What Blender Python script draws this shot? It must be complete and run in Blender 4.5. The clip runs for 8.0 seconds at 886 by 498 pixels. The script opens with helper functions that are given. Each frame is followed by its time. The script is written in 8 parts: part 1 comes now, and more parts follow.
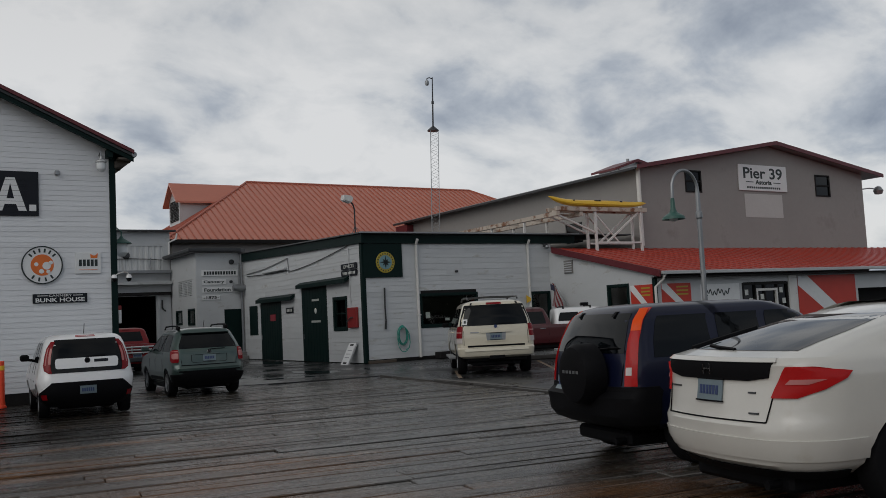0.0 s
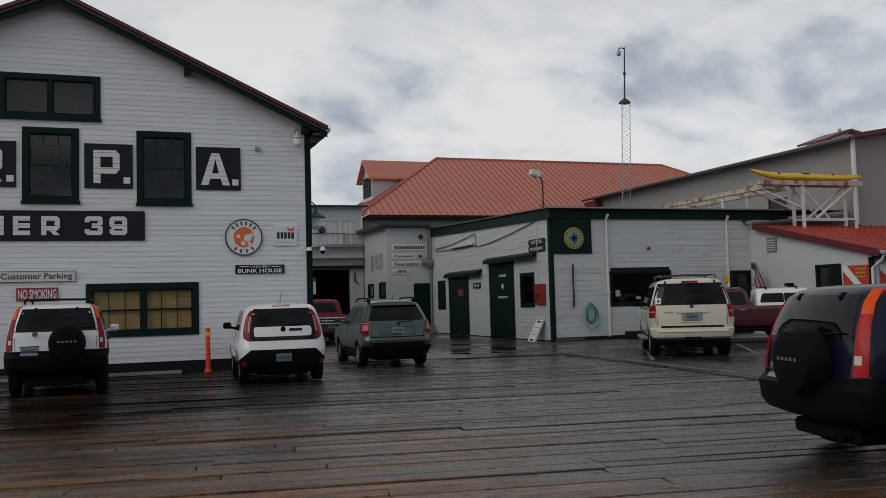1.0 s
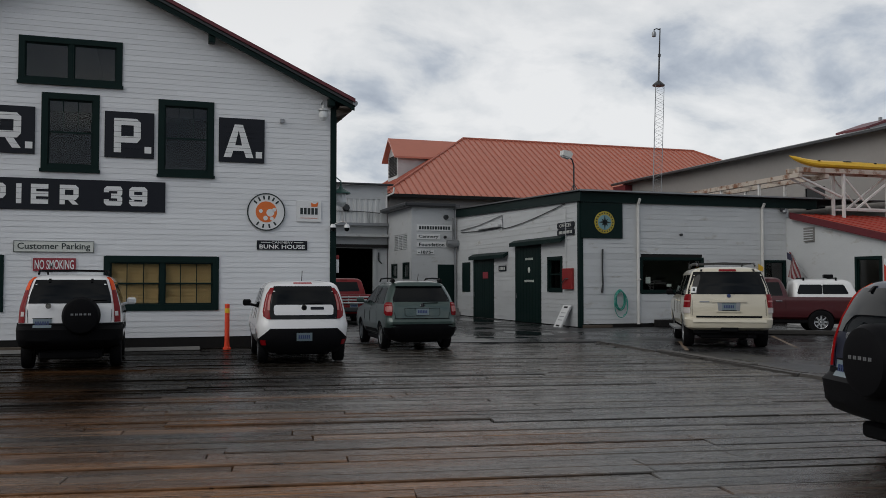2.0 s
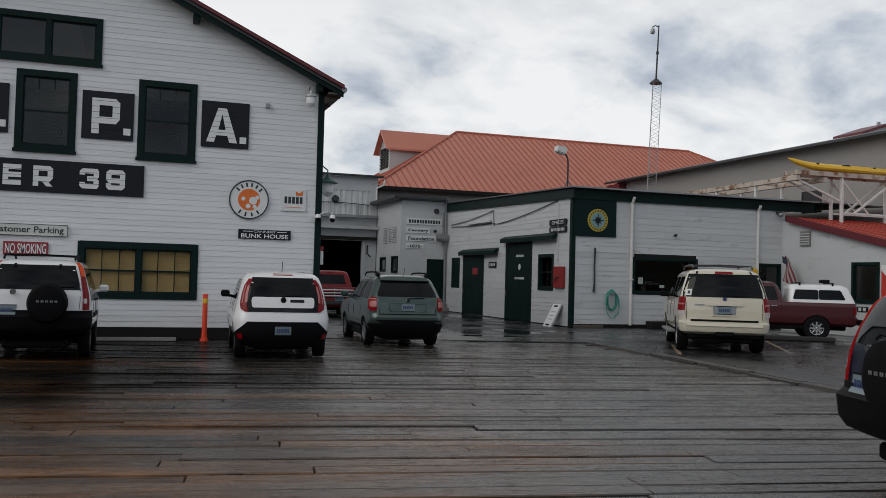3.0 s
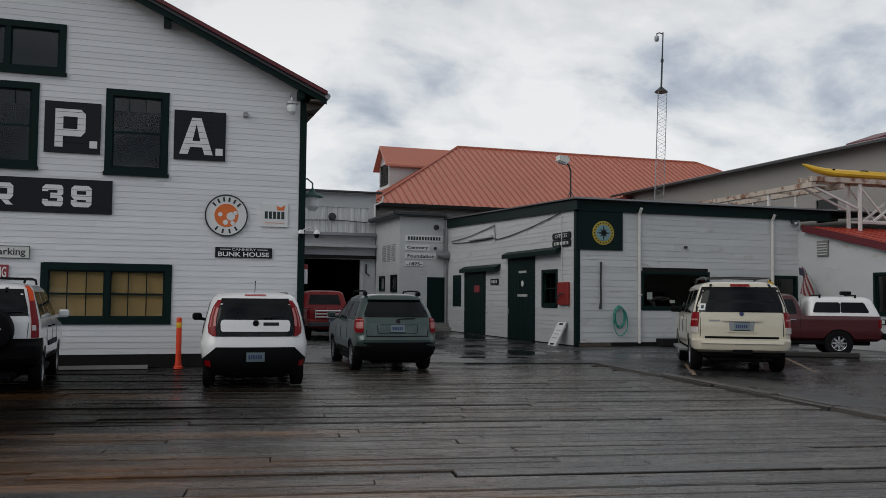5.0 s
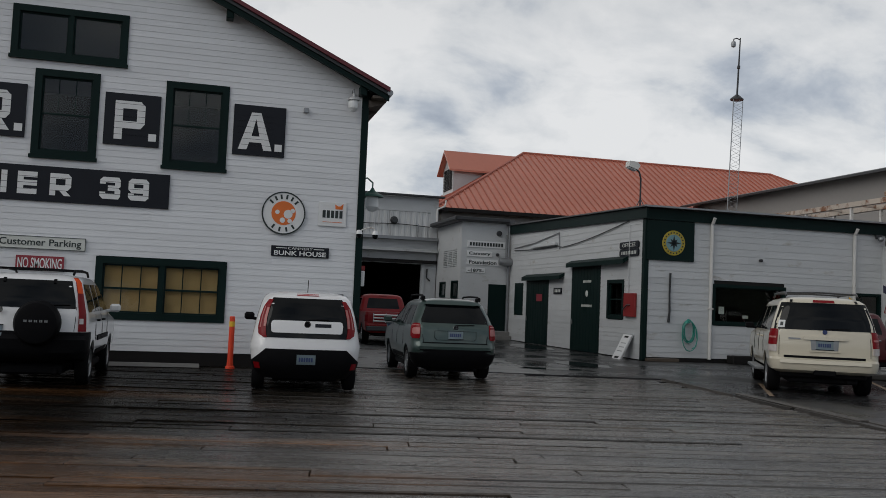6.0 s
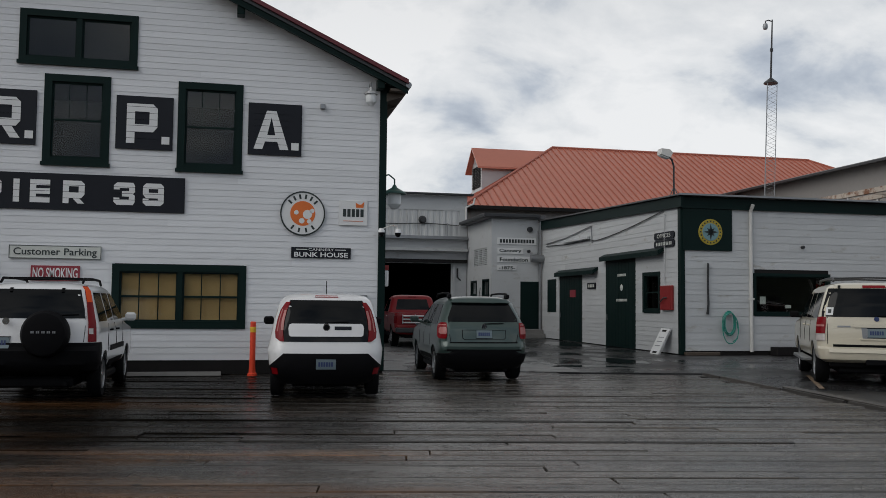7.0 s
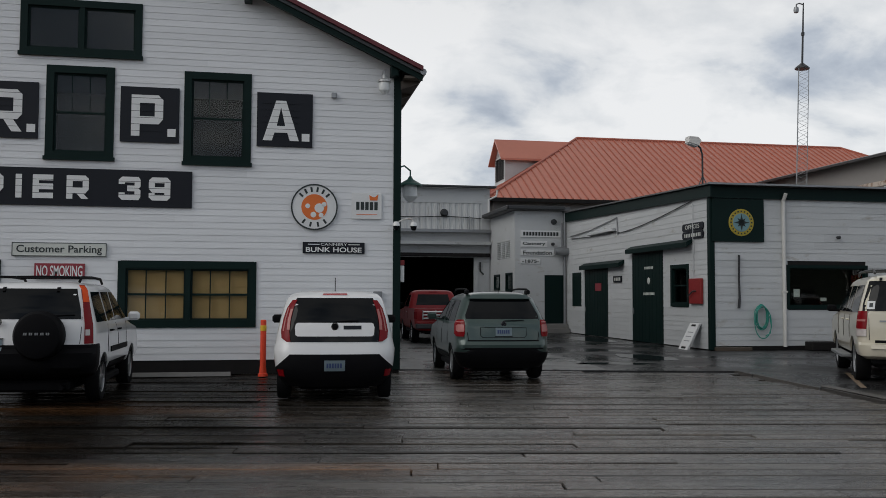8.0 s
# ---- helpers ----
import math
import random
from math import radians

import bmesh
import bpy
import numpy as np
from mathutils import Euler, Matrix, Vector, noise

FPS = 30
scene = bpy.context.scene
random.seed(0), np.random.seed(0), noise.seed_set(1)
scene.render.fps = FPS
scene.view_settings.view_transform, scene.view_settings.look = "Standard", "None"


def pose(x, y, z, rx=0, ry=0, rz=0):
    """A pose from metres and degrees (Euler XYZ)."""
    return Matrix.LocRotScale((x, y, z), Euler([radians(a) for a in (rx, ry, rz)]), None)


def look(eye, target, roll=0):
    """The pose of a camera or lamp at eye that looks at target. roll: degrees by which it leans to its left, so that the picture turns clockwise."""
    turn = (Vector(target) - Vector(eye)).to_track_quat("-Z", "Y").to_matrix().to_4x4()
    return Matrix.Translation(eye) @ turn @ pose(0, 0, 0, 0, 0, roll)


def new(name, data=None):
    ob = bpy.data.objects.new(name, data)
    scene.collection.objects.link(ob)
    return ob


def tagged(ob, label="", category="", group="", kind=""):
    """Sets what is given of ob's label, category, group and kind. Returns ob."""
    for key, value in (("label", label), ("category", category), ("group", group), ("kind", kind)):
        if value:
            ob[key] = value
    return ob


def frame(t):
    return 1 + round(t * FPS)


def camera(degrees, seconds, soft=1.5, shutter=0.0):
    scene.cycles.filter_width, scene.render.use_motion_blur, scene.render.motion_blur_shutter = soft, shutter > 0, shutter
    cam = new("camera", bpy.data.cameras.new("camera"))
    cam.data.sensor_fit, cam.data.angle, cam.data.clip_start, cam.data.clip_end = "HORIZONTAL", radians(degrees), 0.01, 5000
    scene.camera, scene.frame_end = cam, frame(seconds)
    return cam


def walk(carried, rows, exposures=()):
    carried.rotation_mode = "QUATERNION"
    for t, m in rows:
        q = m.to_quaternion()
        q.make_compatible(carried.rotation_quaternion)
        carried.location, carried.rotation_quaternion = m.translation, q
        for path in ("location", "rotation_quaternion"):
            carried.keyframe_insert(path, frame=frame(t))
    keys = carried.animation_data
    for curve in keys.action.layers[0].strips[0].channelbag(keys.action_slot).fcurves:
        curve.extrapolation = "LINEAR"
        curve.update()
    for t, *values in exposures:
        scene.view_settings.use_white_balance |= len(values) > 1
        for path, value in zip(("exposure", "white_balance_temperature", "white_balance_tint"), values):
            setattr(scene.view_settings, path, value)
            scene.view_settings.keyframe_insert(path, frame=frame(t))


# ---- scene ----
cam = camera(52.9, 8.0, soft=0.6)
PATH = [
    (0, (-1.518, -4.423, 1.639), (-0.462, -2.731, 1.791), -2.9),
    (0.2, (-1.515, -4.299, 1.639), (-0.546, -2.555, 1.778), -1.79),
    (0.5, (-1.449, -4.124, 1.634), (-0.595, -2.319, 1.753), -0.5),
    (0.7, (-1.404, -3.985, 1.628), (-0.628, -2.145, 1.735), -0.44),
    (1, (-1.296, -3.888, 1.622), (-0.616, -2.011, 1.739), -1.6),
    (1.2, (-1.243, -3.697, 1.633), (-0.618, -1.801, 1.756), -1.74),
    (1.5, (-1.23, -3.536, 1.644), (-0.663, -1.622, 1.77), -1.0),
    (1.7, (-1.195, -3.323, 1.635), (-0.601, -1.417, 1.751), -0.28),
    (2, (-1.15, -3.106, 1.624), (-0.518, -1.21, 1.701), 0.0),
    (2.2, (-1.093, -2.967, 1.626), (-0.442, -1.077, 1.684), -0.01),
    (3.3, (-0.710, -2.206, 1.645), (-0.068, -0.314, 1.712), 1.95),
    (3.5, (-0.611, -2.074, 1.648), (0.012, -0.174, 1.689), 1.7),
    (3.7, (-0.524, -1.939, 1.647), (0.106, -0.041, 1.683), 0.94),
    (4, (-0.369, -1.743, 1.646), (0.309, 0.139, 1.665), -0.5),
    (4.2, (-0.295, -1.621, 1.642), (0.348, 0.272, 1.676), -0.14),
    (5.3, (0.113, -0.813, 1.606), (0.727, 1.084, 1.773), 0.95),
    (5.5, (0.153, -0.674, 1.594), (0.692, 1.241, 1.796), 1.1),
    (5.8, (0.216, -0.385, 1.583), (0.708, 1.546, 1.748), 3.05),
    (6, (0.293, -0.235, 1.582), (0.79, 1.698, 1.704), 2.4),
    (6.2, (0.370, -0.083, 1.586), (0.847, 1.857, 1.698), 1.28),
    (6.5, (0.486, 0.156, 1.586), (0.978, 2.092, 1.697), -0.4),
    (6.8, (0.580, 0.376, 1.560), (1.036, 2.320, 1.674), -0.00),
    (7, (0.65, 0.474, 1.536), (1.074, 2.425, 1.658), 0.6),
    (7.2, (0.705, 0.638, 1.546), (1.139, 2.587, 1.660), 1.55),
    (7.5, (0.813, 0.849, 1.553), (1.284, 2.789, 1.663), 1.5),
    (7.7, (0.884, 1.026, 1.570), (1.302, 2.979, 1.673), 0.81),
    (8, (0.995, 1.234, 1.592), (1.362, 3.197, 1.699), 0.2),
]
# ---- rows of the walk: seconds, eye, target, roll ----
walk(cam, [(t, look(eye, target, roll)) for t, eye, target, roll in PATH],
     [(0.0, -0.30), (0.5, -0.27), (1.0, -0.2), (2.0, -0.06), (3.5, 0.08), (4.2, 0.1), (5.5, -0.13), (6.0, -0.15), (6.5, -0.04), (7.0, 0.0), (8.0, 0.0)])

# ---- world, sun and exposure: bright overcast after rain ----
SUN_EL, SUN_AZ = radians(37), radians(245)
world = bpy.data.worlds.new("overcast")
scene.world = world
world.use_nodes = True
wn, wl = world.node_tree.nodes, world.node_tree.links
wn.clear()


def wnode(kind, **values):
    n = wn.new(kind)
    for key, value in values.items():
        n.inputs[key].default_value = value
    return n


w_out = wn.new("ShaderNodeOutputWorld")
w_bg = wnode("ShaderNodeBackground", Strength=1.0)
w_sky = wn.new("ShaderNodeTexSky")
w_sky.sky_type, w_sky.sun_disc, w_sky.sun_elevation, w_sky.sun_rotation = "NISHITA", False, SUN_EL, SUN_AZ
w_dim = wnode("ShaderNodeVectorMath")
w_dim.operation = "SCALE"
w_dim.inputs["Scale"].default_value = 0.10
wl.new(w_sky.outputs[0], w_dim.inputs[0])
w_co = wn.new("ShaderNodeTexCoord")
w_sep = wn.new("ShaderNodeSeparateXYZ")
wl.new(w_co.outputs["Generated"], w_sep.inputs[0])
w_z = wn.new("ShaderNodeMath")
w_z.operation = "MAXIMUM"
w_z.inputs[1].default_value = 0.0
wl.new(w_sep.outputs["Z"], w_z.inputs[0])
w_h = wn.new("ShaderNodeMath")
w_h.operation = "ADD"
w_h.inputs[1].default_value = 0.42
wl.new(w_z.outputs[0], w_h.inputs[0])
w_px, w_py = wn.new("ShaderNodeMath"), wn.new("ShaderNodeMath")
for n, axis in ((w_px, "X"), (w_py, "Y")):
    n.operation = "DIVIDE"
    wl.new(w_sep.outputs[axis], n.inputs[0])
    wl.new(w_h.outputs[0], n.inputs[1])
w_com = wn.new("ShaderNodeCombineXYZ")
wl.new(w_px.outputs[0], w_com.inputs[0])
wl.new(w_py.outputs[0], w_com.inputs[1])
w_n1 = wnode("ShaderNodeTexNoise", Scale=4.3, Detail=9.0, Roughness=0.55, Distortion=0.25)
w_n2 = wnode("ShaderNodeTexNoise", Scale=1.5, Detail=3.0, Roughness=0.5)
w_flat = wn.new("ShaderNodeVectorMath")
w_flat.operation = "MULTIPLY"
w_flat.inputs[1].default_value = (0.9, 1.0, 1.0)
wl.new(w_com.outputs[0], w_flat.inputs[0])
for n in (w_n1, w_n2):
    wl.new(w_flat.outputs[0], n.inputs["Vector"])
w_mixn = wnode("ShaderNodeMath")
w_mixn.operation = "MULTIPLY_ADD"
w_mixn.inputs[1].default_value = 0.75
wl.new(w_n2.outputs["Fac"], w_mixn.inputs[0])
wl.new(w_n1.outputs["Fac"], w_mixn.inputs[2])
w_ramp = wn.new("ShaderNodeValToRGB")
cr = w_ramp.color_ramp
cr.elements[0].position, cr.elements[0].color = 0.61, (0.29, 0.335, 0.415, 1)
cr.elements[1].position, cr.elements[1].color = 0.95, (0.88, 0.885, 0.89, 1)
e = cr.elements.new(0.74)
e.color = (0.50, 0.545, 0.61, 1)
e = cr.elements.new(0.84)
e.color = (0.745, 0.765, 0.785, 1)
w_side = wn.new("ShaderNodeVectorMath")
w_side.operation = "DOT_PRODUCT"
w_side.inputs[1].default_value = (-0.15, 0.105, 0.0)
wl.new(w_co.outputs["Generated"], w_side.inputs[0])
w_sum = wn.new("ShaderNodeMath")
w_sum.operation = "ADD"
wl.new(w_mixn.outputs[0], w_sum.inputs[0])
wl.new(w_side.outputs["Value"], w_sum.inputs[1])
wl.new(w_sum.outputs[0], w_ramp.inputs[0])
w_mix = wn.new("ShaderNodeMix")
w_mix.data_type = "RGBA"
w_mix.inputs[0].default_value = 0.93
wl.new(w_dim.outputs[0], w_mix.inputs[6])
wl.new(w_ramp.outputs[0], w_mix.inputs[7])
w_zen = wn.new("ShaderNodeMapRange")
w_zen.inputs["From Min"].default_value, w_zen.inputs["From Max"].default_value = 0.25, 0.9
w_zen.inputs["To Min"].default_value, w_zen.inputs["To Max"].default_value = 1.0, 0.5
wl.new(w_z.outputs[0], w_zen.inputs["Value"])
w_heavy = wn.new("ShaderNodeVectorMath")
w_heavy.operation = "SCALE"
wl.new(w_mix.outputs[2], w_heavy.inputs[0])
wl.new(w_zen.outputs[0], w_heavy.inputs["Scale"])
wl.new(w_heavy.outputs[0], w_bg.inputs["Color"])
wl.new(w_bg.outputs[0], w_out.inputs[0])

sun_data = bpy.data.lights.new("sun", "SUN")
sun_data.energy, sun_data.angle, sun_data.color = 0.64, radians(40), (1.0, 0.97, 0.93)
sun = new("sun", sun_data)
sun.matrix_world = look((-38, -14, 36), (6, 6, 0))


# ---- materials ----
def mat(name, col, rough=0.6, metal=0.0, var=0.12, scale=3.0, fine=0.06, bump=0.0, bump_scale=60.0, stretch=(1, 1, 1),
        spec=0.5, coat=0.0, rvar=0.0, rnd=0.0, stain=None, stain_at=0.62, stain_scale=1.2, island=False):
    """A painted or plain surface with coarse and fine variation, optional stains, bump and per-object tint."""
    m = bpy.data.materials.new(name)
    m.use_nodes = True
    nt = m.node_tree
    nd, lk = nt.nodes, nt.links
    p = nd["Principled BSDF"]
    p.inputs["Roughness"].default_value, p.inputs["Metallic"].default_value = rough, metal
    p.inputs["Specular IOR Level"].default_value = spec
    if coat:
        p.inputs["Coat Weight"].default_value, p.inputs["Coat Roughness"].default_value = coat, 0.05
    co = nd.new("ShaderNodeTexCoord")
    geo = nd.new("ShaderNodeNewGeometry")
    mp = nd.new("ShaderNodeMapping")
    mp.inputs["Scale"].default_value = stretch
    lk.new(geo.outputs["Position"], mp.inputs[0])
    src = mp.outputs[0]
    if rnd:
        inf = nd.new("ShaderNodeObjectInfo")
        sc = nd.new("ShaderNodeMath")
        sc.operation = "MULTIPLY"
        sc.inputs[1].default_value = 37.0
        lk.new(geo.outputs["Random Per Island"] if island else inf.outputs["Random"], sc.inputs[0])
        ad = nd.new("ShaderNodeVectorMath")
        ad.operation = "ADD"
        lk.new(src, ad.inputs[0])
        lk.new(sc.outputs[0], ad.inputs[1])
        src = ad.outputs[0]
    n1 = nd.new("ShaderNodeTexNoise")
    n1.inputs["Scale"].default_value, n1.inputs["Detail"].default_value = scale, 5.0
    n2 = nd.new("ShaderNodeTexNoise")
    n2.inputs["Scale"].default_value, n2.inputs["Detail"].default_value = scale * 14, 3.0
    lk.new(src, n1.inputs["Vector"])
    lk.new(src, n2.inputs["Vector"])
    val = nd.new("ShaderNodeMath")
    val.operation = "MULTIPLY_ADD"
    val.inputs[1].default_value, val.inputs[2].default_value = 2 * var, 1.0 - var - fine
    lk.new(n1.outputs["Fac"], val.inputs[0])
    val2 = nd.new("ShaderNodeMath")
    val2.operation = "MULTIPLY_ADD"
    val2.inputs[1].default_value = 2 * fine
    lk.new(n2.outputs["Fac"], val2.inputs[0])
    lk.new(val.outputs[0], val2.inputs[2])
    last = val2.outputs[0]
    if rnd:
        r = nd.new("ShaderNodeMath")
        r.operation = "MULTIPLY_ADD"
        r.inputs[1].default_value, r.inputs[2].default_value = 2 * rnd, 1.0 - rnd
        lk.new(geo.outputs["Random Per Island"] if island else inf.outputs["Random"], r.inputs[0])
        r2 = nd.new("ShaderNodeMath")
        r2.operation = "MULTIPLY"
        lk.new(last, r2.inputs[0])
        lk.new(r.outputs[0], r2.inputs[1])
        last = r2.outputs[0]
    mul = nd.new("ShaderNodeVectorMath")
    mul.operation = "SCALE"
    mul.inputs[0].default_value = col
    lk.new(last, mul.inputs["Scale"])
    out = mul.outputs[0]
    if stain:
        n3 = nd.new("ShaderNodeTexNoise")
        n3.inputs["Scale"].default_value, n3.inputs["Detail"].default_value, n3.inputs["Roughness"].default_value = stain_scale, 8.0, 0.65
        lk.new(src, n3.inputs["Vector"])
        mr = nd.new("ShaderNodeMapRange")
        mr.inputs["From Min"].default_value, mr.inputs["From Max"].default_value = stain_at, stain_at + 0.12
        lk.new(n3.outputs["Fac"], mr.inputs["Value"])
        mx = nd.new("ShaderNodeMix")
        mx.data_type = "RGBA"
        mx.inputs[7].default_value = (*stain, 1)
        lk.new(mr.outputs[0], mx.inputs[0])
        lk.new(out, mx.inputs[6])
        out = mx.outputs[2]
    lk.new(out, p.inputs["Base Color"])
    if rvar:
        rr = nd.new("ShaderNodeMapRange")
        rr.inputs["From Min"].default_value, rr.inputs["From Max"].default_value = 0.35, 0.65
        rr.inputs["To Min"].default_value, rr.inputs["To Max"].default_value = max(0.03, rough - rvar), rough + rvar
        lk.new(n1.outputs["Fac"], rr.inputs["Value"])
        lk.new(rr.outputs[0], p.inputs["Roughness"])
    if bump:
        nb = nd.new("ShaderNodeTexNoise")
        nb.inputs["Scale"].default_value, nb.inputs["Detail"].default_value = bump_scale, 4.0
        lk.new(src, nb.inputs["Vector"])
        b = nd.new("ShaderNodeBump")
        b.inputs["Strength"].default_value, b.inputs["Distance"].default_value = bump, 0.01
        lk.new(nb.outputs["Fac"], b.inputs["Height"])
        lk.new(b.outputs[0], p.inputs["Normal"])
    return m


def glass_mat(name, tint, rough=0.02):
    m = bpy.data.materials.new(name)
    m.use_nodes = True
    p = m.node_tree.nodes["Principled BSDF"]
    p.inputs["Base Color"].default_value = (*tint, 1)
    p.inputs["Transmission Weight"].default_value = 1.0
    p.inputs["Roughness"].default_value, p.inputs["IOR"].default_value = rough, 1.36
    return m


def lamp_mat(name, col, strength):
    m = bpy.data.materials.new(name)
    m.use_nodes = True
    p = m.node_tree.nodes["Principled BSDF"]
    p.inputs["Emission Color"].default_value, p.inputs["Emission Strength"].default_value = (*col, 1), strength
    p.inputs["Base Color"].default_value = (*col, 1)
    return m


def deck_mat(name, island=False):
    """Wet, worn timber planks: grain along the plank, grey and brown boards, patchy water film."""
    m = mat(name, (0.041, 0.0345, 0.0275), rough=0.3, var=0.35, scale=0.55, fine=0.22, bump=0.0, rnd=0.55, island=island)
    nd, lk = m.node_tree.nodes, m.node_tree.links
    p = nd["Principled BSDF"]
    geo = nd.new("ShaderNodeNewGeometry")
    turn = nd.new("ShaderNodeMapping")
    turn.inputs["Rotation"].default_value = (0, 0, radians(9.5))
    turn.inputs["Scale"].default_value = (1.0, 1.0, 1.0)
    lk.new(geo.outputs["Position"], turn.inputs[0])
    st = nd.new("ShaderNodeMapping")
    st.inputs["Scale"].default_value = (1.0, 22.0, 1.0)
    lk.new(turn.outputs[0], st.inputs[0])
    grain = nd.new("ShaderNodeTexNoise")
    grain.inputs["Scale"].default_value, grain.inputs["Detail"].default_value, grain.inputs["Roughness"].default_value = 1.6, 8.0, 0.7
    lk.new(st.outputs[0], grain.inputs["Vector"])
    big = nd.new("ShaderNodeTexNoise")
    big.inputs["Scale"].default_value, big.inputs["Detail"].default_value = 0.22, 5.0
    bst = nd.new("ShaderNodeMapping")
    bst.inputs["Scale"].default_value = (0.7, 2.2, 1.0)
    lk.new(turn.outputs[0], bst.inputs[0])
    lk.new(bst.outputs[0], big.inputs["Vector"])
    # brown against grey boards
    tone = nd.new("ShaderNodeMapRange")
    tone.inputs["From Min"].default_value, tone.inputs["From Max"].default_value = 0.45, 0.60
    side = nd.new("ShaderNodeVectorMath")
    side.operation = "DOT_PRODUCT"
    side.inputs[1].default_value = (-0.028, -0.019, 0.0)
    lk.new(geo.outputs["Position"], side.inputs[0])
    old_part = nd.new("ShaderNodeMath")
    old_part.operation = "ADD"
    old_part.inputs[1].default_value = 0.17
    lk.new(side.outputs["Value"], old_part.inputs[0])
    lean = nd.new("ShaderNodeMath")
    lean.operation = "ADD"
    lk.new(old_part.outputs[0], lean.inputs[0])
    lk.new(big.outputs["Fac"], lean.inputs[1])
    lk.new(lean.outputs[0], tone.inputs["Value"])
    mix = nd.new("ShaderNodeMix")
    mix.data_type, mix.blend_type = "RGBA", "MULTIPLY"
    mix.inputs[7].default_value = (3.3, 1.95, 1.15, 1)
    lk.new(tone.outputs[0], mix.inputs[0])
    old = p.inputs["Base Color"].links[0].from_socket
    lk.new(old, mix.inputs[6])
    gm = nd.new("ShaderNodeMapRange")
    gm.inputs["From Min"].default_value, gm.inputs["From Max"].default_value = 0.3, 0.7
    gm.inputs["To Min"].default_value, gm.inputs["To Max"].default_value = 0.2, 2.1
    lk.new(grain.outputs["Fac"], gm.inputs["Value"])
    # long splits along the grain
    cst = nd.new("ShaderNodeMapping")
    cst.inputs["Scale"].default_value = (0.9, 34.0, 1.0)
    lk.new(turn.outputs[0], cst.inputs[0])
    split = nd.new("ShaderNodeTexNoise")
    split.inputs["Scale"].default_value, split.inputs["Detail"].default_value, split.inputs["Distortion"].default_value = 1.1, 3.0, 0.4
    lk.new(cst.outputs[0], split.inputs["Vector"])
    sm = nd.new("ShaderNodeMapRange")
    sm.inputs["From Min"].default_value, sm.inputs["From Max"].default_value = 0.30, 0.38
    sm.inputs["To Min"].default_value, sm.inputs["To Max"].default_value = 0.08, 1.0
    lk.new(split.outputs["Fac"], sm.inputs["Value"])
    # short checks, knots and nail stains
    kst = nd.new("ShaderNodeMapping")
    kst.inputs["Scale"].default_value = (3.2, 26.0, 1.0)
    lk.new(turn.outputs[0], kst.inputs[0])
    check = nd.new("ShaderNodeTexNoise")
    check.inputs["Scale"].default_value, check.inputs["Detail"].default_value, check.inputs["Roughness"].default_value = 1.3, 4.0, 0.6
    lk.new(kst.outputs[0], check.inputs["Vector"])
    km = nd.new("ShaderNodeMapRange")
    km.inputs["From Min"].default_value, km.inputs["From Max"].default_value = 0.33, 0.40
    km.inputs["To Min"].default_value, km.inputs["To Max"].default_value = 0.12, 1.0
    lk.new(check.outputs["Fac"], km.inputs["Value"])
    cracks = nd.new("ShaderNodeMath")
    cracks.operation = "MULTIPLY"
    lk.new(sm.outputs[0], cracks.inputs[0])
    lk.new(km.outputs[0], cracks.inputs[1])
    both = nd.new("ShaderNodeMath")
    both.operation = "MULTIPLY"
    lk.new(gm.outputs[0], both.inputs[0])
    lk.new(cracks.outputs[0], both.inputs[1])
    sc = nd.new("ShaderNodeVectorMath")
    sc.operation = "SCALE"
    lk.new(mix.outputs[2], sc.inputs[0])
    lk.new(both.outputs[0], sc.inputs["Scale"])
    lk.new(sc.outputs[0], p.inputs["Base Color"])
    # painted shade: a wobbly oval before the wall darkens the base colour
    shade_zone = nd.new("ShaderNodeMapping")
    shade_zone.vector_type = "TEXTURE"
    shade_zone.inputs["Location"].default_value, shade_zone.inputs["Scale"].default_value = (-4.9, 16.0, 0), (8.5, 9.6, 1.0)
    lk.new(geo.outputs["Position"], shade_zone.inputs[0])
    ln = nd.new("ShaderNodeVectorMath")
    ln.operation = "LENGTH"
    lk.new(shade_zone.outputs[0], ln.inputs[0])
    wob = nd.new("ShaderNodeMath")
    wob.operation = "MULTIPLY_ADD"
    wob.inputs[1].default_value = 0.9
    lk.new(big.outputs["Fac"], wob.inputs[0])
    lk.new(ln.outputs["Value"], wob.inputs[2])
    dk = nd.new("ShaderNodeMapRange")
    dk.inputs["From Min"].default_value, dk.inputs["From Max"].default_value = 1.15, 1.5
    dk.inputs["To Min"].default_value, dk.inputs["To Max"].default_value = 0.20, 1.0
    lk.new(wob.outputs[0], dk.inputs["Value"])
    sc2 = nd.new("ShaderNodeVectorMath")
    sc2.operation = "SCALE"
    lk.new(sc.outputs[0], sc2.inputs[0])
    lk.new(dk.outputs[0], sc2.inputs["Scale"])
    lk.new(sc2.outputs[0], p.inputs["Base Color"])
    # water film
    film = nd.new("ShaderNodeTexNoise")
    film.inputs["Scale"].default_value, film.inputs["Detail"].default_value, film.inputs["Roughness"].default_value = 0.9, 7.0, 0.65
    fst = nd.new("ShaderNodeMapping")
    fst.inputs["Scale"].default_value = (0.6, 3.0, 1.0)
    lk.new(turn.outputs[0], fst.inputs[0])
    lk.new(fst.outputs[0], film.inputs["Vector"])
    rr = nd.new("ShaderNodeMapRange")
    rr.inputs["From Min"].default_value, rr.inputs["From Max"].default_value = 0.41, 0.60
    rr.inputs["To Min"].default_value, rr.inputs["To Max"].default_value = 0.06, 0.36
    lk.new(film.outputs["Fac"], rr.inputs["Value"])
    lk.new(rr.outputs[0], p.inputs["Roughness"])
    b = nd.new("ShaderNodeBump")
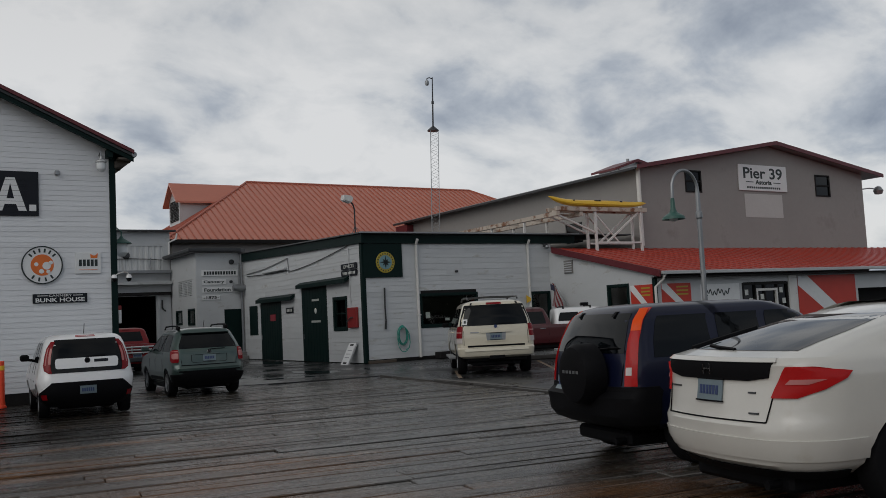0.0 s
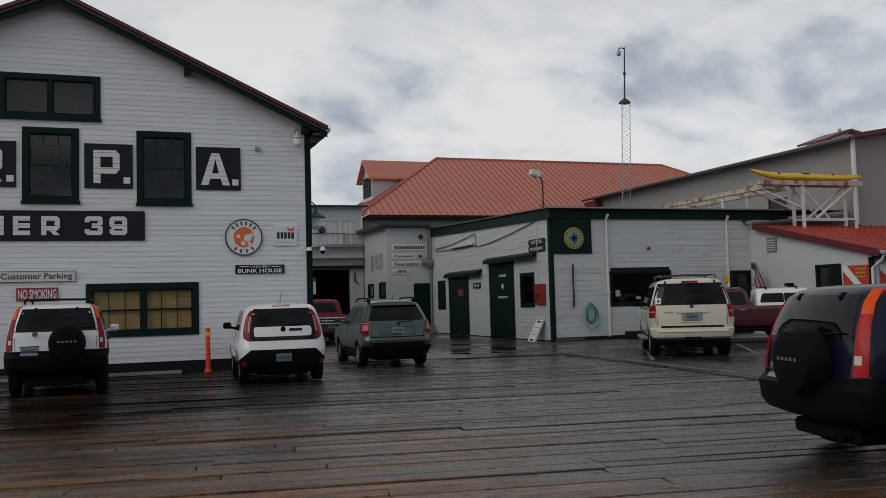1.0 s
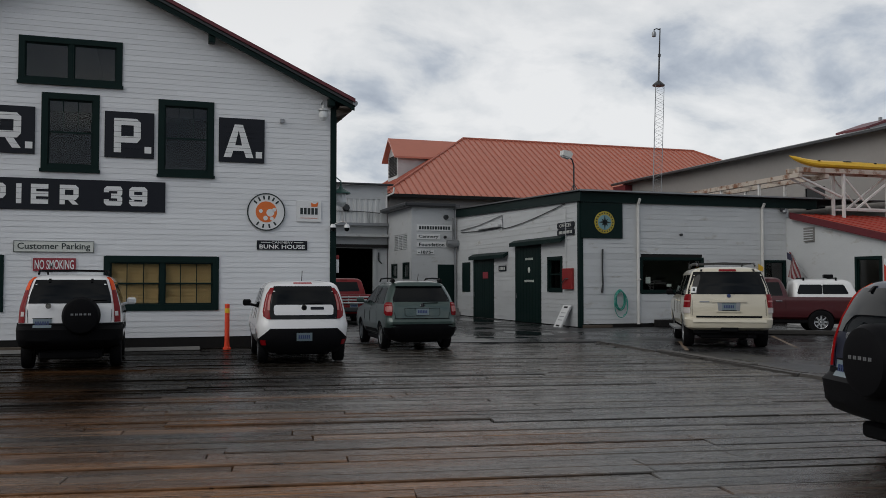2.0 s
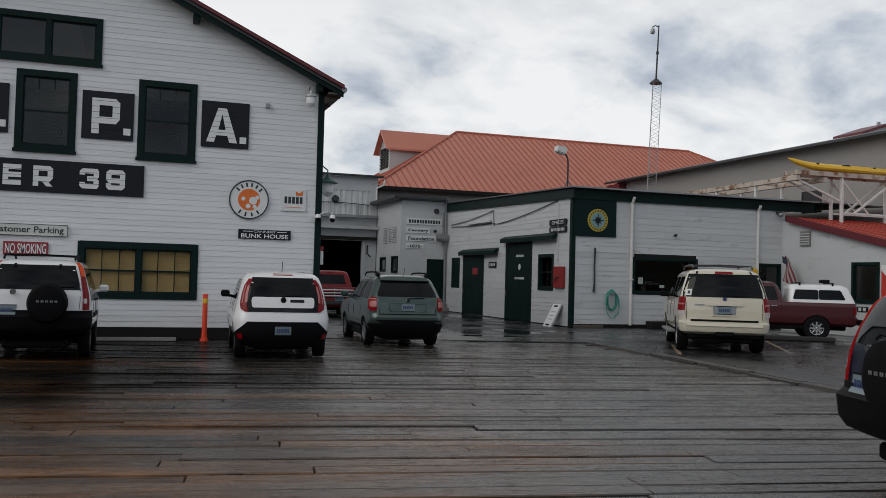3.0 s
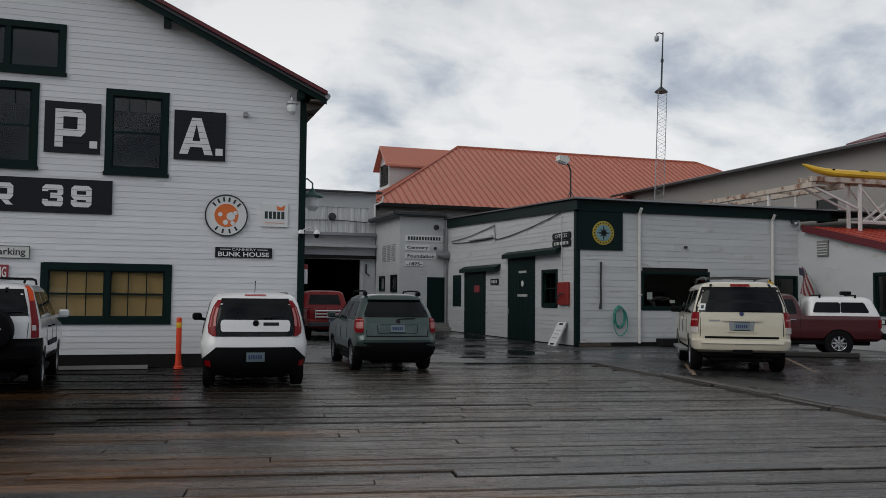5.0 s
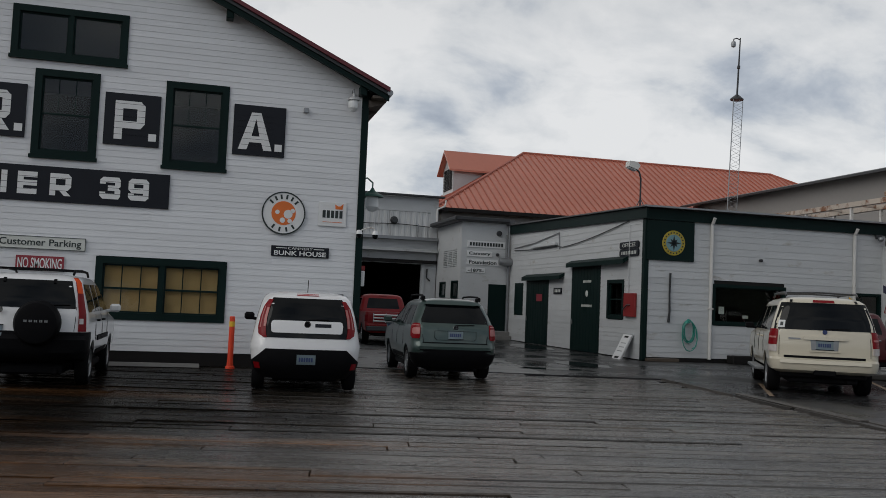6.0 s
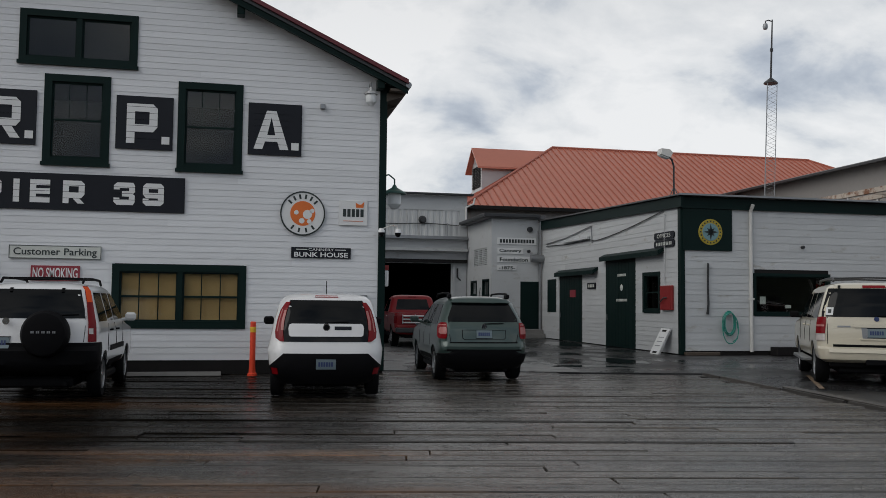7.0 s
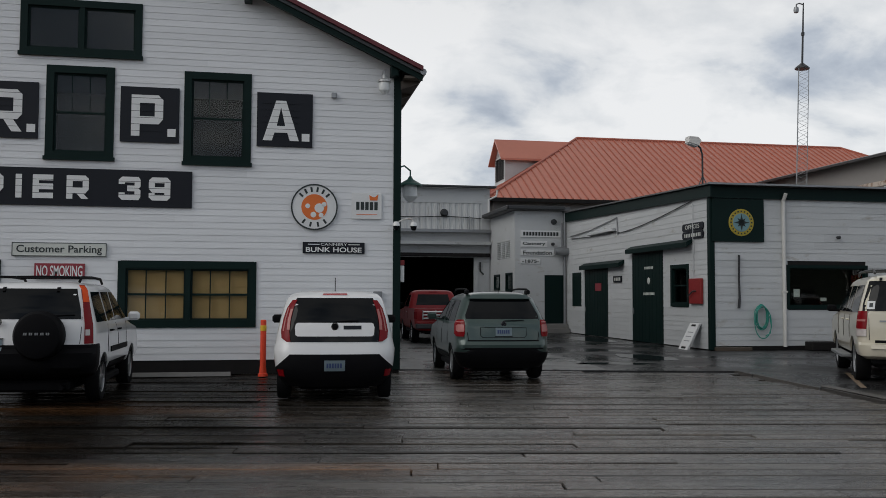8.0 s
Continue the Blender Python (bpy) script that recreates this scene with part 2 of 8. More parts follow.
    b.inputs["Strength"].default_value, b.inputs["Distance"].default_value = 0.45, 0.014
    hsum = nd.new("ShaderNodeMath")
    hsum.operation = "MULTIPLY_ADD"
    hsum.inputs[1].default_value = 0.8
    lk.new(cracks.outputs[0], hsum.inputs[0])
    lk.new(grain.outputs["Fac"], hsum.inputs[2])
    lk.new(hsum.outputs[0], b.inputs["Height"])
    lk.new(b.outputs[0], p.inputs["Normal"])
    # the painted shade also cuts gloss by the wall, imitating a lost sky reflection
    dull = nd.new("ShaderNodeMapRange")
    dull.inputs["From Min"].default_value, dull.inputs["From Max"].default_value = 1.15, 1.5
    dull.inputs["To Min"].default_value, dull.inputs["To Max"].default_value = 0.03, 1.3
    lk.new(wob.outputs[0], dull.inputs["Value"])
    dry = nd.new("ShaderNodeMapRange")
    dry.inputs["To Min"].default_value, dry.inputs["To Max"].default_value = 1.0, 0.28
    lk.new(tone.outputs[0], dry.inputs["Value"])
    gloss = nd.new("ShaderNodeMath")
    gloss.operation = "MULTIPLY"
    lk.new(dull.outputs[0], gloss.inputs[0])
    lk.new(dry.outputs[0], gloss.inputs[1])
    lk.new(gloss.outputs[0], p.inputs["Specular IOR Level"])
    return m


M = {
    "white_siding": mat("white_siding", (0.74, 0.755, 0.775), 0.55, var=0.07, scale=1.5, fine=0.03, bump=0.12, bump_scale=40, stretch=(1, 1, 4), rnd=0.035, stain=(0.55, 0.55, 0.54), stain_at=0.66, stain_scale=2.0),
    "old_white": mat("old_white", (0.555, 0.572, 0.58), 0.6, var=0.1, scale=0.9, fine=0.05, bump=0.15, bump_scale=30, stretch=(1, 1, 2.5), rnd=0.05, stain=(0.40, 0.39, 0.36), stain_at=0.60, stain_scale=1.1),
    "backing": mat("backing", (0.22, 0.22, 0.22), 0.8),
    "green": mat("green", (0.004, 0.016, 0.0145), 0.5, spec=0.14, var=0.2, scale=2.0, fine=0.1, bump=0.1),
    "green_lit": mat("green_lit", (0.03, 0.10, 0.08), 0.45, var=0.15, scale=2.0),
    "black_sign": mat("black_sign", (0.006, 0.008, 0.014), 0.45, spec=0.3, var=0.2, scale=3.0, fine=0.1),
    "sign_white": mat("sign_white", (0.75, 0.76, 0.76), 0.5, var=0.06, scale=5),
    "sign_cream": mat("sign_cream", (0.62, 0.64, 0.60), 0.5, var=0.08, scale=5),
    "sign_red": mat("sign_red", (0.28, 0.03, 0.045), 0.45, var=0.12, scale=4),
    "sign_text": mat("sign_text", (0.02, 0.03, 0.03), 0.5),
    "orange": mat("orange", (0.75, 0.17, 0.03), 0.5, var=0.1),
    "orange_post": mat("orange_post", (0.82, 0.065, 0.02), 0.45, var=0.12, scale=8, stain=(0.35, 0.07, 0.04), stain_at=0.66, stain_scale=9),
    "yellow": mat("yellow", (0.80, 0.48, 0.03), 0.4, var=0.12, scale=3),
    "gold": mat("gold", (0.42, 0.32, 0.03), 0.45),
    "pale_blue": mat("pale_blue", (0.17, 0.31, 0.34), 0.5),
    "red_trim": mat("red_trim", (0.12, 0.014, 0.020), 0.4, var=0.15, scale=1.5),
    "red_roof": mat("red_roof", (0.50, 0.175, 0.118), 0.38, var=0.12, scale=0.35, fine=0.05, stain=(0.45, 0.15, 0.10), stain_at=0.6, stain_scale=0.4),
    "red_low_roof": mat("red_low_roof", (0.40, 0.045, 0.026), 0.36, var=0.14, scale=0.5, fine=0.05),
    "red_seam": mat("red_seam", (0.44, 0.135, 0.088), 0.45, var=0.15, scale=0.8),
    "grey_wall": mat("grey_wall", (0.30, 0.285, 0.27), 0.65, var=0.10, scale=0.35, fine=0.05, bump=0.1, stain=(0.23, 0.21, 0.195), stain_at=0.58, stain_scale=0.35),
    "grey_patch": mat("grey_patch", (0.52, 0.51, 0.49), 0.6, var=0.05, scale=1),
    "pale_metal": mat("pale_metal", (0.50, 0.51, 0.51), 0.45, metal=0.3, var=0.15, scale=0.8, fine=0.05, stain=(0.33, 0.33, 0.33), stain_at=0.58, stain_scale=1.5),
    "streaked_white": mat("streaked_white", (0.60, 0.61, 0.61), 0.5, var=0.15, scale=1.2, fine=0.05, stretch=(3, 1, 0.25), stain=(0.36, 0.36, 0.36), stain_at=0.55, stain_scale=1.3),
    "dark_metal": mat("dark_metal", (0.05, 0.052, 0.055), 0.4, metal=0.5, var=0.15),
    "galv": mat("galv", (0.30, 0.31, 0.32), 0.4, metal=0.7, var=0.15, scale=4),
    "white_metal": mat("white_metal", (0.70, 0.69, 0.66), 0.45, var=0.12, scale=2.5, stain=(0.30, 0.14, 0.07), stain_at=0.63, stain_scale=3),
    "rusty": mat("rusty", (0.52, 0.45, 0.38), 0.6, var=0.2, scale=1.5, fine=0.1, stain=(0.22, 0.09, 0.04), stain_at=0.5, stain_scale=2.2),
    "roof_felt": mat("roof_felt", (0.10, 0.10, 0.105), 0.5, var=0.2, scale=1.5),
    "asphalt": mat("asphalt", (0.027, 0.027, 0.028), 0.27, var=0.3, scale=0.5, fine=0.25, bump=0.25, bump_scale=70, rvar=0.20, stain=(0.042, 0.041, 0.04), stain_at=0.56, stain_scale=0.6),
    "wet_concrete": mat("wet_concrete", (0.17, 0.17, 0.165), 0.32, var=0.22, scale=0.7, fine=0.12, bump=0.2, bump_scale=50, rvar=0.15, stain=(0.10, 0.10, 0.098), stain_at=0.55, stain_scale=0.7),
    "kerb_timber": mat("kerb_timber", (0.048, 0.043, 0.038), 0.45, var=0.35, scale=1.2, fine=0.3, bump=0.6, bump_scale=22, stretch=(6, 1, 1), rnd=0.35),
    "puddle": mat("puddle", (0.018, 0.018, 0.020), 0.04, var=0.1),
    "earth": mat("earth", (0.05, 0.05, 0.052), 0.7, var=0.3, scale=0.05),
    "woods": mat("woods", (0.035, 0.045, 0.028), 0.9, var=0.4, scale=0.15, fine=0.3, bump=0.6, bump_scale=1.5),
    "timber": mat("timber", (0.085, 0.066, 0.05), 0.5, var=0.3, scale=1.5, fine=0.2, bump=0.4, bump_scale=25, stretch=(1, 1, 1), rnd=0.3),
    "stripe": mat("stripe", (0.26, 0.19, 0.13), 0.45, var=0.3, scale=4, fine=0.2),
    "concrete": mat("concrete", (0.20, 0.195, 0.185), 0.6, var=0.2, scale=3, fine=0.1, bump=0.2),
    "dark_base": mat("dark_base", (0.014, 0.013, 0.013), 0.7, spec=0.2, var=0.3, scale=3),
    # near-black colour stands in for the shade of unlit rooms
    "room_shade": mat("room_shade", (0.012, 0.012, 0.012), 0.9, spec=0.1),
    "blind": mat("blind", (0.62, 0.40, 0.17), 0.6, var=0.10, scale=3, fine=0.05),
    "window_glass": glass_mat("window_glass", (0.80, 0.85, 0.84)),
    "tyre": mat("tyre", (0.006, 0.006, 0.007), 0.8, spec=0.15, var=0.2, scale=12, bump=0.2),
    "rim": mat("rim", (0.42, 0.43, 0.44), 0.3, metal=0.85, var=0.12, scale=9),
    "chrome": mat("chrome", (0.75, 0.75, 0.76), 0.12, metal=1.0, var=0.04),
    "black_plastic": mat("black_plastic", (0.005, 0.005, 0.006), 0.6, var=0.2, scale=6, bump=0.08, spec=0.09),
    "car_glass": mat("car_glass", (0.003, 0.004, 0.005), 0.04, var=0.2, spec=0.24),
    "tail_red": mat("tail_red", (0.21, 0.004, 0.008), 0.2, var=0.15, scale=14, spec=0.2),
    "tail_bright": mat("tail_bright", (0.42, 0.012, 0.012), 0.2, var=0.15, scale=14, spec=0.22),
    "tail_amber": mat("tail_amber", (0.78, 0.085, 0.010), 0.22, var=0.1, scale=14, spec=0.22),
    "tail_clear": mat("tail_clear", (0.55, 0.50, 0.48), 0.12, var=0.15, scale=14, coat=0.6),
    "plate": mat("plate", (0.16, 0.21, 0.235), 0.35, var=0.15, scale=12),
    "plate_ink": mat("plate_ink", (0.03, 0.05, 0.14), 0.4),
    "paint_white": mat("paint_white", (0.80, 0.80, 0.80), 0.28, var=0.04, scale=2, fine=0.01, coat=0.8),
    "paint_pearl": mat("paint_pearl", (0.61, 0.595, 0.55), 0.30, var=0.06, scale=2.5, fine=0.02, coat=0.7, stain=(0.55, 0.52, 0.46), stain_at=0.64, stain_scale=2),
    "paint_cream": mat("paint_cream", (0.62, 0.57, 0.455), 0.28, var=0.04, scale=2, fine=0.01, coat=0.8),
    "paint_green": mat("paint_green", (0.042, 0.072, 0.064), 0.3, metal=0.4, var=0.06, scale=3, coat=0.8),
    "paint_blue": mat("paint_blue", (0.005, 0.007, 0.024), 0.3, var=0.08, scale=3, coat=0.3, spec=0.2),
    "paint_red": mat("paint_red", (0.062, 0.005, 0.008), 0.3, var=0.06, scale=3, coat=0.35),
    "paint_bright_red": mat("paint_bright_red", (0.27, 0.006, 0.009), 0.3, var=0.06, scale=3, coat=0.2, spec=0.3),
    "wet_timber": mat("wet_timber", (0.022, 0.019, 0.016), 0.45, var=0.35, scale=2, fine=0.2, bump=0.4, bump_scale=25),
    "tail_pink": mat("tail_pink", (0.46, 0.17, 0.16), 0.2, var=0.15, scale=14, spec=0.3),
    "hose": mat("hose", (0.03, 0.28, 0.22), 0.4, var=0.15, scale=10),
    "red_box": mat("red_box", (0.27, 0.02, 0.02), 0.45, var=0.1, scale=6),
    "flag_blue": mat("flag_blue", (0.035, 0.035, 0.07), 0.8, var=0.2),
    "flag_red": mat("flag_red", (0.20, 0.035, 0.04), 0.8, var=0.2),
    "flag_pale": mat("flag_pale", (0.36, 0.32, 0.32), 0.8, var=0.2),
    "dive_red": mat("dive_red", (0.52, 0.04, 0.022), 0.5, var=0.12, scale=2),
    "lamp_glow": lamp_mat("lamp_glow", (1.0, 0.33, 0.05), 0.55),
    "frost": mat("frost", (0.72, 0.74, 0.74), 0.3, var=0.05),
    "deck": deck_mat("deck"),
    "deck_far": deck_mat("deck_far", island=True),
}


# ---- mesh helpers ----
class Geo:
    """Vertices and faces of one mesh."""

    def __init__(self):
        self.v, self.f, self.soft = [], [], []

    def add(self, verts, faces, soft=False):
        n = len(self.v)
        self.v += [tuple(p) for p in verts]
        self.f += [[n + i for i in f] for f in faces]
        self.soft += [soft] * len(faces)
        return self

    def box(self, x0, x1, y0, y1, z0, z1, c=0.0):
        """A box; c chamfers its edges."""
        if c <= 0:
            v = [(x, y, z) for x in (x0, x1) for y in (y0, y1) for z in (z0, z1)]
            return self.add(v, [(0, 1, 3, 2), (4, 6, 7, 5), (0, 4, 5, 1), (2, 3, 7, 6), (0, 2, 6, 4), (1, 5, 7, 3)])
        v, at = [], {}
        lo, hi = (x0, y0, z0), (x1, y1, z1)
        for s in range(8):
            side = [(s >> k) & 1 for k in range(3)]
            for axis in range(3):
                p = [(hi[k] if side[k] else lo[k]) + (0 if k == axis else (-c if side[k] else c)) for k in range(3)]
                at[s, axis] = len(v)
                v.append(p)
        f = []
        for axis in range(3):
            a, b = [k for k in range(3) if k != axis]
            for sd in (0, 1):
                f.append([at[(sd << axis) | (i << a) | (j << b), axis] for i, j in ((0, 0), (1, 0), (1, 1), (0, 1))])
            for i in (0, 1):
                for j in (0, 1):
                    s0 = (i << a) | (j << b)
                    s1 = s0 | (1 << axis)
                    f.append([at[s0, a], at[s1, a], at[s1, b], at[s0, b]])
        f += [[at[s, 0], at[s, 1], at[s, 2]] for s in range(8)]
        return self.add(v, f)

    def prism(self, poly, axis, a, b):
        """A polygon drawn in the plane across an axis (0, 1, 2), pulled from a to b along it."""
        def put(p, w):
            q = list(p)
            q.insert(axis, w)
            return q
        n = len(poly)
        v = [put(p, a) for p in poly] + [put(p, b) for p in poly]
        f = [list(range(n)), list(range(2 * n - 1, n - 1, -1))]
        f += [[i, (i + 1) % n, n + (i + 1) % n, n + i] for i in range(n)]
        return self.add(v, f)

    def tube(self, pts, r, n=8, close=False, ends=True):
        """A round bar along points."""
        pts = [Vector(p) for p in pts]
        rs = r if isinstance(r, (list, tuple)) else [r] * len(pts)
        rings, m = [], len(pts)
        side = None
        for i, p in enumerate(pts):
            if close:
                d = (pts[(i + 1) % m] - pts[i - 1]).normalized()
            else:
                d = (pts[min(i + 1, m - 1)] - pts[max(i - 1, 0)]).normalized()
            if side is None or abs(side.dot(d)) > 0.98:
                side = d.orthogonal().normalized()
            side = (side - d * side.dot(d)).normalized()
            up = d.cross(side)
            rings.append([p + rs[i] * (math.cos(2 * math.pi * k / n) * side + math.sin(2 * math.pi * k / n) * up) for k in range(n)])
        v = [q for ring in rings for q in ring]
        f = []
        for i in range(m if close else m - 1):
            j = (i + 1) % m
            f += [[i * n + k, i * n + (k + 1) % n, j * n + (k + 1) % n, j * n + k] for k in range(n)]
        self.add(v, f, True)
        if ends and not close:
            self.add(rings[0], [list(range(n - 1, -1, -1))])
            self.add(rings[-1], [list(range(n))])
        return self

    def lathe(self, prof, center, axis=2, n=24):
        """A profile of (radius, along) turned round an axis through center."""
        v, m = [], len(prof)
        for k in range(n):
            a = 2 * math.pi * k / n
            for r, w in prof:
                q = [r * math.cos(a), r * math.sin(a)]
                q.insert(axis, w)
                v.append([q[i] + center[i] for i in range(3)])
        f = [[k * m + i, k * m + i + 1, ((k + 1) % n) * m + i + 1, ((k + 1) % n) * m + i] for k in range(n) for i in range(m - 1)]
        return self.add(v, f, True)

    def mesh(self, name):
        me = bpy.data.meshes.new(name)
        me.from_pydata(self.v, [], self.f)
        bm = bmesh.new()
        bm.from_mesh(me)
        bmesh.ops.remove_doubles(bm, verts=bm.verts, dist=1e-5)
        bmesh.ops.recalc_face_normals(bm, faces=bm.faces)
        for fc in bm.faces:
            fc.smooth = False
        bm.to_mesh(me)
        bm.free()
        if any(self.soft):
            me.shade_smooth()
            me.set_sharp_from_angle(angle=radians(32))
        return me


def thing(name, label, category, loc=(0, 0, 0), rz=0.0, group="", kind=""):
    ob = new(name)
    ob.empty_display_size = 0.2
    ob.matrix_basis = pose(*loc, 0, 0, rz)
    return tagged(ob, label, category, group, kind)


def part(name, geo, material, parent=None, label=""):
    me = geo if isinstance(geo, bpy.types.Mesh) else geo.mesh(name)
    if not me.materials:
        me.materials.append(M[material])
    ob = new(name, me)
    ob.parent = parent
    return tagged(ob, label)


def single(name, geo, material, label, category, kind="", group=""):
    """A thing of one mesh."""
    return tagged(part(name, geo, material), label, category, group, kind)


def letters(body, size, width=None, bold=0.0, spacing=1.0):
    """A mesh of flat letters, centred, standing in the plane of x and z and facing -y, 6 mm deep."""
    cu = bpy.data.curves.new("letters", "FONT")
    cu.body, cu.size, cu.extrude, cu.offset, cu.space_character = body, size, 0.003, bold, spacing
    cu.align_x, cu.align_y, cu.resolution_u = "CENTER", "CENTER", 3
    ob = bpy.data.objects.new("letters", cu)
    me = bpy.data.meshes.new_from_object(ob)
    bpy.data.objects.remove(ob)
    bpy.data.curves.remove(cu)
    xs = [v.co.x for v in me.vertices]
    ys = [v.co.y for v in me.vertices]
    cx, cy, w, h = (min(xs) + max(xs)) / 2, (min(ys) + max(ys)) / 2, max(xs) - min(xs), max(ys) - min(ys)
    k = (width / w) if width else 1.0
    kh = size / h
    for v in me.vertices:
        v.co = ((v.co.x - cx) * k, -v.co.z, (v.co.y - cy) * kh)
    me.materials.clear()
    return me


def bars(geo, cx, y, cz, w, h, n, d=0.006):
    """A row of plain bars in place of writing."""
    step = w / n
    for i in range(n):
        x = cx - w / 2 + (i + 0.5) * step
        geo.box(x - step * 0.36, x + step * 0.36, y - d, y, cz - h / 2, cz + h / 2)
    return geo


# ---- walls of boards ----
def strips(u0, u1, top, openings, breaks=()):
    """Splits a wall into pieces (ua, ub, va, vb_left, vb_right) round its openings. top(u): its height."""
    us = sorted({u0, u1, *breaks, *[u for o in openings for u in (o[0], o[1])]})
    us = [u for u in us if u0 <= u <= u1]
    for a, b in zip(us, us[1:]):
        mid, low = (a + b) / 2, 0.0
        for o in sorted([o for o in openings if o[0] < mid < o[1]], key=lambda o: o[2]):
            if o[2] > low + 1e-4:
                yield a, b, low, o[2], o[2]
            low = o[3]
        yield a, b, low, top(a), top(b)


def wall(parent, name, place, u0, u1, top, openings, material, board=0.165, breaks=(), thick=0.14, bottom=0.25, lap=0.015, pieces="board", jitter=0.0, seed=1):
    """A board-clad wall. place(u, v, d): world point at u along, v up and d out of the wall."""
    core = Geo()
    for a, b, lo, ta, tb in strips(u0, u1, top, openings, breaks):
        v = [place(u, w, d) for d in (-thick, -0.004) for u, w in ((a, lo), (b, lo), (b, tb), (a, ta))]
        core.add(v, [(0, 1, 2, 3), (7, 6, 5, 4), (0, 4, 5, 1), (1, 5, 6, 2), (2, 6, 7, 3), (3, 7, 4, 0)])
    core_ob = part(name, core, "dark_base" if pieces == "board" else "backing", parent)
    rng = random.Random(seed)
    v = bottom
    high = max(top(u0), top(u1), *[top(b) for b in breaks]) if breaks else max(top(u0), top(u1))
    while v < high:
        w = v + board * (1 + rng.uniform(-jitter, jitter))
        segs = [(u0, u1)]
        for o in openings:
            if o[2] < w - 0.01 and o[3] > v + 0.01:
                segs = [s for a, b in segs for s in ((a, min(b, o[0])), (max(a, o[1]), b)) if s[1] - s[0] > 0.02]
        for a, b in segs:
            cuts = [a]
            while b - cuts[-1] > 5.5:
                cuts.append(cuts[-1] + rng.uniform(2.8, 4.8))
            cuts.append(b)
            for c, d in zip(cuts, cuts[1:]):
                us = sorted({c, d, *[q for q in breaks if c < q < d]})
                line = [us[0]]
                for ua, ub in zip(us, us[1:]):
                    for level in (v + 0.004, w):
                        if (top(ua) - level) * (top(ub) - level) < 0:
                            line.append(ua + (ub - ua) * (level - top(ua)) / (top(ub) - top(ua)))
                    line.append(ub)
                line = [u for u in sorted(line) if top(u) >= v + 0.0039]
                if len(line) < 2 or line[-1] - line[0] < 0.02:
                    continue
                poly = [(line[0], v, lap), (line[-1], v, lap)] + [(u, min(w, top(u)), 0.004) for u in reversed(line)]
                g = Geo()
                vv = [place(p, q, r) for p, q, r in poly] + [place(p, q, -0.003) for p, q, r in poly]
                n = len(poly)
                g.add(vv, [list(range(n)), list(range(2 * n - 1, n - 1, -1))] + [[i, (i + 1) % n, n + (i + 1) % n, n + i] for i in range(n)])
                part(pieces, g, material, core_ob)
        v = w
    return core_ob


def window(parent, name, place, u0, u1, v0, v1, cols=1, rows=2, sashes=1, casing=0.13, sill=True, glass="window_glass", thick=0.14, label=""):
    """A window in an opening: casing, sash bars, panes and a sill. (u0..v1) is the outside of the casing."""
    def bx(g, a, b, c, d, e, f):
        v = [place(u, w, q) for u in (a, b) for w in (c, d) for q in (e, f)]
        g.add(v, [(0, 1, 3, 2), (4, 6, 7, 5), (0, 4, 5, 1), (2, 3, 7, 6), (0, 2, 6, 4), (1, 5, 7, 3)])
    k = casing
    g = Geo()
    bx(g, u0, u0 + k, v0, v1, -0.05, 0.04)
    bx(g, u1 - k, u1, v0, v1, -0.05, 0.04)
    bx(g, u0 + k, u1 - k, v1 - k, v1, -0.05, 0.043)
    bx(g, u0 + k, u1 - k, v0, v0 + k, -0.05, 0.043)
    if sill:
        bx(g, u0 - 0.025, u1 + 0.025, v0 - 0.03, v0 + 0.045, -0.02, 0.075)
    win = part(name, g, "green", parent, label)
    width = (u1 - u0 - 2 * k)
    for s in range(sashes):
        a = u0 + k + s * width / sashes + (0.05 if s else 0)
        b = u0 + k + (s + 1) * width / sashes - (0.05 if s < sashes - 1 else 0)
        if s:
            gm = Geo()
            bx(gm, a - 0.10, a, v0 + k, v1 - k, -0.06, 0.035)
            part("mullion", gm, "green", win)
        gs = Geo()
        t = 0.022
        for c in range(1, cols):
            u = a + c * (b - a) / cols
            bx(gs, u - t / 2, u + t / 2, v0 + k, v1 - k, -0.062, -0.03)
        for r in range(1, rows):
            w = v0 + k + r * (v1 - v0 - 2 * k) / rows
            bx(gs, a, b, w - t, w + t, -0.066, -0.028)
        if cols == 1 and rows == 2 and v1 - v0 > 1.6:
            for c in (0.33, 0.67):
                u = a + c * (b - a)
                bx(gs, u - 0.008, u + 0.008, (v0 + v1) / 2, v1 - k, -0.060, -0.034)
        for e, f in ((a, a + 0.035), (b - 0.035, b)):
            bx(gs, e, f, v0 + k, v1 - k, -0.064, -0.026)
        for e, f in ((v0 + k, v0 + k + 0.035), (v1 - k - 0.035, v1 - k)):
            bx(gs, a, b, e, f, -0.065, -0.025)
        part("sash", gs, "green", win)
        gp = Geo()
        bx(gp, a, b, v0 + k, v1 - k, -0.052, -0.046)
        pane = part("pane", gp, glass, win)
        pane.visible_shadow = False
    return win


# ---- the ground: one sheet, timber deck and wet asphalt on it ----
DECK_TURN = radians(-9.5)
dc, ds = math.cos(DECK_TURN), math.sin(DECK_TURN)


def edge_right(y):
    """The deck's side along the asphalt."""
    return 9.75 + 0.095 * (y - 9.0)


def edge_far(x):
    """The deck's end before the buildings."""
    return 19.1 + 0.196 * (10.75 - x)


ground = Geo()
ground.add([(-900, -900, -0.09), (900, -900, -0.09), (900, 900, -0.09), (-900, 900, -0.09)], [(0, 1, 2, 3)])
single("ground", ground, "earth", "dark wet ground reaching the horizon", "ground", "structure")
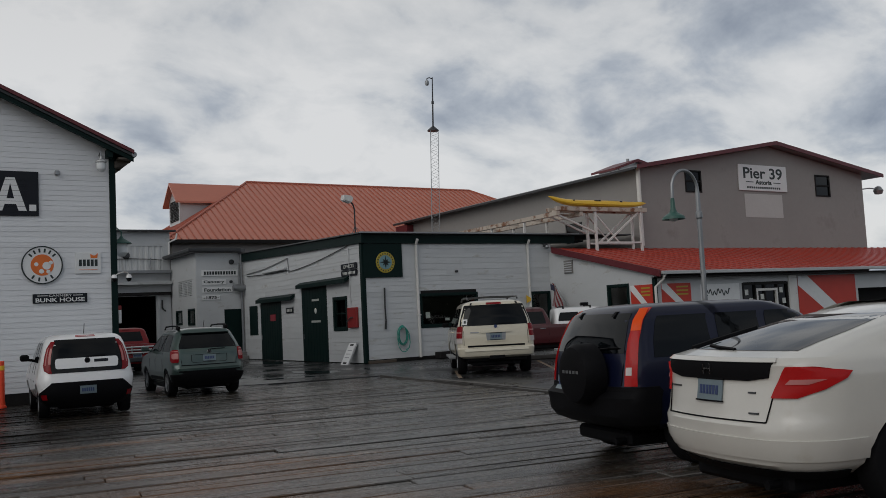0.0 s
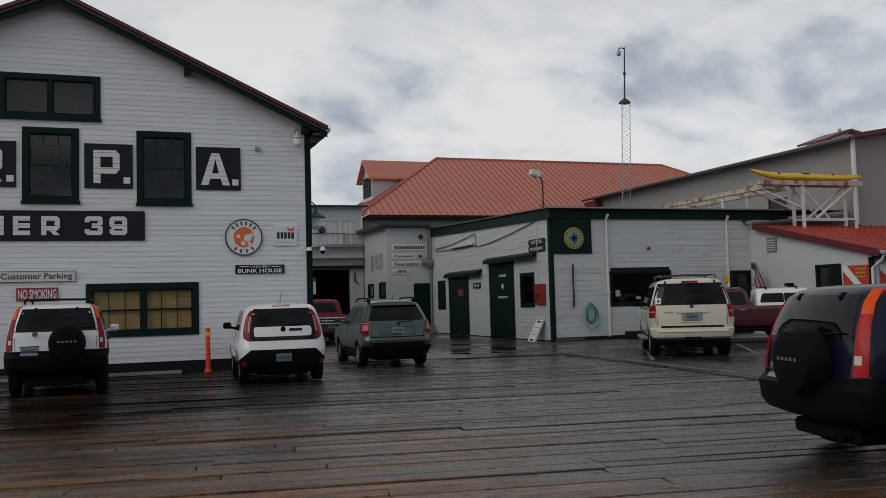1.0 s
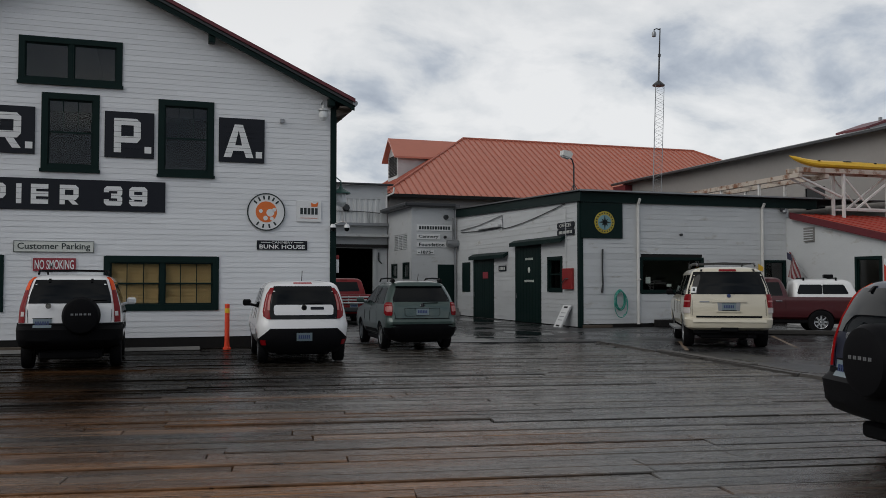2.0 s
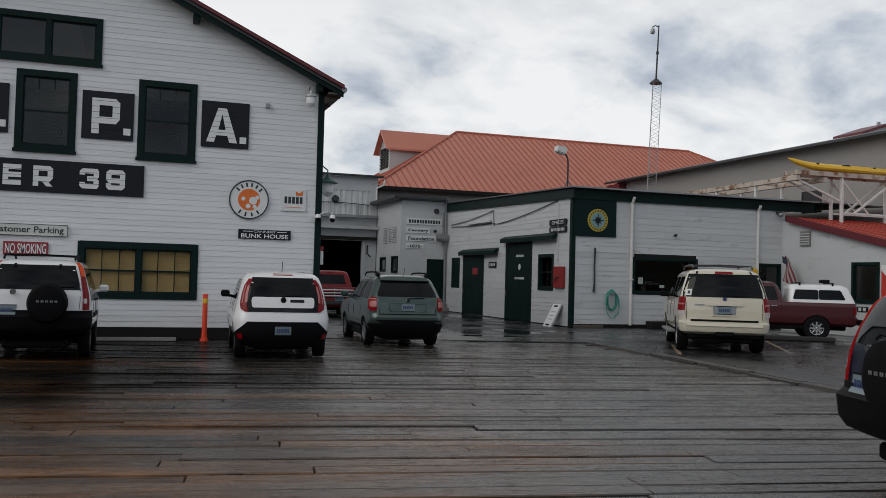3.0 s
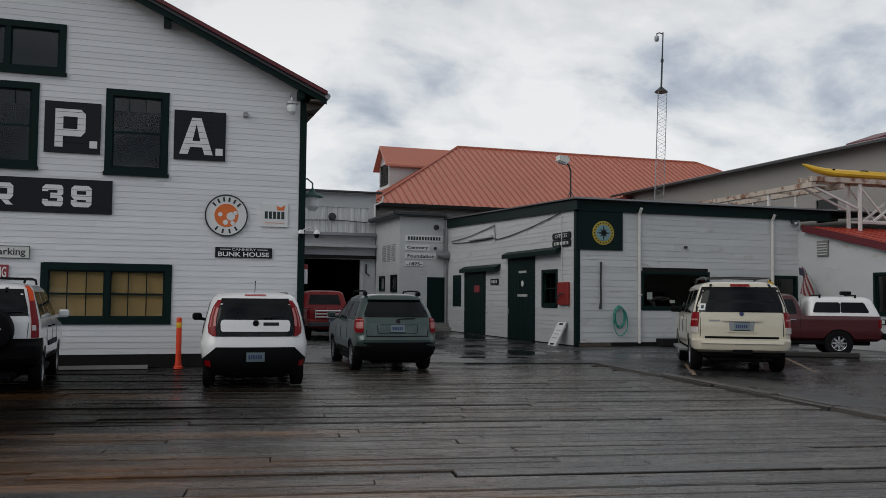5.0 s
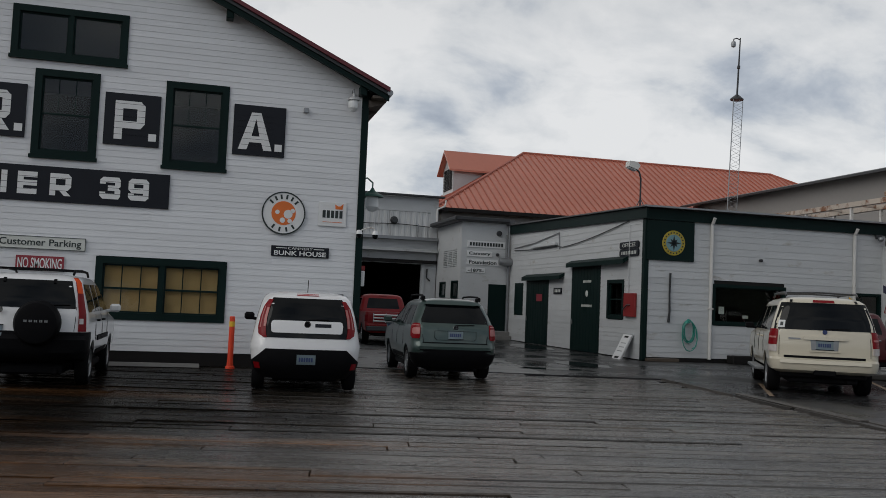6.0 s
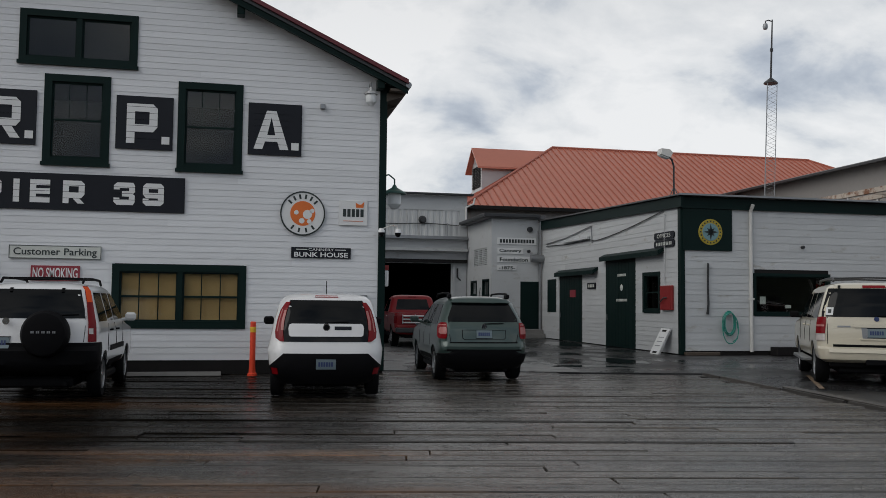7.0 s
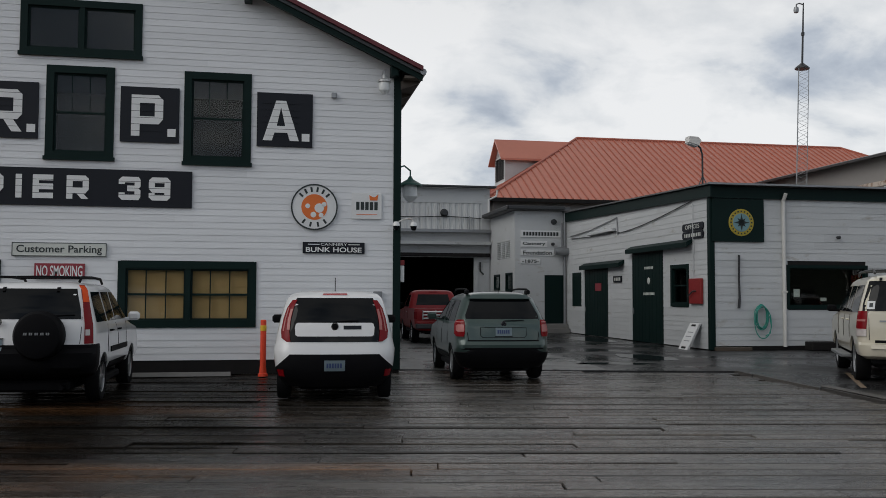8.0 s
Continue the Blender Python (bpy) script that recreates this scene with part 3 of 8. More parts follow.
# a plain wooded hillside closes the place behind the walk
hill = Geo()
hv, hf = [], []
for i in range(49):
    a = radians(188 + 158 * i / 48)
    for k, (rr, hz) in enumerate(((46, -0.1), (52, 3.6), (60, 6.4), (75, 8.6), (110, 12.0))):
        j = 1 + 0.10 * noise.noise((i * 0.45, k * 0.9, 0.3))
        hv.append((rr * math.cos(a) * j, rr * math.sin(a) * j, hz * (1 + 0.22 * noise.noise((i * 0.6, k * 0.7, 4.0))) if k else hz))
for i in range(48):
    hf += [(i * 5 + k, (i + 1) * 5 + k, (i + 1) * 5 + k + 1, i * 5 + k + 1) for k in range(4)]
hill.add(hv, hf, True)
single("backdrop", hill, "woods", "dark wooded hillside behind the pier", "hillside", "structure")
asp = Geo()
corner = (10.75, 19.1)
near_r = (edge_right(-30), -30)
asp.prism([corner, near_r, (80, -30), (80, 80), (-40, 80), (-40, edge_far(-40))], 2, -0.085, 0.012)
single("pavement", asp, "asphalt", "wet dark asphalt pavement beside the timber deck", "pavement", "structure")

alley = Geo()
alley.prism([(3.60, edge_far(3.60) + 0.06), (8.1, edge_far(8.1) + 0.06), (8.5, 23.6), (8.2, 27.0), (8.7, 31.0), (8.4, 36.0), (9.0, 43.9), (3.60, 43.9)], 2, -0.08, 0.0165)
single("pavement_alley", alley, "wet_concrete", "pale wet concrete strip along the white building", "pavement", "structure")

# timber kerb of split beams between deck and asphalt
kerb = thing("timber_edge", "weathered split timber beams edging the wet deck", "timber edging", kind="structure")
rng = random.Random(5)
y = -12.0
while y < 18.6:
    ln = rng.uniform(1.3, 3.4)
    y1 = min(y + ln, 19.0)
    near_end = y < 13.2
    for row in range(2 if near_end else 1):
        w = rng.uniform(0.13, 0.19) if near_end else rng.uniform(0.05, 0.10)
        side = 0.21 * row + rng.uniform(-0.02, 0.02)
        x0, x1 = edge_right(y) - 0.05 + side, edge_right(y1) - 0.05 + side + rng.uniform(-0.03, 0.03)
        ya, yb = y + rng.uniform(0, 0.12) * row, y1 - 0.03 - rng.uniform(0, 0.25) * row
        top = 0.022 + rng.uniform(0, 0.024)
        tip = top + rng.uniform(-0.016, 0.012)
        g = Geo()
        g.add([(x0, ya, -0.06), (x0 + w, ya, -0.06), (x1 + w, yb, -0.06), (x1, yb, -0.06),
               (x0 + 0.018, ya + 0.02, top), (x0 + w - 0.018, ya + 0.05, top), (x1 + w - 0.018, yb - 0.02, tip), (x1 + 0.018, yb - 0.05, tip)],
              [(0, 1, 2, 3), (7, 6, 5, 4), (0, 4, 5, 1), (1, 5, 6, 2), (2, 6, 7, 3), (3, 7, 4, 0)])
        part("beam", g, "kerb_timber", kerb)
    y = y1
for k in range(2):
    g = Geo()
    g.box(-1.1, 1.1, -0.09, 0.09, 0.0, 0.05 - 0.012 * k, 0.015)
    b = part("plank", g, "kerb_timber", kerb)
    b.matrix_basis = pose(10.22 + 0.25 * k, 12.6 + 1.9 * k, 0.012, 0, 0, 84.5)

for pts, lab in (([(10.2, 22.6), (10.9, 22.2), (11.3, 23.2), (11.0, 24.6), (10.4, 25.0), (10.0, 23.7)], "by the shop door"),
                 ([(12.0, 31.5), (12.9, 31.0), (13.3, 33.0), (12.8, 35.5), (12.1, 35.0), (11.8, 33.0)], "by the shop wall"),
                 ([(8.0, 21.4), (9.4, 21.0), (10.0, 21.3), (9.2, 21.8), (8.3, 21.9)], "before the shop")):
    g = Geo()
    ring = []
    for i in range(len(pts)):
        (xa, ya), (xb, yb) = pts[i], pts[(i + 1) % len(pts)]
        for q in range(5):
            f = q / 5
            ring.append((xa + (xb - xa) * f + rng.uniform(-0.08, 0.08), ya + (yb - ya) * f + rng.uniform(-0.08, 0.08), 0.0165))
    g.add(ring, [list(range(len(ring)))])
    single("puddle", g, "puddle", f"shallow rain puddle on the asphalt {lab}", "puddle", "stuff", "puddles")

for i, (xa, ya, xb, yb) in enumerate(((11.2, 15.4, 12.9, 18.3), (14.35, 15.35, 17.05, 19.65))):
    g = Geo()
    d = Vector((yb - ya, xa - xb)).normalized() * 0.05
    g.add([(xa - d.x, ya - d.y, 0.0165), (xa + d.x, ya + d.y, 0.0165), (xb + d.x, yb + d.y, 0.0165), (xb - d.x, yb - d.y, 0.0165)], [(0, 1, 2, 3)])
    single("road_marking", g, "stripe", "worn faded parking stripe on wet asphalt", "road marking", "structure", "parking stripes")


# ---- the white bunk house building ----
FY, FX0, FX1, PEAK_X, SLOPE = 20.0, -9.16, 3.56, -2.8, 0.465
EAVE_Z = 9.39 - SLOPE * (3.56 + 2.8)


def f_top(u):
    return 9.39 - SLOPE * abs(u - PEAK_X)


def f_place(u, v, d):
    return (u, FY - d, v)


bunk = thing("white_building", "white clapboard two-storey building with dark green trim and red roof edge", "building")
f_wins = {"upper": (-4.09, -1.76, 6.41, 7.54), "w2": (-3.57, -2.27, 4.32, 6.20), "w3": (-0.91, 0.44, 4.29, 6.20), "w1": (-6.25, -4.92, 4.33, 6.20),
          "low": (-2.13, 0.59, 0.95, 2.29), "low2": (-7.03, -4.32, 0.95, 2.29)}
opens = [(a + 0.05, b - 0.05, c + 0.05, d - 0.05) for a, b, c, d in f_wins.values()]
wall(bunk, "wall", f_place, FX0, FX1, f_top, opens, "white_siding", 0.134, (PEAK_X,), bottom=0.29, lap=0.012)
for key, (a, b, c, d) in f_wins.items():
    if key.startswith("low"):
        win = window(bunk, "window", f_place, a, b, c, d, 3, 2, 2, 0.15, False, label="green-framed double window with tan blinds drawn")
        for s in range(2):
            ua, ub = (a + 0.16, (a + b) / 2 - 0.04) if s == 0 else ((a + b) / 2 + 0.04, b - 0.16)
            g = Geo()
            v = c + 0.14
            while v < d - 0.14:
                g.add([f_place(ua, v, -0.10), f_place(ub, v, -0.10), f_place(ub, v + 0.038, -0.122), f_place(ua, v + 0.038, -0.122),
                       f_place(ua, v, -0.103), f_place(ub, v, -0.103), f_place(ub, v + 0.038, -0.125), f_place(ua, v + 0.038, -0.125)],
                      [(0, 1, 2, 3), (7, 6, 5, 4), (0, 4, 5, 1), (1, 5, 6, 2), (2, 6, 7, 3), (3, 7, 4, 0)])
                v += 0.034
            part("blind", g, "blind", win, "tan slatted blind")
    elif key == "upper":
        window(bunk, "window", f_place, a, b, c, d, 1, 1, 2, 0.14)
    else:
        window(bunk, "window", f_place, a, b, c, d, 1, 2, 1, 0.15)
g = Geo()
g.box(3.42, 3.58, 19.955, 20.1, 0.05, 6.42, 0.006)
part("corner_board", g, "green", bunk)
# side and back walls
BY = 43.9
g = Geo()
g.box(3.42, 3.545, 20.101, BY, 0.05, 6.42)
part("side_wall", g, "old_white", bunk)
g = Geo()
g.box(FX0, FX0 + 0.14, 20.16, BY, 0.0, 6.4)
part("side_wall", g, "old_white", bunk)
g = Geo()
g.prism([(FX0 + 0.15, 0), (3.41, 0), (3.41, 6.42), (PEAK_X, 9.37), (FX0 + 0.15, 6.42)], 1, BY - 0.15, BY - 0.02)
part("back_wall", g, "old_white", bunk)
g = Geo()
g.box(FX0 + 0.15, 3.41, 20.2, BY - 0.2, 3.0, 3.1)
part("floor", g, "room_shade", bunk)
# added screens behind the panes, blackened in place of unlit rooms
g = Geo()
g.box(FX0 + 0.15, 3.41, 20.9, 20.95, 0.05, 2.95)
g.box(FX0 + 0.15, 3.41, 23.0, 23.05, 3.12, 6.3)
part("partition", g, "room_shade", bunk)
g = Geo()
g.box(FX0, 3.40, 20.03, 20.14, 0.0, 0.288)
part("foundation", g, "dark_base", bunk, "dark stained foundation board")
# roof: two slabs with a red edge and dark soffit
OV = 0.42
for s in (1, -1):
    tip = PEAK_X + s * (3.56 - PEAK_X + OV)
    zt = 9.39 - SLOPE * (3.56 - PEAK_X + OV)
    g = Geo()
    g.prism([(PEAK_X, 9.42), (PEAK_X, 9.56), (tip, zt + 0.17), (tip, zt + 0.03)], 1, 19.56, BY)
    part("roof", g, "dark_metal", bunk, "dark roof slab with soffit")
    g = Geo()
    g.prism([(PEAK_X, 9.27), (PEAK_X, 9.418), (tip, zt + 0.028), (tip, zt - 0.09)], 1, 19.60, 19.66)
    part("barge_board", g, "green", bunk, "dark green barge board")
    g = Geo()
    g.prism([(PEAK_X, 9.50), (PEAK_X, 9.595), (tip, zt + 0.205), (tip, zt + 0.11)], 1, 19.50, 19.557)
    part("edge_flashing", g, "red_trim", bunk, "dark red metal roof edge")
    for k in (0, 1):
        x = PEAK_X + s * (3.15 if k == 0 else 6.2)
        z = 9.39 - SLOPE * abs(x - PEAK_X)
        g = Geo()
        g.box(x - 0.08, x + 0.08, 19.665, 19.95, z - 0.26, z - 0.04, 0.01)
        part("purlin_end", g, "green", bunk)
g = Geo()
g.box(3.60, 3.98, 19.62, BY, 6.20, 6.25)
part("soffit", g, "timber", bunk, "weathered timber soffit")
for k in range(16):
    yy = 19.9 + k * 1.2
    g = Geo()
    g.prism([(3.56, 6.02), (3.96, 6.17), (3.96, 6.198), (3.56, 6.198)], 1, yy, yy + 0.09)
    part("rafter_tail", g, "timber", bunk)
g = Geo()
g.tube([(3.99, 19.55, 6.33), (3.99, 35.0, 6.30)], 0.07, 8)
part("gutter", g, "galv", bunk)


def sign(name, label, cx, cz, w, h, back, rim=None, rim_w=0.025, y=FY, depth=0.03, off=0.022):
    """A flat board on the bunk house front; returns the thing, at its middle."""
    t = thing(name, label, "sign", (cx, y - off, cz))
    g = Geo()
    g.box(-w / 2, w / 2, -depth, 0, -h / 2, h / 2, 0.004)
    part("board", g, back, t)
    if rim:
        g = Geo()
        for a, b, c, d in ((-w / 2, w / 2, h / 2 - rim_w, h / 2), (-w / 2, w / 2, -h / 2, -h / 2 + rim_w), (-w / 2, -w / 2 + rim_w, -h / 2 + rim_w, h / 2 - rim_w), (w / 2 - rim_w, w / 2, -h / 2 + rim_w, h / 2 - rim_w)):
            g.box(a, b, -depth - 0.008, -depth + 0.001, c, d)
        part("rim", g, rim, t)
    return t


def write(t, body, h, x, z, w, material, depth=0.03, bold=0.0, name="lettering"):
    ob = part(name, letters(body, h, w, bold), material, t)
    ob.matrix_basis = pose(x, -depth - 0.004, z)
    return ob


def block_letter(t, ch, cx, cz, w, h, s):
    """A square-cut painted letter of stroke s."""
    g = Geo()
    x0, x1, z0, z1 = cx - w / 2, cx + w / 2, cz - h / 2, cz + h / 2
    y0, y1 = -0.040, -0.0305
    c = s * 0.55

    def P(*p):
        g.prism([(a, b) for a, b in p], 1, y0, y1)
    if ch in "PR":
        P((x0, z0), (x0 + s, z0), (x0 + s, z1), (x0, z1))
        zm = cz - 0.02 * h
        P((x0 + s, z1), (x0 + s, z1 - s), (x1 - s, z1 - s), (x1 - s * 0.4, z1 - s * 0.2), (x1 - c, z1))
        P((x1 - s * 0.4, z1 - s * 0.2), (x1 - s, z1 - s), (x1 - s, zm), (x1 - s * 0.4, zm - s * 0.8), (x1, zm - s * 0.3), (x1, z1 - c))
        P((x0 + s, zm), (x0 + s, zm - s), (x1 - c, zm - s), (x1 - s * 0.4, zm - s * 0.8), (x1 - s, zm))
        if ch == "R":
            P((cx - s * 0.2, zm - s), (cx + s * 0.9, zm - s), (x1, z0), (x1 - s * 1.15, z0))
    elif ch == "A":
        top, lean = s * 0.62, (w / 2 - s * 0.62) / h
        za, zb = z0 + h * 0.20, z0 + h * 0.20 + s * 0.85
        hole = z1 - s * 0.85

        def outer(z):
            return w / 2 - lean * (z - z0)

        def inner(z):
            return max(0.0, outer(z) - s * 1.12)
        P((cx - top, z1), (cx - outer(hole), hole), (cx + outer(hole), hole), (cx + top, z1))
        for k in (-1, 1):
            P((cx + k * outer(hole), hole), (cx + k * inner(hole), hole), (cx + k * inner(zb), zb), (cx + k * outer(zb), zb))
            P((cx + k * outer(za), za), (cx + k * inner(za), za), (cx + k * inner(z0), z0), (cx + k * outer(z0), z0))
        P((cx - outer(zb), zb), (cx - outer(za), za), (cx + outer(za), za), (cx + outer(zb), zb))
    elif ch == "I":
        P((cx - s / 2, z0), (cx + s / 2, z0), (cx + s / 2, z1), (cx - s / 2, z1))
    elif ch == "E":
        P((x0, z0), (x0 + s, z0), (x0 + s, z1), (x0, z1))
        for zc in (z1 - s, cz - s / 2, z0):
            P((x0 + s, zc), (x1, zc), (x1, zc + s), (x0 + s, zc + s))
    elif ch == "3":
        for zc, xa in ((z1 - s, x0 + c), (cz - s / 2, cx - s * 0.4), (z0, x0 + c)):
            P((xa, zc), (x1 - s, zc), (x1 - s, zc + s), (xa, zc + s))
        P((x1 - s, z0), (x1 - c * 0.6, z0), (x1, z0 + c), (x1, cz - s * 0.35), (x1 - s * 0.35, cz), (x1 - s, cz))
        P((x1 - s, cz), (x1 - s * 0.35, cz), (x1, cz + s * 0.35), (x1, z1 - c), (x1 - c * 0.6, z1), (x1 - s, z1))
        P((x0, z0 + c), (x0 + c, z0), (x0 + c, z0 + s), (x0 + s, z0 + s), (x0 + s, z0 + s * 1.3), (x0, z0 + s * 1.3))
        P((x0, z1 - c), (x0 + c, z1), (x0 + c, z1 - s), (x0 + s, z1 - s), (x0 + s, z1 - s * 1.3), (x0, z1 - s * 1.3))
    elif ch == "9":
        for zc in (z1 - s, cz - s / 2 - h * 0.04, z0):
            P((x0 + s, zc), (x1 - s, zc), (x1 - s, zc + s), (x0 + s, zc + s))
        P((x1 - s, z0), (x1 - c, z0), (x1, z0 + c), (x1, z1 - c), (x1 - c, z1), (x1 - s, z1))
        P((x0 + s, cz - s / 2 - h * 0.04), (x0 + c, cz - s / 2 - h * 0.04), (x0, cz), (x0, z1 - c), (x0 + c, z1), (x0 + s, z1))
        P((x0, z0 + c), (x0 + c, z0), (x0 + s, z0), (x0 + s, z0 + s * 1.3), (x0, z0 + s * 1.3))
    part("letter", g, "sign_white", t)
    for k in range(1, int(h / 0.134) + 1):
        g = Geo()
        g.box(x0, x1, y0 - 0.002, y0 + 0.004, z0 + k * 0.134 - 0.03, z0 + k * 0.134 - 0.023)
        part("board_joint", g, "black_sign", t)


for ch, a, b in (("R", -4.82, -3.70), ("P", -2.15, -1.00), ("A", 0.555, 1.70)):
    cx = (a + b) / 2
    t = sign("letter_sign", f"square black sign with white letter {ch} on white siding", cx, 5.265, b - a, 1.13, "black_sign")
    t["group"] = "letter signs"
    block_letter(t, ch, -0.05 if ch != "A" else -0.08, -0.02, 0.62 if ch != "A" else 0.74, 0.84, 0.165)
    g = Geo()
    g.box(0.35, 0.51, -0.040, -0.0305, -0.44, -0.28)
    part("full_stop", g, "sign_white", t)
t = sign("pier_sign", "long black sign with white block letters reading PIER 39", -2.905, 3.75, 4.37, 0.75, "black_sign")
for ch, x, w in (("P", -1.60, 0.40), ("I", -1.12, 0.2), ("E", -0.67, 0.38), ("R", -0.02, 0.42), ("3", 0.97, 0.42), ("9", 1.55, 0.42)):
    block_letter(t, ch, x, 0, w, 0.47, 0.115)
t = sign("parking_sign", "pale board reading Customer Parking above the red sign", -3.235, 2.50, 1.77, 0.27, "sign_cream", "sign_text", 0.012)
write(t, "Customer Parking", 0.19, 0, -0.01, 1.6, "sign_text", 0.03, 0.002)
t = sign("no_smoking_sign", "dark red board reading NO SMOKING in white", -3.225, 2.07, 0.94, 0.31, "sign_red")
write(t, "NO SMOKING", 0.225, 0, 0, 0.86, "sign_white", 0.03, 0.003)
t = sign("bunk_house_sign", "small black board reading CANNERY BUNK HOUSE", 2.17, 2.605, 1.29, 0.235, "black_sign")
write(t, "BUNK HOUSE", 0.105, 0, -0.04, 1.16, "sign_white", 0.03, 0.002)
write(t, "CANNERY", 0.055, 0, 0.07, 0.55, "sign_white", 0.03, 0.0)
g = Geo()
for s in (-1, 1):
    g.box(s * 0.42 - 0.12, s * 0.42 + 0.12, -0.036, -0.029, 0.062, 0.078)
part("dash", g, "sign_white", t)
# round sign: pale disc, dark ring, orange figure shapes, bars round the rim
t = thing("round_sign", "round pale sign with dark ring and orange emblem", "sign", (1.757, 19.978, 3.455))
g = Geo()
g.lathe([(0.0, -0.03), (0.455, -0.03), (0.47, -0.02), (0.47, 0.0), (0.0, 0.0)], (0, 0, 0), 1, 40)
part("board", g, "sign_white", t)
g = Geo()
g.lathe([(0.455, -0.042), (0.485, -0.042), (0.485, 0.0), (0.455, 0.0), (0.455, -0.042)], (0, 0, 0), 1, 40)
part("ring", g, "sign_text", t)
g = Geo()
g.lathe([(0.0, -0.036), (0.27, -0.036), (0.27, -0.029), (0.0, -0.029)], (0, 0, 0), 1, 28)
part("emblem", g, "orange", t)
g = Geo()
for x, z, r in ((0.10, -0.02, 0.10), (-0.02, -0.16, 0.06), (0.20, 0.06, 0.05), (-0.14, 0.02, 0.05), (0.14, -0.17, 0.05)):
    g.lathe([(0.0, -0.041), (r, -0.041), (r, -0.035), (0.0, -0.035)], (x, 0, z), 1, 12)
part("emblem_mark", g, "sign_white", t)
for a in ([42 + 19.2 * i for i in range(6)] + [234 + 24 * i for i in range(4)]):
    g = Geo()
    ca, sa = math.cos(radians(a)), math.sin(radians(a))
    g.add([(ca * r + sa * w, yy, sa * r - ca * w) for yy in (-0.037, -0.029) for r, w in ((0.32, -0.021), (0.32, 0.021), (0.42, 0.021), (0.42, -0.021))],
          [(0, 1, 2, 3), (7, 6, 5, 4), (0, 4, 5, 1), (1, 5, 6, 2), (2, 6, 7, 3), (3, 7, 4, 0)])
    part("rim_mark", g, "sign_text", t)
t = sign("craft_sign", "small white sign with dark bars and orange shape", 2.855, 3.50, 0.63, 0.55, "sign_white")
part("mark", bars(Geo(), 0.0, -0.03, 0.0, 0.48, 0.17, 5), "sign_text", t)
g = Geo()
g.prism([(0.06, 0.12), (0.22, 0.12), (0.24, 0.25), (0.17, 0.19), (0.12, 0.19), (0.05, 0.23)], 1, -0.037, -0.029)
part("emblem", g, "orange", t)
g = Geo()
g.box(-0.22, 0.22, -0.036, -0.029, -0.185, -0.175)
part("underline", g, "orange", t)
# small fittings on the front
t = thing("wall_lamp", "white barn-style wall lamp with frosted globe", "lamp", (3.18, 19.98, 6.05))
g = Geo()
g.tube([(0, 0, 0.28), (0, -0.10, 0.33), (0, -0.22, 0.32), (0, -0.24, 0.22)], 0.018)
part("arm", g, "galv", t)
g = Geo()
g.lathe([(0.03, 0.22), (0.05, 0.14), (0.14, 0.10), (0.145, 0.06), (0.06, 0.06)], (0, -0.24, 0), 2, 20)
part("shade", g, "pale_metal", t)
g = Geo()
g.lathe([(0.10, 0.07), (0.125, 0.0), (0.11, -0.12), (0.05, -0.19), (0.0, -0.20)], (0, -0.24, 0), 2, 20)
part("globe", g, "frost", t)
g = Geo()
g.box(2.09, 2.20, 19.90, 19.985, 5.77, 5.88, 0.01)
single("vent", g, "galv", "small grey square vent on white siding", "vent")
g = Geo()
g.box(3.0, 3.19, 19.90, 19.985, 1.42, 1.70, 0.012)
single("meter_box", g, "galv", "small grey utility box on white siding", "utility box")
t = thing("security_camera", "pair of white dome cameras on a bracket", "camera", (3.55, 19.95, 3.08))
g = Geo()
g.tube([(-0.02, 0, 0.02), (-0.02, -0.08, 0.10), (0.14, -0.10, 0.16), (0.26, -0.10, 0.15), (0.29, -0.10, 0.08)], 0.014)
part("bracket", g, "white_metal", t)
for x in (-0.08, 0.29):
    g = Geo()
    g.lathe([(0.0, 0.10), (0.05, 0.09), (0.075, 0.04), (0.075, 0.0)], (x, -0.10, 0), 2, 16)
    cam_dome = part("housing", g, "paint_white", t)
    g = Geo()
    g.lathe([(0.07, 0.0), (0.06, -0.06), (0.03, -0.09), (0.0, -0.095)], (x, -0.10, 0), 2, 16)
    part("dome", g, "car_glass", cam_dome)
t = thing("alley_lamp", "green gooseneck barn lamp on the building side", "lamp", (3.56, 21.3, 4.22))
g = Geo()
g.tube([(0, 0, 0.0), (0.10, 0, 0.30), (0.28, 0, 0.36), (0.42, 0, 0.25), (0.42, 0, 0.1)], 0.02)
part("arm", g, "green_lit", t)
g = Geo()
g.lathe([(0.03, 0.12), (0.07, 0.05), (0.26, -0.06), (0.28, -0.10), (0.24, -0.10), (0.05, 0.0)], (0.42, 0, 0), 2, 20)
part("shade", g, "green_lit", t)
g = Geo()
g.lathe([(0.0, -0.03), (0.15, -0.10), (0.17, -0.35), (0.08, -0.45), (0.0, -0.46)], (0.42, 0, 0), 2, 16)
part("globe", g, "frost", t)
t = thing("fire_alarm", "small red and white alarm box on the corner", "alarm box", (3.58, 20.12, 2.1))
g = Geo()
g.box(0, 0.09, -0.1, 0.1, -0.2, 0.15, 0.01)
part("box", g, "sign_white", t)
g = Geo()
g.box(0.0, 0.10, -0.06, 0.06, 0.16, 0.27, 0.01)
part("beacon", g, "red_box", t)
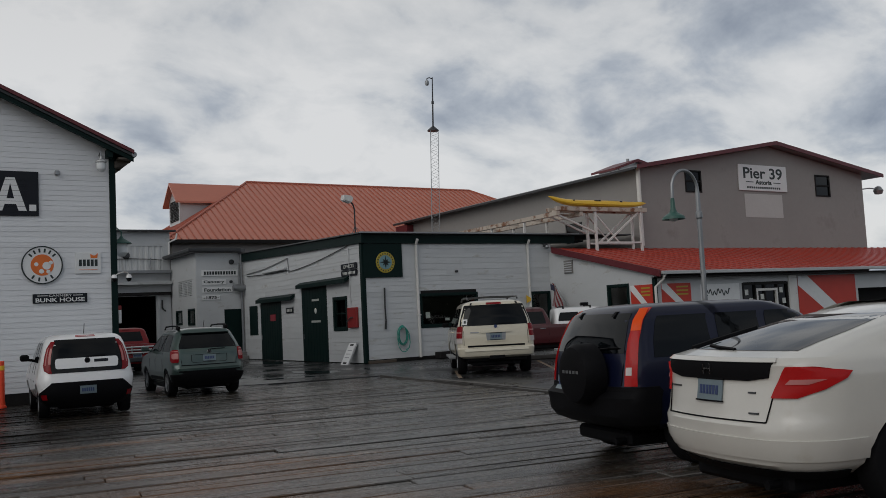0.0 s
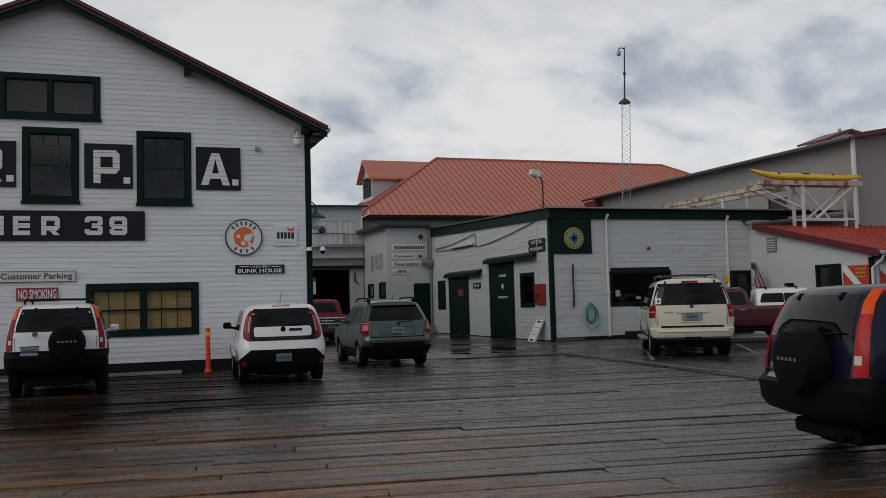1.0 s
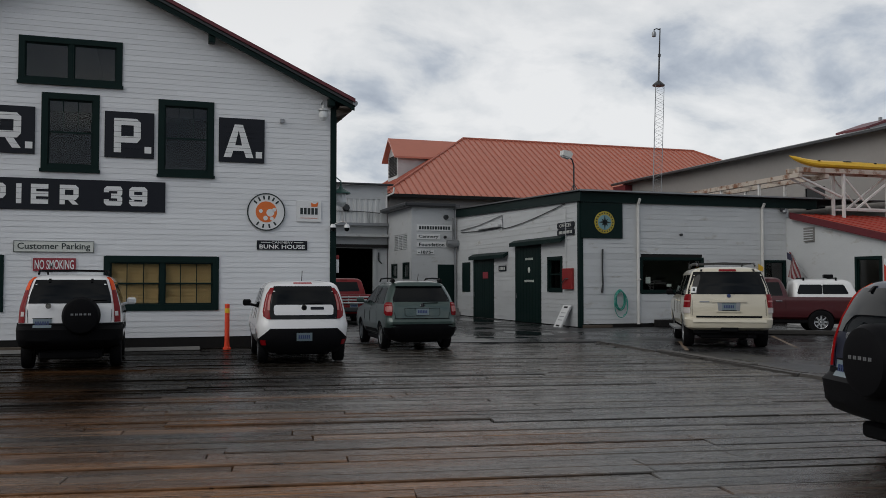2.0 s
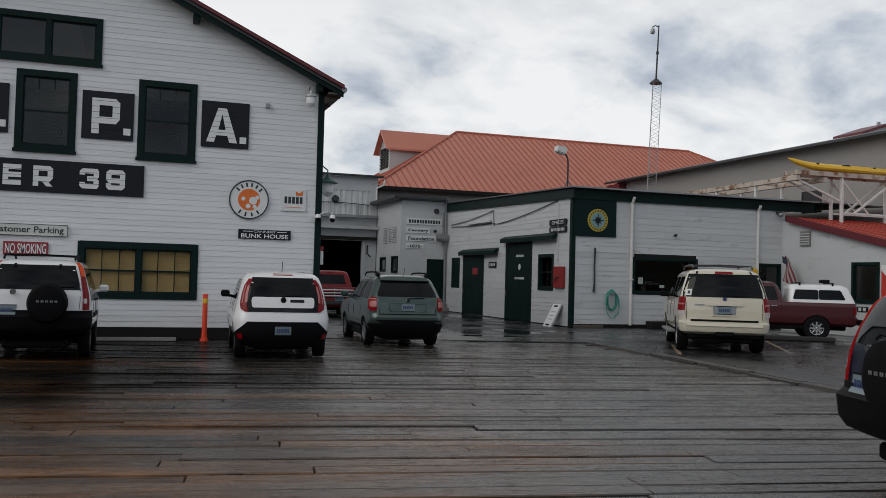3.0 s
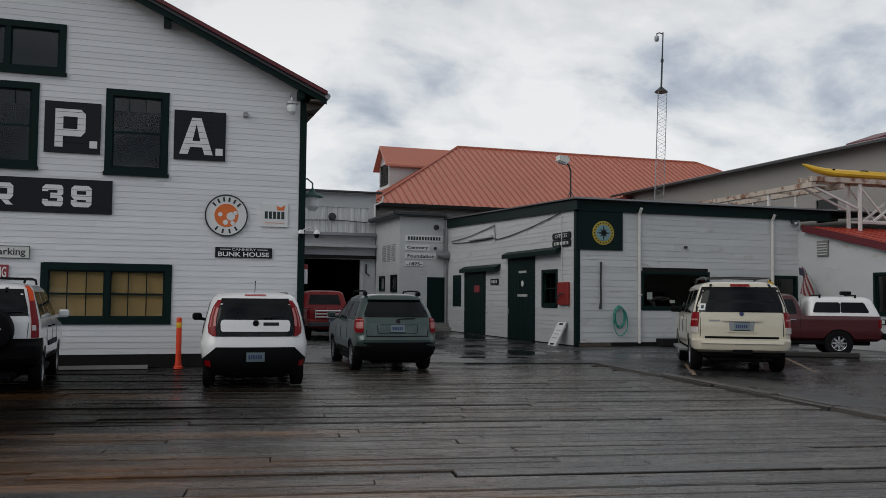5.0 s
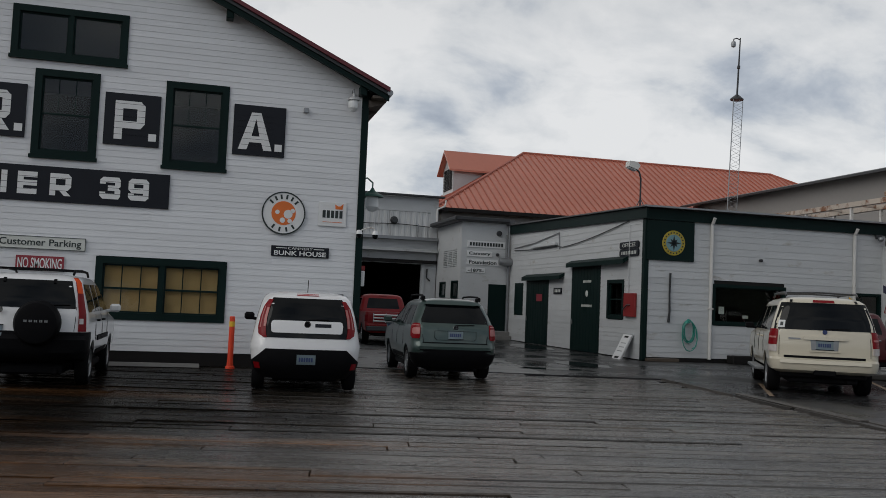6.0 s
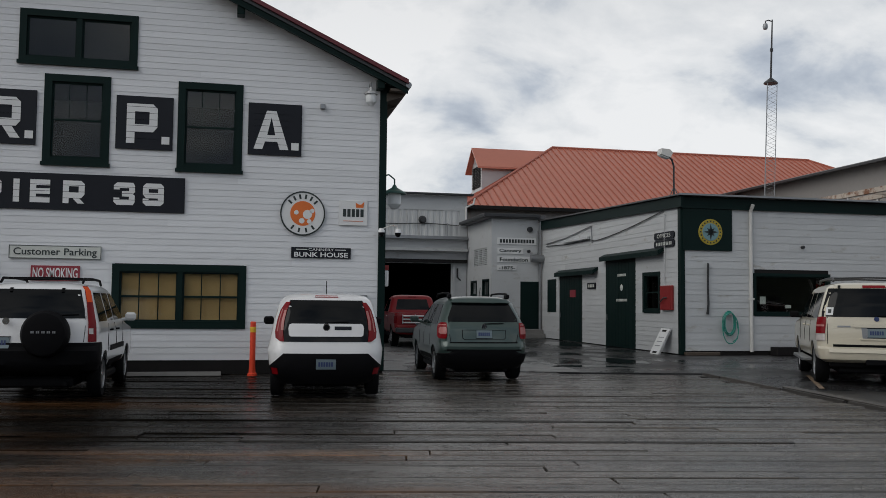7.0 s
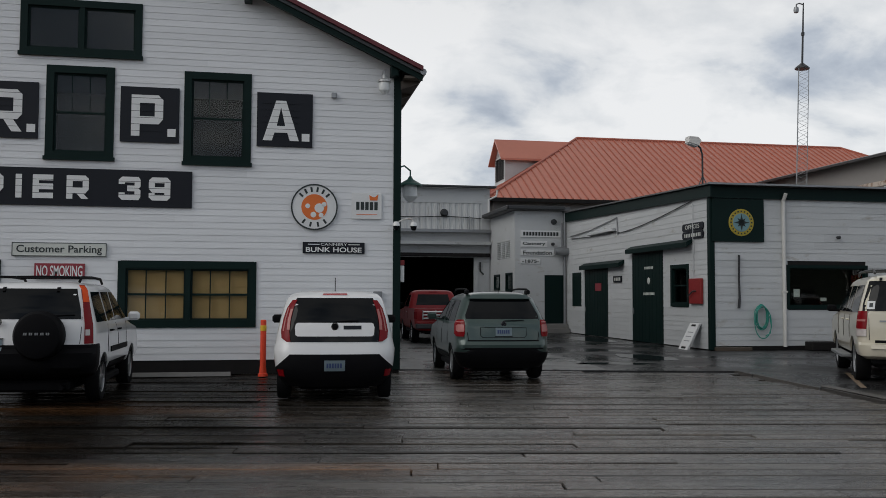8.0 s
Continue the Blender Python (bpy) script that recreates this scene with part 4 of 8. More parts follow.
# a lit lamp seen behind the upper window
t = thing("floor_lamp", "warm glowing floor lamp behind the upper window", "lamp", (-5.62, 21.2, 3.1))
g = Geo()
g.lathe([(0.0, 0.0), (0.12, 0.0), (0.12, 0.03), (0.02, 0.05), (0.02, 1.75), (0.0, 1.75)], (0, 0, 0), 2, 16)
part("stand", g, "dark_metal", t)
g = Geo()
g.lathe([(0.16, 2.25), (0.30, 1.70), (0.29, 1.70), (0.15, 2.25)], (0, 0, 0), 2, 20)
part("shade", g, "lamp_glow", t)
# wheel stops and the orange post
for i, (x0, x1, m) in enumerate(((-1.75, 0.12, "concrete"), (-5.3, -3.4, "concrete"))):
    g = Geo()
    g.prism([(19.55, 0.0), (19.72, 0.0), (19.69, 0.075), (19.58, 0.075)], 0, x0, x1)
    single("wheel_stop", g, m, "pale concrete wheel stop before the white wall", "wheel stop", "", "wheel stops")
g = Geo()
g.box(-5.6, -2.0, 19.74, 19.95, 0.0, 0.13, 0.01)
single("sleeper", g, "timber", "dark wet timber sleeper at the wall foot", "sleeper")
t = thing("marker_post", "orange plastic marker post with yellow band", "post", (0.755, 19.40, 0.0))
g = Geo()
g.lathe([(0.0, 0.0), (0.10, 0.0), (0.095, 0.05), (0.072, 0.07), (0.06, 0.2), (0.058, 1.10), (0.045, 1.12), (0.0, 1.12)], (0, 0, 0), 2, 16)
part("shaft", g, "orange_post", t)
g = Geo()
g.lathe([(0.0605, 0.90), (0.062, 0.91), (0.062, 1.0), (0.0605, 1.01)], (0, 0, 0), 2, 16)
part("band", g, "yellow", t)


# ---- the low white shop building ----
SX, SY, SXR, SYB = 13.74, 25.89, 27.6, 39.3
shop = thing("shop_building", "low white board-clad shop with dark green trim", "building")


def s_front(u, v, d):
    return (u, SY - d, v)


def s_side(u, v, d):
    return (SX - d, u, v)


def s_top(u):
    return 4.62 + 0.025 * (u - SY)


f_open = [(16.25, 18.9, 1.30, 2.55), (21.75, 22.68, 1.45, 2.48)]
wall(shop, "front_wall", s_front, SX + 0.01, 22.9, lambda u: 4.62, f_open, "old_white", 0.20, thick=0.15, bottom=0.15, lap=0.014, jitter=0.35, seed=3)
d_open = [(27.35, 28.55, 1.35, 2.6), (29.2, 31.85, 0.0, 3.12), (34.25, 36.95, 0.0, 2.68)]
wall(shop, "side_wall", s_side, SY + 0.16, SYB, s_top, d_open, "old_white", 0.20, thick=0.15, bottom=0.05, lap=0.014, jitter=0.35, seed=4)
window(shop, "window", s_front, 16.2, 18.95, 1.25, 2.60, 1, 1, 1, 0.10, False, label="wide dark shop window in green frame")
window(shop, "window", s_front, 21.7, 22.73, 1.40, 2.53, 1, 1, 1, 0.08, False)
window(shop, "window", s_side, 27.3, 28.6, 1.30, 2.65, 1, 2, 1, 0.12, False)
for a, b, top, lab in ((29.2, 31.85, 3.12, "tall dark green plank door"), (34.25, 36.95, 2.68, "dark green plank door standing shut")):
    g = Geo()
    n = 9
    g.box(SX + 0.03, SX + 0.07, a, b, 0.03, top)
    dr = part("door", g, "green", shop, lab)
    w = (b - a) / n
    for k in range(n):
        g = Geo()
        g.box(SX - 0.005, SX + 0.029, a + k * w + 0.004, a + (k + 1) * w - 0.004, 0.03, top, 0.004)
        part("plank", g, "green", dr)
    g = Geo()
    g.tube([(SX - 0.06, b - 0.25, 1.0), (SX - 0.07, b - 0.25, 1.2)], 0.015)
    part("handle", g, "galv", dr)
    if top > 3:
        for z, w, n in ((2.62, 0.75, 7), (1.72, 0.95, 9)):
            for k in range(n):
                g = Geo()
                y0 = 30.4 - w / 2 + k * w / n
                g.box(SX - 0.018, SX - 0.006, y0, y0 + w / n * 0.6, z - 0.045, z + 0.045)
                part("mark", g, "sign_cream", dr)
        g = Geo()
        g.lathe([(0.0, -0.018), (0.10, -0.018), (0.12, -0.008), (0.0, -0.008)], (SX, 30.4, 2.17), 0, 14)
        part("emblem", g, "sign_cream", dr)
    else:
        g = Geo()
        g.box(SX - 0.018, SX - 0.006, 35.0, 35.65, 1.85, 2.15)
        part("notice", g, "sign_red", dr, "small red notice")
for a, b, z in ((27.0, 31.95, 3.14), (32.6, 37.0, 2.70)):
    g = Geo()
    g.prism([(SX - 0.24, z + 0.02), (SX - 0.24, z + 0.18), (SX - 0.005, z + 0.30), (SX - 0.005, z + 0.18)], 1, a, b)
    part("awning", g, "green", shop, "narrow dark green sloping awning board")
g = Geo()
g.box(SX - 0.02, SX + 0.02, 37.35, 38.5, 1.2, 2.65, 0.01)
part("shutter", g, "green", shop, "dark green closed shutter")
g = Geo()
g.box(SX - 0.035, SX + 0.12, SY - 0.035, SY + 0.15, 0.03, 4.60, 0.008)
part("corner_board", g, "green", shop)
g = Geo()
g.prism([(SY - 0.22, 4.60), (SYB, 4.94), (SYB, 5.34), (SY - 0.22, 4.95)], 0, SX - 0.10, SX - 0.03)
part("fascia", g, "green", shop, "dark green roof fascia")
g = Geo()
g.box(SX - 0.025, 24.2, SY - 0.10, SY - 0.03, 4.58, 4.93)
part("fascia", g, "green", shop)
g = Geo()
g.prism([(SY - 0.30, 4.955), (SYB + 0.05, 5.345), (SYB + 0.05, 5.39), (SY - 0.30, 5.0)], 0, SX - 0.20, 27.55)
part("roof", g, "roof_felt", shop, "flat grey felt roof with a thin pale edge")
g = Geo()
g.box(SX - 0.22, 24.3, SY - 0.335, SY - 0.302, 4.955, 5.01)
part("roof_edge", g, "galv", shop)
# added screens; their near-black colour imitates the unlit shop inside
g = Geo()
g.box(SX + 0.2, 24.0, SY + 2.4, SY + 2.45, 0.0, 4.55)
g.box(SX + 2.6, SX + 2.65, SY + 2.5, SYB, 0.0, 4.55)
part("partition", g, "room_shade", shop)
g = Geo()
g.box(13.8, 14.95, 25.70, 25.84, 0.012, 0.12, 0.01)
part("plinth_board", g, "timber", shop)
for x, zt in ((16.1, 4.72), (21.6, 4.70)):
    g = Geo()
    g.tube([(x, SY - 0.22, zt + 0.02), (x, SY - 0.17, zt - 0.06), (x, SY - 0.075, zt - 0.20), (x, SY - 0.07, 0.12)], 0.055, 10)
    g.box(x - 0.075, x + 0.075, SY - 0.13, SY - 0.03, 1.75, 1.80)
    part("downpipe", g, "white_metal", shop, "white rain downpipe")

# things on the shop walls
t = thing("compass_sign", "dark green board with round gold compass emblem", "sign", (14.60, SY - 0.035, 3.93))
g = Geo()
g.box(-0.83, 0.86, -0.03, 0.0, -0.66, 0.64, 0.004)
part("board", g, "green", t)
g = Geo()
g.lathe([(0.0, -0.045), (0.40, -0.045), (0.41, -0.035), (0.41, -0.03), (0.0, -0.03)], (0.11, 0, -0.08), 1, 32)
part("gold_disc", g, "gold", t)
g = Geo()
g.lathe([(0.0, -0.055), (0.27, -0.055), (0.28, -0.044), (0.0, -0.044)], (0.11, 0, -0.08), 1, 32)
part("inner_disc", g, "pale_blue", t)
g = Geo()
for k in range(8):
    a = k * math.pi / 4
    r = 0.26 if k % 2 == 0 else 0.18
    ca, sa = math.cos(a), math.sin(a)
    g.add([(0.11 + x * ca - z * sa, yy, -0.08 + x * sa + z * ca) for yy in (-0.062, -0.054) for x, z in ((0, 0), (0.06, -0.045), (r, 0), (0.06, 0.045))],
          [(0, 1, 2, 3), (7, 6, 5, 4), (0, 4, 5, 1), (1, 5, 6, 2), (2, 6, 7, 3), (3, 7, 4, 0)])
part("compass_rose", g, "sign_text", t)
for k in range(20):
    g = Geo()
    a = 2 * math.pi * k / 20
    ca, sa = math.cos(a), math.sin(a)
    g.add([(0.11 + ca * r - sa * w, yy, -0.08 + sa * r + ca * w) for yy in (-0.051, -0.044) for r, w in ((0.315, -0.022), (0.36, -0.022), (0.36, 0.022), (0.315, 0.022))],
          [(0, 1, 2, 3), (7, 6, 5, 4), (0, 4, 5, 1), (1, 5, 6, 2), (2, 6, 7, 3), (3, 7, 4, 0)])
    part("rim_mark", g, "sign_text", t)
g = Geo()
g.tube([(14.63, SY - 0.06, 2.87), (14.61, SY - 0.07, 2.2), (14.63, SY - 0.06, 1.6), (14.60, SY - 0.06, 1.28)], [0.035, 0.03, 0.034, 0.045], 8)
single("iron_bar", g, "dark_metal", "dark iron bar hanging on the white wall", "bar")
t = thing("garden_hose", "coiled green garden hose on a wall hook", "hose", (15.30, SY - 0.06, 0.95))
for k in range(5):
    g = Geo()
    r = random.Random(k)
    w, h, dz = (0.19 + r.uniform(-0.03, 0.03), 0.30 + r.uniform(-0.03, 0.04), 0.10 + r.uniform(-0.03, 0.03)) if k < 4 else (0.27, 0.44, -0.08)
    g.tube([(w * math.cos(a) + r.uniform(-0.008, 0.008), -0.03 * k - 0.02, h * math.sin(a) + dz - (0.05 if math.sin(a) < 0 else 0)) for a in [2 * math.pi * i / 28 for i in range(28)]], 0.016, 6, True)
    part("coil", g, "hose", t)
g = Geo()
g.tube([(0.24, -0.1, 0.1), (0.29, -0.1, -0.2), (0.25, -0.1, -0.42), (0.10, -0.1, -0.5)], 0.016, 6)
part("hose_end", g, "hose", t)
g = Geo()
g.tube([(0, 0.04, 0.36), (0, -0.2, 0.36)], 0.014)
part("hook", g, "galv", t)
t = thing("fire_hose_box", "red metal hose cabinet with black lever", "cabinet", (SX - 0.02, 26.74, 1.79))
g = Geo()
g.box(-0.09, 0, -0.40, 0.40, -0.39, 0.39, 0.012)
part("box", g, "red_box", t)
g = Geo()
g.tube([(-0.09, -0.1, 0.0), (-0.15, 0.0, 0.0), (-0.15, 0.32, -0.16)], 0.022)
part("lever", g, "dark_metal", t)
for z in (3.79, 3.53):
    t = thing("name_board", "small dark board with pale marks by the corner", "sign", (SX - 0.02, 26.95, z), group="name boards")
    g = Geo()
    g.prism([(-0.70, -0.06), (-0.64, -0.115), (0.64, -0.115), (0.70, -0.06), (0.70, 0.06), (0.64, 0.115), (-0.64, 0.115), (-0.70, 0.06)], 0, -0.04, 0.0)
    part("board", g, "black_sign", t)
    if z > 3.6:
        ob = part("lettering", letters("OFFICES", 0.13, 0.95, 0.0), "sign_cream", t)
        ob.matrix_basis = pose(-0.043, 0, 0, 0, 0, -90)
    else:
        for k in range(10):
            g = Geo()
            y0 = -0.55 + k * 1.1 / 10 + (0.03 if k > 5 else 0)
            g.box(-0.048, -0.039, y0, y0 + 0.055, -0.055, 0.055)
            part("mark", g, "sign_cream", t)
t = thing("sandwich_board", "white folded board sign leaning on the wall", "sign", (13.22, 26.75, 0.012))
for k in (0, 1):
    g = Geo()
    o = 0.045 * k
    g.add([(x + d + o, y, z) for y in (-0.30, 0.30) for x, z, d in ((0.0, 0.0, 0.0), (0.03, 0.0, 0.0), (0.44, 0.80, 0.0), (0.41, 0.80, 0.0))],
          [(0, 1, 2, 3), (7, 6, 5, 4), (0, 4, 5, 1), (1, 5, 6, 2), (2, 6, 7, 3), (3, 7, 4, 0)])
    part("leaf", g, "sign_white" if k == 0 else "old_white", t)
for z in (0.03, 0.70):
    g = Geo()
    x = 0.41 * z / 0.80
    g.add([(x - 0.006 + q * 0.031 + r, y, z + q * 0.06) for r in (0, 0.02) for q, y in ((0, -0.14), (0, 0.14), (1, 0.14), (1, -0.14))],
          [(0, 1, 2, 3), (7, 6, 5, 4), (0, 4, 5, 1), (1, 5, 6, 2), (2, 6, 7, 3), (3, 7, 4, 0)])
    part("grip_slot", g, "dark_base", t)
for z in (0.25, 0.38, 0.51):
    g = Geo()
    x = 0.41 * z / 0.80
    g.add([(x - 0.004 + q * 0.013 + r, y, z + q * 0.025) for r in (0, 0.012) for q, y in ((0, -0.18), (0, 0.18), (1, 0.18), (1, -0.18))],
          [(0, 1, 2, 3), (7, 6, 5, 4), (0, 4, 5, 1), (1, 5, 6, 2), (2, 6, 7, 3), (3, 7, 4, 0)])
    part("mark", g, "galv", t)
t = thing("number_board", "small dark board with pale bars", "sign", (SX - 0.02, 33.2, 2.28))
g = Geo()
g.box(-0.03, 0, -0.42, 0.42, -0.12, 0.12, 0.004)
part("board", g, "black_sign", t)
for k in range(4):
    g = Geo()
    g.box(-0.037, -0.029, -0.3 + k * 0.16, -0.2 + k * 0.16, -0.06, 0.06)
    part("mark", g, "sign_cream", t)
t = thing("wall_conduit", "sagging cables and old lamp bracket on the wall", "cable", (0, 0, 0))
g = Geo()
pts = [(SX - 0.05, 38.6 - 11.6 * i / 24, 4.15 + 0.45 * (i / 24) - 0.45 * math.sin(math.pi * i / 24) * (0.6 if i < 12 else 0.8)) for i in range(25)]
g.tube(pts, 0.018, 6)
part("cable", g, "dark_metal", t)
g = Geo()
g.tube([(SX - 0.05, 38.6, 4.25), (SX - 0.05, 36.0, 4.35), (SX - 0.05, 33.2, 4.62), (SX - 0.05, 33.1, 3.95)], 0.022, 6)
part("pipe", g, "galv", t)
g = Geo()
g.box(SX - 0.16, SX - 0.03, 33.4, 36.2, 4.12, 4.24, 0.02)
part("old_bracket", g, "old_white", t)
g = Geo()
g.tube([(SX - 0.06, 26.9, 4.5), (SX - 0.06, 26.9, 4.05), (SX - 0.06, 26.9, 2.2)], 0.014, 6)
part("drop_pipe", g, "old_white", t)
t = thing("eave_camera", "small dark dome camera under the shop eave", "camera", (22.55, SY - 0.10, 4.50))
g = Geo()
g.box(-0.12, 0.10, -0.04, 0.03, -0.06, 0.08, 0.01)
part("bracket", g, "dark_metal", t)
g = Geo()
g.lathe([(0.0, 0.02), (0.09, 0.0), (0.10, -0.07), (0.06, -0.14), (0.0, -0.16)], (0, -0.10, -0.02), 2, 14)
part("dome", g, "galv", t)
t = thing("roof_lamp", "pale floodlight on a bent steel pole", "lamp", (13.72, 26.3, 5.0))
g = Geo()
g.tube([(0, 0, 0), (0.0, 0, 0.95), (-0.06, 0, 1.15), (-0.26, -0.02, 1.32)], 0.03, 8)
part("pole", g, "dark_metal", t)
g = Geo()
g.tube([(0, 0, 0.3), (0.22, 0.1, 0.0)], 0.015, 6)
g.tube([(0, 0, 0.3), (-0.02, 0.25, 0.0)], 0.015, 6)
part("brace", g, "galv", t)
g = Geo()
g.prism([(-0.50, 1.30), (-0.18, 1.20), (-0.10, 1.36), (-0.20, 1.46), (-0.48, 1.48)], 1, -0.16, 0.14)
part("head", g, "white_metal", t)
g = Geo()
g.prism([(-0.49, 1.298), (-0.20, 1.205), (-0.21, 1.17), (-0.46, 1.25)], 1, -0.12, 0.10)
part("lens", g, "frost", t)
g = Geo()
g.lathe([(0.0, -0.12), (0.05, -0.10), (0.05, 0.0), (0.0, 0.0)], (17.95, SY - 0.02, 3.45), 1, 10)
single("wall_stud", g, "dark_metal", "small dark fitting on the white wall", "fitting")
g = Geo()
g.box(16.75, 17.6, SY - 0.45, SY - 0.05, 0.012, 0.28, 0.02)
single("crate", g, "dark_base", "low dark crate against the shop wall", "crate")
for x, z, w, h in ((16.5, 1.62, 0.20, 0.24), (17.4, 1.50, 0.2, 0.10), (18.3, 1.55, 0.16, 0.12)):
    g = Geo()
    g.box(x, x + w, SY + 0.09, SY + 0.095, z, z + h)
    single("window_notice", g, "sign_cream", "small pale paper notice behind shop glass", "notice", "", "window notices")

# ---- the cannery office ----
office = thing("office_building", "small white plastered office with grey gutter", "building")
CX, CY, CYB = 11.35, 39.35, 43.9


def c_front(u, v, d):
    return (u, CY - d, v)


def c_side(u, v, d):
    return (CX - d, u, v)


core = Geo()
for a, b, lo, ta, tb in strips(CX, 13.72, lambda u: 5.42, [(12.72, 13.66, 0.4, 2.57)]):
    core.box(a, b, CY, CY + 0.15, lo, ta)
part("front_wall", core, "old_white", office)
core = Geo()
for a, b, lo, ta, tb in strips(CY + 0.15, CYB, lambda u: 5.42, [(39.75, 40.8, 1.9, 2.63), (42.0, 43.0, 1.95, 2.6), (40.1, 42.6, 3.35, 4.15)]):
    core.box(CX, CX + 0.15, a, b, lo, ta)
part("side_wall", core, "old_white", office)
window(office, "window", c_side, 39.7, 40.85, 1.85, 2.68, 1, 1, 1, 0.08, False)
window(office, "window", c_side, 41.95, 43.05, 1.9, 2.65, 1, 1, 1, 0.08, False)
for k in range(3):
    g = Geo()
    y0 = 40.12 + k * 0.83
    for j in range(9):
        z = 3.37 + j * 0.086
        g.add([(CX - 0.01, y0, z), (CX - 0.01, y0 + 0.72, z), (CX + 0.07, y0 + 0.72, z + 0.07), (CX + 0.07, y0, z + 0.07),
               (CX - 0.01, y0, z + 0.02), (CX - 0.01, y0 + 0.72, z + 0.02), (CX + 0.07, y0 + 0.72, z + 0.09), (CX + 0.07, y0, z + 0.09)],
              [(0, 1, 2, 3), (7, 6, 5, 4), (0, 4, 5, 1), (1, 5, 6, 2), (2, 6, 7, 3), (3, 7, 4, 0)])
    part("louvre", g, "old_white", office)
    g = Geo()
    g.box(CX - 0.012, CX + 0.1, y0 + 0.722, y0 + 0.828, 3.35, 4.15)
    part("louvre_post", g, "old_white", office)
# near-black sheet added in place of the shade between the slats
g = Geo()
g.box(CX + 0.10, CX + 0.13, 40.1, 42.6, 3.35, 4.15)
part("louvre_back", g, "room_shade", office)
g = Geo()
g.box(12.72, 13.66, CY + 0.02, CY + 0.07, 0.42, 2.57, 0.005)
part("door", g, "green", office, "dark green office door")
g = Geo()
for k in range(2):
    g.box(12.6, 13.70, CY - 0.35 - 0.3 * k, CY - 0.02 - 0.31 * k, 0.012, 0.40 - 0.19 * k, 0.01)
part("step", g, "concrete", office)
g = Geo()
g.box(CX - 0.35, 13.80, CY - 0.30, CYB, 5.43, 5.58)
part("roof", g, "roof_felt", office, "flat grey roof")
g = Geo()
g.box(CX - 0.42, 13.55, CY - 0.40, CY - 0.302, 5.46, 5.62, 0.02)
g.box(CX - 0.45, CX - 0.352, CY - 0.40, CYB, 5.46, 5.62, 0.02)
part("gutter", g, "dark_metal", office)
g = Geo()
g.tube([(13.62, CY - 0.10, 5.4), (13.62, CY - 0.10, 0.1)], 0.06, 8)
g.tube([(13.50, CY - 0.10, 4.9), (13.50, CY - 0.10, 3.75)], 0.035, 8)
part("pipe", g, "galv", office)
g = Geo()
g.lathe([(0, -0.35), (0.16, -0.33), (0.2, 0.0), (0.16, 0.33), (0, 0.35)], (13.45, CY - 0.28, 3.62), 0, 14)
part("pipe_drum", g, "galv", office)
for (w, z, h), body in zip(((1.85, 4.40, 0.30), (1.22, 3.95, 0.26), (1.55, 3.56, 0.26), (0.9, 3.18, 0.22)), (None, "Cannery", "Foundation", "-1875-")):
    t = thing("wording_board", "narrow pale board with dark lettering on the office", "sign", (11.62 + w / 2, CY - 0.004, z), group="wording boards")
    g = Geo()
    g.box(-w / 2, w / 2, -0.03, 0, -h / 2, h / 2, 0.004)
    part("board", g, "sign_white", t)
    if body:
        write(t, body, h * 0.68, 0, 0, w * 0.86, "sign_text", 0.03, 0.004)
    else:
        part("mark", bars(Geo(), 0, -0.03, 0, w * 0.9, h * 0.55, 12), "sign_text", t)
for x, z, r in ((13.15, 4.95, 0.12), (13.1, 3.95, 0.07)):
    g = Geo()
    g.lathe([(0, -0.12), (r, -0.10), (r * 1.1, 0.0), (0, 0)], (x, CY - 0.004, z), 1, 14)
    single("wall_bell", g, "dark_metal", "small round dark fitting on the office wall", "fitting", "", "round fittings")

# ---- the shed with the open doorway at the alley's end ----
shed = thing("boat_shed", "pale metal shed with a tall dark open doorway", "building")
EY = 44.0
g = Geo()
for a, b, lo, ta, tb in strips(3.4, 11.34, lambda u: 6.95, [(4.3, 10.55, 0.0, 3.52), (3.9, 10.95, 4.9, 6.2)]):
    g.box(a, b, EY, EY + 0.15, lo, ta)
part("front_wall", g, "old_white", shed)
x = 3.9
while x < 10.95:
    g = Geo()
    g.prism([(x, EY + 0.06), (x + 0.10, EY + 0.06), (x + 0.14, EY + 0.02), (x + 0.26, EY + 0.02), (x + 0.30, EY + 0.06), (x + 0.30, EY + 0.09), (x, EY + 0.09)], 2, 4.9, 6.2)
    x += 0.302
    part("metal_panel", g, "streaked_white", shed, "streaked ribbed pale metal panel")
for z0, z1, d, m in ((3.56, 3.72, 0.30, "dark_base"), (4.12, 4.26, 0.45, "pale_metal"), (4.72, 4.88, 0.40, "galv"), (6.95, 7.04, 0.35, "dark_metal")):
    g = Geo()
    g.box(3.6, 11.3 if z0 < 6 else 11.6, EY - d, EY - 0.003, z0, z1, 0.01)
    part("ledge", g, m, shed)
g = Geo()
g.box(3.4, 11.3, EY + 0.16, 62, 6.85, 6.94)
part("roof", g, "roof_felt", shed)
# shed inside coloured near-black to imitate its deep shade
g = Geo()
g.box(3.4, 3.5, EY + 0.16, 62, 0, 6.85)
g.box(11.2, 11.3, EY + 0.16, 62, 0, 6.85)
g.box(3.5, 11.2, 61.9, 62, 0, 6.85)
part("inner_wall", g, "room_shade", shed)
g = Geo()
g.box(10.6, 10.72, EY - 0.06, EY - 0.003, 0.1, 3.5)
part("door_post", g, "old_white", shed)
g = Geo()
g.tube([(10.85, EY - 0.05, 3.3), (10.85, EY - 0.05, 2.85), (10.95, EY - 0.3, 2.7)], 0.04)
single("door_lamp", g, "dark_metal", "small dark lamp beside the shed doorway", "lamp")
